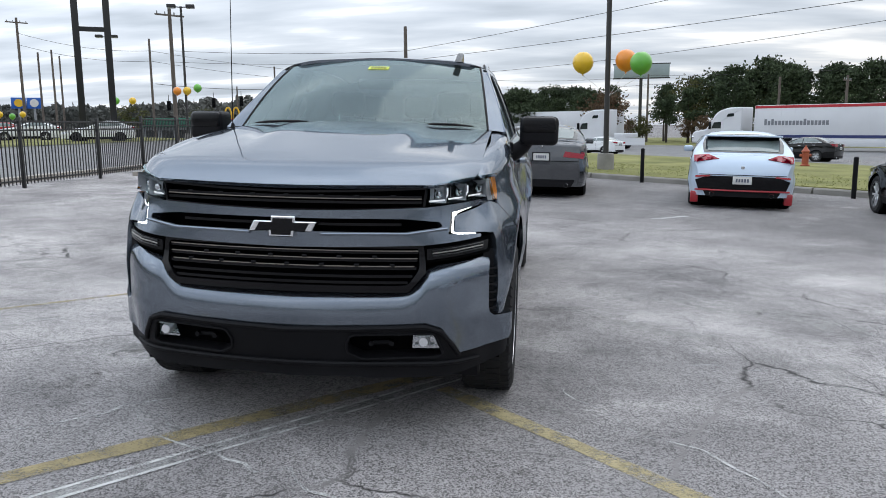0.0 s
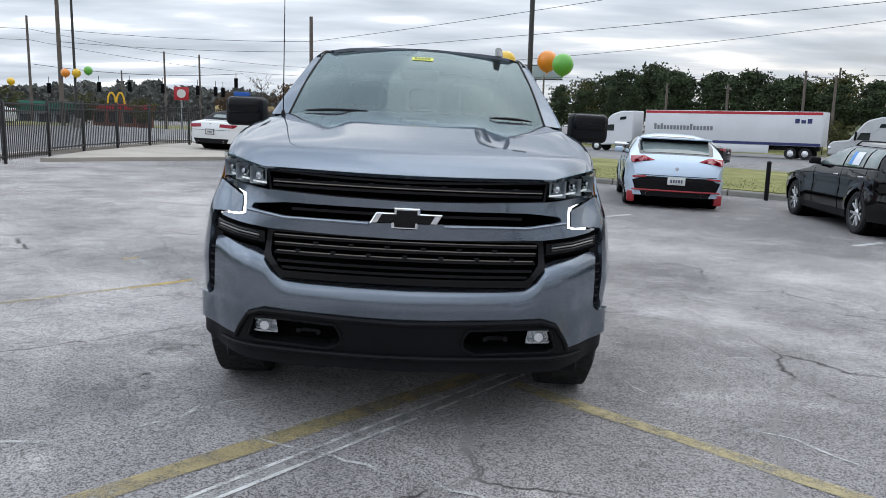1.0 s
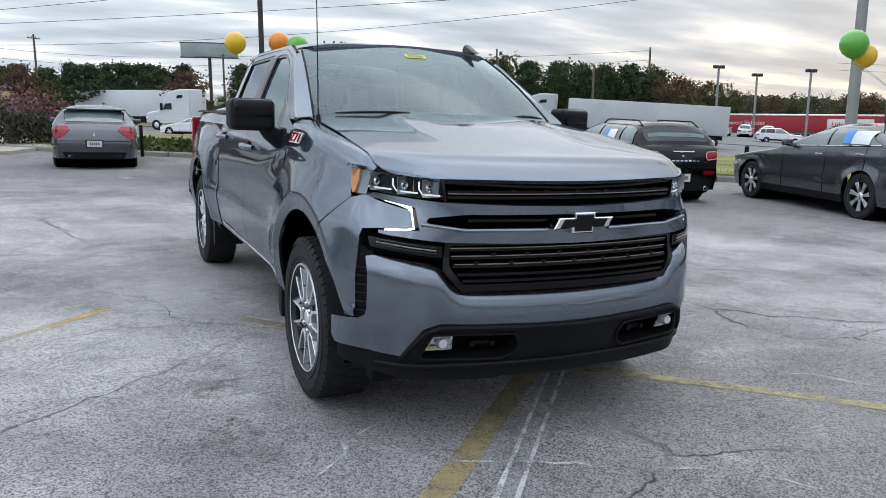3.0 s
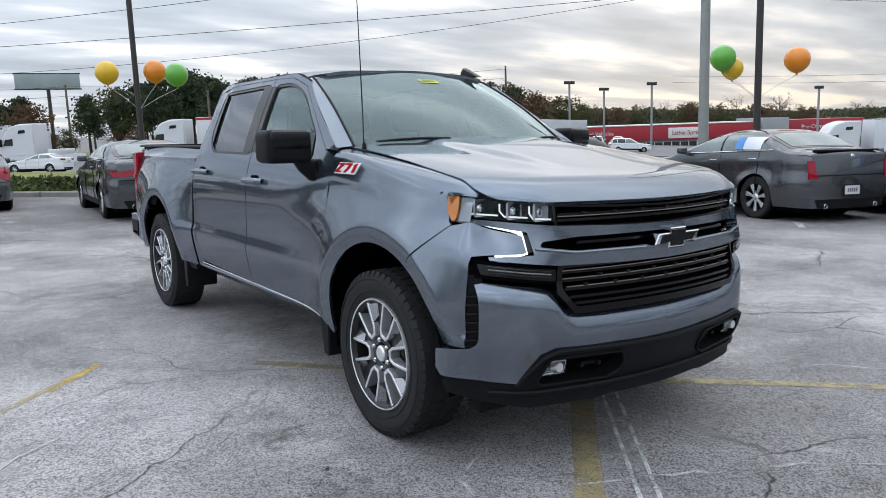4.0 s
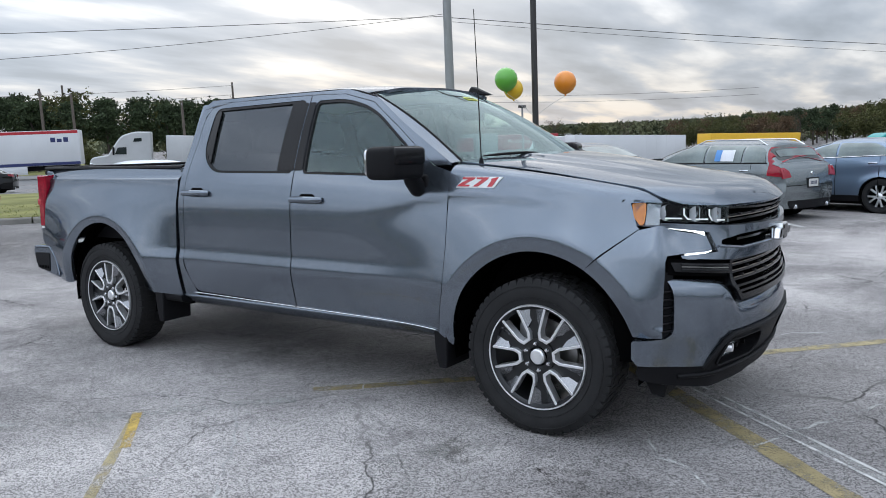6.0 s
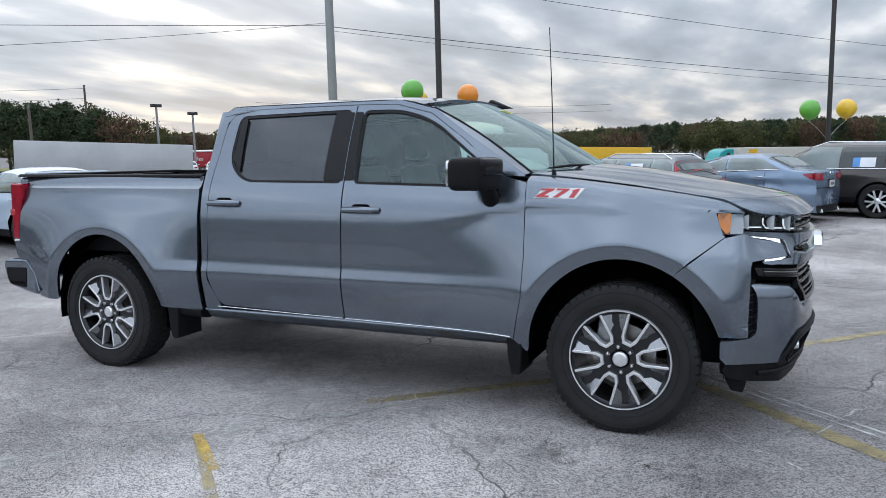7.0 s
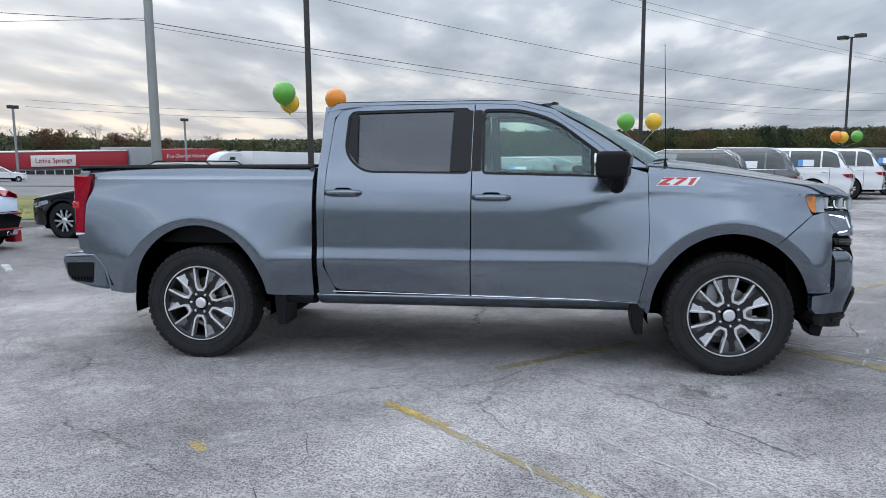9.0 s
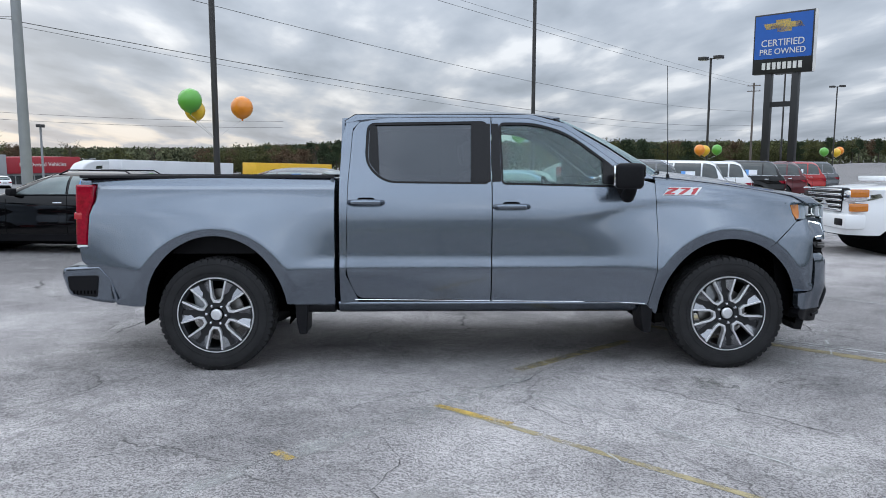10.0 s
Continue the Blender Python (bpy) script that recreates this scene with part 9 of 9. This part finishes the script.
# leaves of the far hill, with distance haze mixed into the colour
M_HAZE = mk("haze_tinted_hill_leaves", (0.085, 0.095, 0.090), 0.95, var=0.25, scale=0.02, col2=(0.115, 0.115, 0.105), island=0.25, spec=0.1)
M_WOODS = mk("far_wood_leaves", (0.058, 0.078, 0.046), 0.9, var=0.45, scale=0.03, col2=(0.105, 0.108, 0.060), island=0.45, spec=0.15)


def tree(kind, seed, label):
    """A tree ten metres high at the origin."""
    rnd = random.Random(seed)
    t = tagged(empty("tree"), label, "tree", "trees along the highway")
    limbs, tips = [], []
    bend = [(rnd.uniform(-0.25, 0.25), rnd.uniform(-0.25, 0.25)) for _ in range(5)]
    trunk = [(bend[i][0] * i * 0.35, bend[i][1] * i * 0.35, 9.3 * i / 4) for i in range(5)]
    limbs.append(tube(trunk, [0.20, 0.17, 0.13, 0.09, 0.03], 8))
    count = {"pine": 22, "oak": 20, "bare": 30}[kind]
    for i in range(count):
        h = rnd.uniform(*{"pine": (4.2, 9.2), "oak": (2.4, 8.6), "bare": (2.0, 8.8)}[kind])
        a = rnd.uniform(0, 6.28)
        reach = {"pine": 2.3 * (1 - (h - 4.2) / 7.5) * rnd.uniform(0.55, 1.15), "oak": 3.1 * math.sin(math.pi * min(1, (h - 0.6) / 9.3)) * rnd.uniform(0.6, 1.1), "bare": 2.4 * rnd.uniform(0.5, 1.0)}[kind]
        k = min(3, int(h / 9.3 * 4))
        f = h / 9.3 * 4 - k
        p = Vector(trunk[k]) * (1 - f) + Vector(trunk[k + 1]) * f
        rise = {"pine": 0.25, "oak": 0.75, "bare": 1.0}[kind] * reach
        e = p + Vector((reach * math.cos(a), reach * math.sin(a), rise))
        mid = (p + e) / 2 + Vector((0, 0, -0.12 * reach))
        limbs.append(tube([p, mid, e], [0.055, 0.035, 0.012], 5))
        tips += [(e, 1.0), (mid, 0.75)]
        if kind == "bare":
            for _ in range(5):
                q = e + Vector((rnd.gauss(0, 0.7), rnd.gauss(0, 0.7), abs(rnd.gauss(0.5, 0.4))))
                limbs.append(tube([mid + (e - mid) * rnd.random(), q], [0.018, 0.006], 4))
    obj("trunk", join(*limbs), M_BARK, t)
    if kind == "pine":
        tips.append((Vector(trunk[-1]), 0.9))

    def place(r):
        c, k = tips[r.randrange(len(tips))]
        s = {"pine": 0.55, "oak": 0.72, "bare": 0.5}[kind] * k
        return (c.x + r.gauss(0, s), c.y + r.gauss(0, s), c.z + r.gauss(0.1, s * 0.6))

    n = {"pine": 1150, "oak": 1250, "bare": 160}[kind]
    mt = {"pine": M_PINE, "oak": M_OAK if seed % 2 else M_RUST, "bare": M_RUST}[kind]
    obj("crown", leaf_cloud(n, place, {"pine": 0.19, "oak": 0.20, "bare": 0.12}[kind], seed + 50, 3), mt, t, smooth=0)
    return t


kinds = [tree("pine", 1, "tall dark green pine tree with a bare lower trunk"), tree("pine", 3, "tall dark green pine tree with a bare lower trunk"), tree("pine", 5, "tall dark green pine tree with a bare lower trunk"),
         tree("oak", 7, "olive and brown broadleaf tree in autumn"), tree("oak", 8, "rust-coloured broadleaf tree in autumn"), tree("oak", 11, "olive and brown broadleaf tree in autumn"), tree("bare", 13, "nearly bare autumn tree with fine branches")]
used = set()


def plant(kind, x, y, h, rnd):
    h *= 0.92
    m = Matrix.Translation(on_ground(x, y, -0.1)) @ Matrix.Rotation(rnd.uniform(0, 6.28), 4, "Z") @ Matrix.Diagonal((h / 9.6 * rnd.uniform(0.9, 1.25),) * 2 + (h / 9.6, 1))
    k = kinds[kind]
    if kind not in used:
        used.add(kind)
        k.matrix_basis = m
    else:
        c = copy_thing(k, Matrix())
        c.matrix_basis = m


rnd = random.Random(11)
# the pine wood across the highway: tops follow the skyline seen over it
for row, (n0, hk) in enumerate(((92, 0.86), (98, 1.0), (105, 1.05))):
    s = -132.0 + row * 1.7
    while s < 6:
        n = n0 + rnd.uniform(-2.0, 2.0)
        x, y = ns(n, s)
        az = math.degrees(math.atan2(y + 4, x + 1))
        el = curve((45, 52, 60, 68, 74, 78.5, 81, 84, 90, 97, 110), (2.2, 3.2, 3.7, 4.2, 4.3, 3.6, 2.6, 2.7, 2.9, 2.4, 1.6), az)
        d = math.hypot(x + 1, y + 4)
        top = 1.45 + d * math.tan(radians(el)) * rnd.uniform(0.84, 1.05) * hk
        h = top - ground_z(x, y)
        gap = 80.5 < az < 83.0 or (rnd.random() < 0.06)
        if not gap and az < 97:
            plant(rnd.choice((0, 1, 2, 0, 1, 2, 0, 1, 2, 3)) if az > 50 else rnd.choice((3, 4, 5, 0)), x, y, max(4.0, h), rnd)
        s += rnd.uniform(2.6, 4.4)
for i in range(46):
    n, s = rnd.uniform(84, 91), rnd.uniform(-110, 8)
    x, y = ns(n, s)
    plant(rnd.choice((3, 4, 5)), x, y, rnd.uniform(2.2, 4.2), rnd)
plant(4, *polar(-2.3, -3.5, 83.2, 92), 6.6, rnd)
# behind and beside the red building
for i in range(44):
    az = 50 - i * 0.95 + rnd.uniform(-0.4, 0.4)
    x, y = polar(-5, 0, az, 185 + rnd.uniform(-15, 25))
    el = curve((8, 20, 28, 31, 34, 38, 42, 46, 50), (0.2, 0.15, 0.45, 0.7, 1.0, 0.8, 1.0, 1.9, 2.4), az)
    top = 1.6 + 190 * math.tan(radians(el)) * rnd.uniform(0.85, 1.2)
    if az > 29 or rnd.random() < 0.4:
        plant(rnd.choice((3, 4, 5, 4, 6)), x, y, max(5, top - ground_z(x, y)), rnd)
# single crowns in front of the far woods beyond the lot's end
for row, d0 in enumerate((215, 238)):
    az = -34.0 + row * 0.5
    while az < 12.5:
        d = d0 + rnd.uniform(-9, 9)
        x, y = polar(-4, 0, az, d)
        el = curve((-34, -26, -20, -14, -8, -4, 4, 9, 12.5), (0.72, 0.80, 0.66, 0.85, 0.62, 0.72, 0.75, 0.62, 0.45), az)
        top = 1.6 + d * math.tan(radians(el)) * rnd.uniform(0.55, 1.25)
        plant(rnd.choice((3, 5, 0, 1, 5, 3, 2, 4)), x, y, max(5.0, top - ground_z(x, y)), rnd)
        az += rnd.uniform(0.55, 1.25)
for az, d, top, k in ((30.9, 170, 5.0, 6), (26.1, 175, 3.2, 6), (15.0, 165, 3.0, 5), (13.6, 165, 2.6, 3), (16.6, 170, 2.4, 5)):
    x, y = polar(-4, -2.1, az, d)
    plant(k, x, y, top - ground_z(x, y), rnd)
# at the crossing on the far left
for az, el, d, k in ((102.3, 2.9, 105, 6), (100.2, 2.6, 108, 4), (98.9, 2.2, 112, 4), (94.5, 2.7, 105, 4), (90.7, 2.9, 100, 2), (91.6, 2.6, 102, 1), (92.6, 1.7, 110, 3), (104.3, 1.9, 115, 4), (96.2, 1.7, 118, 6), (118.5, 1.7, 120, 3), (113.8, 1.5, 130, 5), (110.2, 1.2, 118, 3)):
    x, y = polar(0, -4, az, d)
    plant(k, x, y, 1.4 + d * math.tan(radians(el)) - ground_z(x, y), rnd)


# far woods all round, too many to count
def ridge(name, az0, az1, d0, d1, line, seed, count, size, label, material, foot=-8.0):
    """Wooded rising ground whose skyline follows the given angles of height."""
    r2 = random.Random(seed)

    def place(_):
        az = r2.uniform(az0, az1)
        d = r2.uniform(d0, d1)
        el = line(az) * (0.74 + 0.26 * noise.noise(Vector((az * 0.7, seed, 0))) + 0.22 * noise.noise(Vector((az * 2.3, seed, 4))) + 0.16 * noise.noise(Vector((az * 7.1, seed, 9))))
        top = 1.5 + d * math.tan(radians(el))
        z = foot + (top - foot) * (1 - r2.random() ** 2.2)
        x, y = polar(-3, 0, az, d)
        return x, y, z

    return tagged(obj(name, leaf_cloud(count, place, size, seed, 2), material, smooth=0), label, "woods", kind="stuff")


ridge("far_woods", -34, 33, 255, 310, lambda a: curve((-34, -22, -10, -4, 4, 9, 16, 33), (0.68, 0.70, 0.64, 0.70, 0.60, 0.42, 0.02, -0.02), a), 31, 22000, 0.75, "dark green woods beyond the road", M_WOODS)
ridge("far_woods", 33, 58, 260, 320, lambda a: curve((33, 40, 58), (0.25, 0.6, 1.3), a), 32, 9000, 0.85, "dark autumn woods beyond the buildings", M_WOODS)
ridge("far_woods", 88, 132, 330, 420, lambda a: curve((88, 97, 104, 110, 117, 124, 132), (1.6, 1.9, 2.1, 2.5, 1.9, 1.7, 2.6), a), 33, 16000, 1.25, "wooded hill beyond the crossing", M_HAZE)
# out of view: added to darken low reflections in the car flanks
ridge("far_woods", 132, 326, 150, 190, lambda a: 3.3 + 0.8 * math.sin(a * 0.21), 34, 14000, 1.5, "unseen woods added behind the car lot to darken reflections", M_WOODS, -2.0)


def hill(name, az0, az1, d, line, label, material=None):
    """Bare ground of the far hills behind the woods."""
    az = [az0 + (az1 - az0) * i / 60 for i in range(61)]
    lo = [(*polar(-3, 0, a, d - 12), -9.0) for a in az]
    hi = [(*polar(-3, 0, a, d + 30), 1.5 + d * math.tan(radians(line(a) * (0.78 + 0.2 * noise.noise(Vector((a * 0.5, 3, 1))))))) for a in az]
    v, f = ruled(hi, lo, 4)
    return tagged(obj(name, (v, f), material or M_WOODS), label, "hill", kind="structure")


hill("far_hill", -36, 62, 330, lambda a: curve((-34, -22, -10, -4, 4, 9, 16, 33, 60), (0.58, 0.58, 0.54, 0.60, 0.45, 0.30, -0.05, -0.05, 0.9), a), "dark wooded rise behind the town")
hill("far_hill", 86, 134, 450, lambda a: curve((88, 97, 104, 110, 117, 124, 132), (1.5, 1.8, 2.0, 2.4, 1.8, 1.6, 2.4), a), "wooded hill beyond the crossing, haze painted in", M_HAZE)
# out of view too: added backing for the woods in reflections
hill("far_hill", 130, 328, 195, lambda a: 3.0, "unseen dark rise added behind the car lot for reflections")
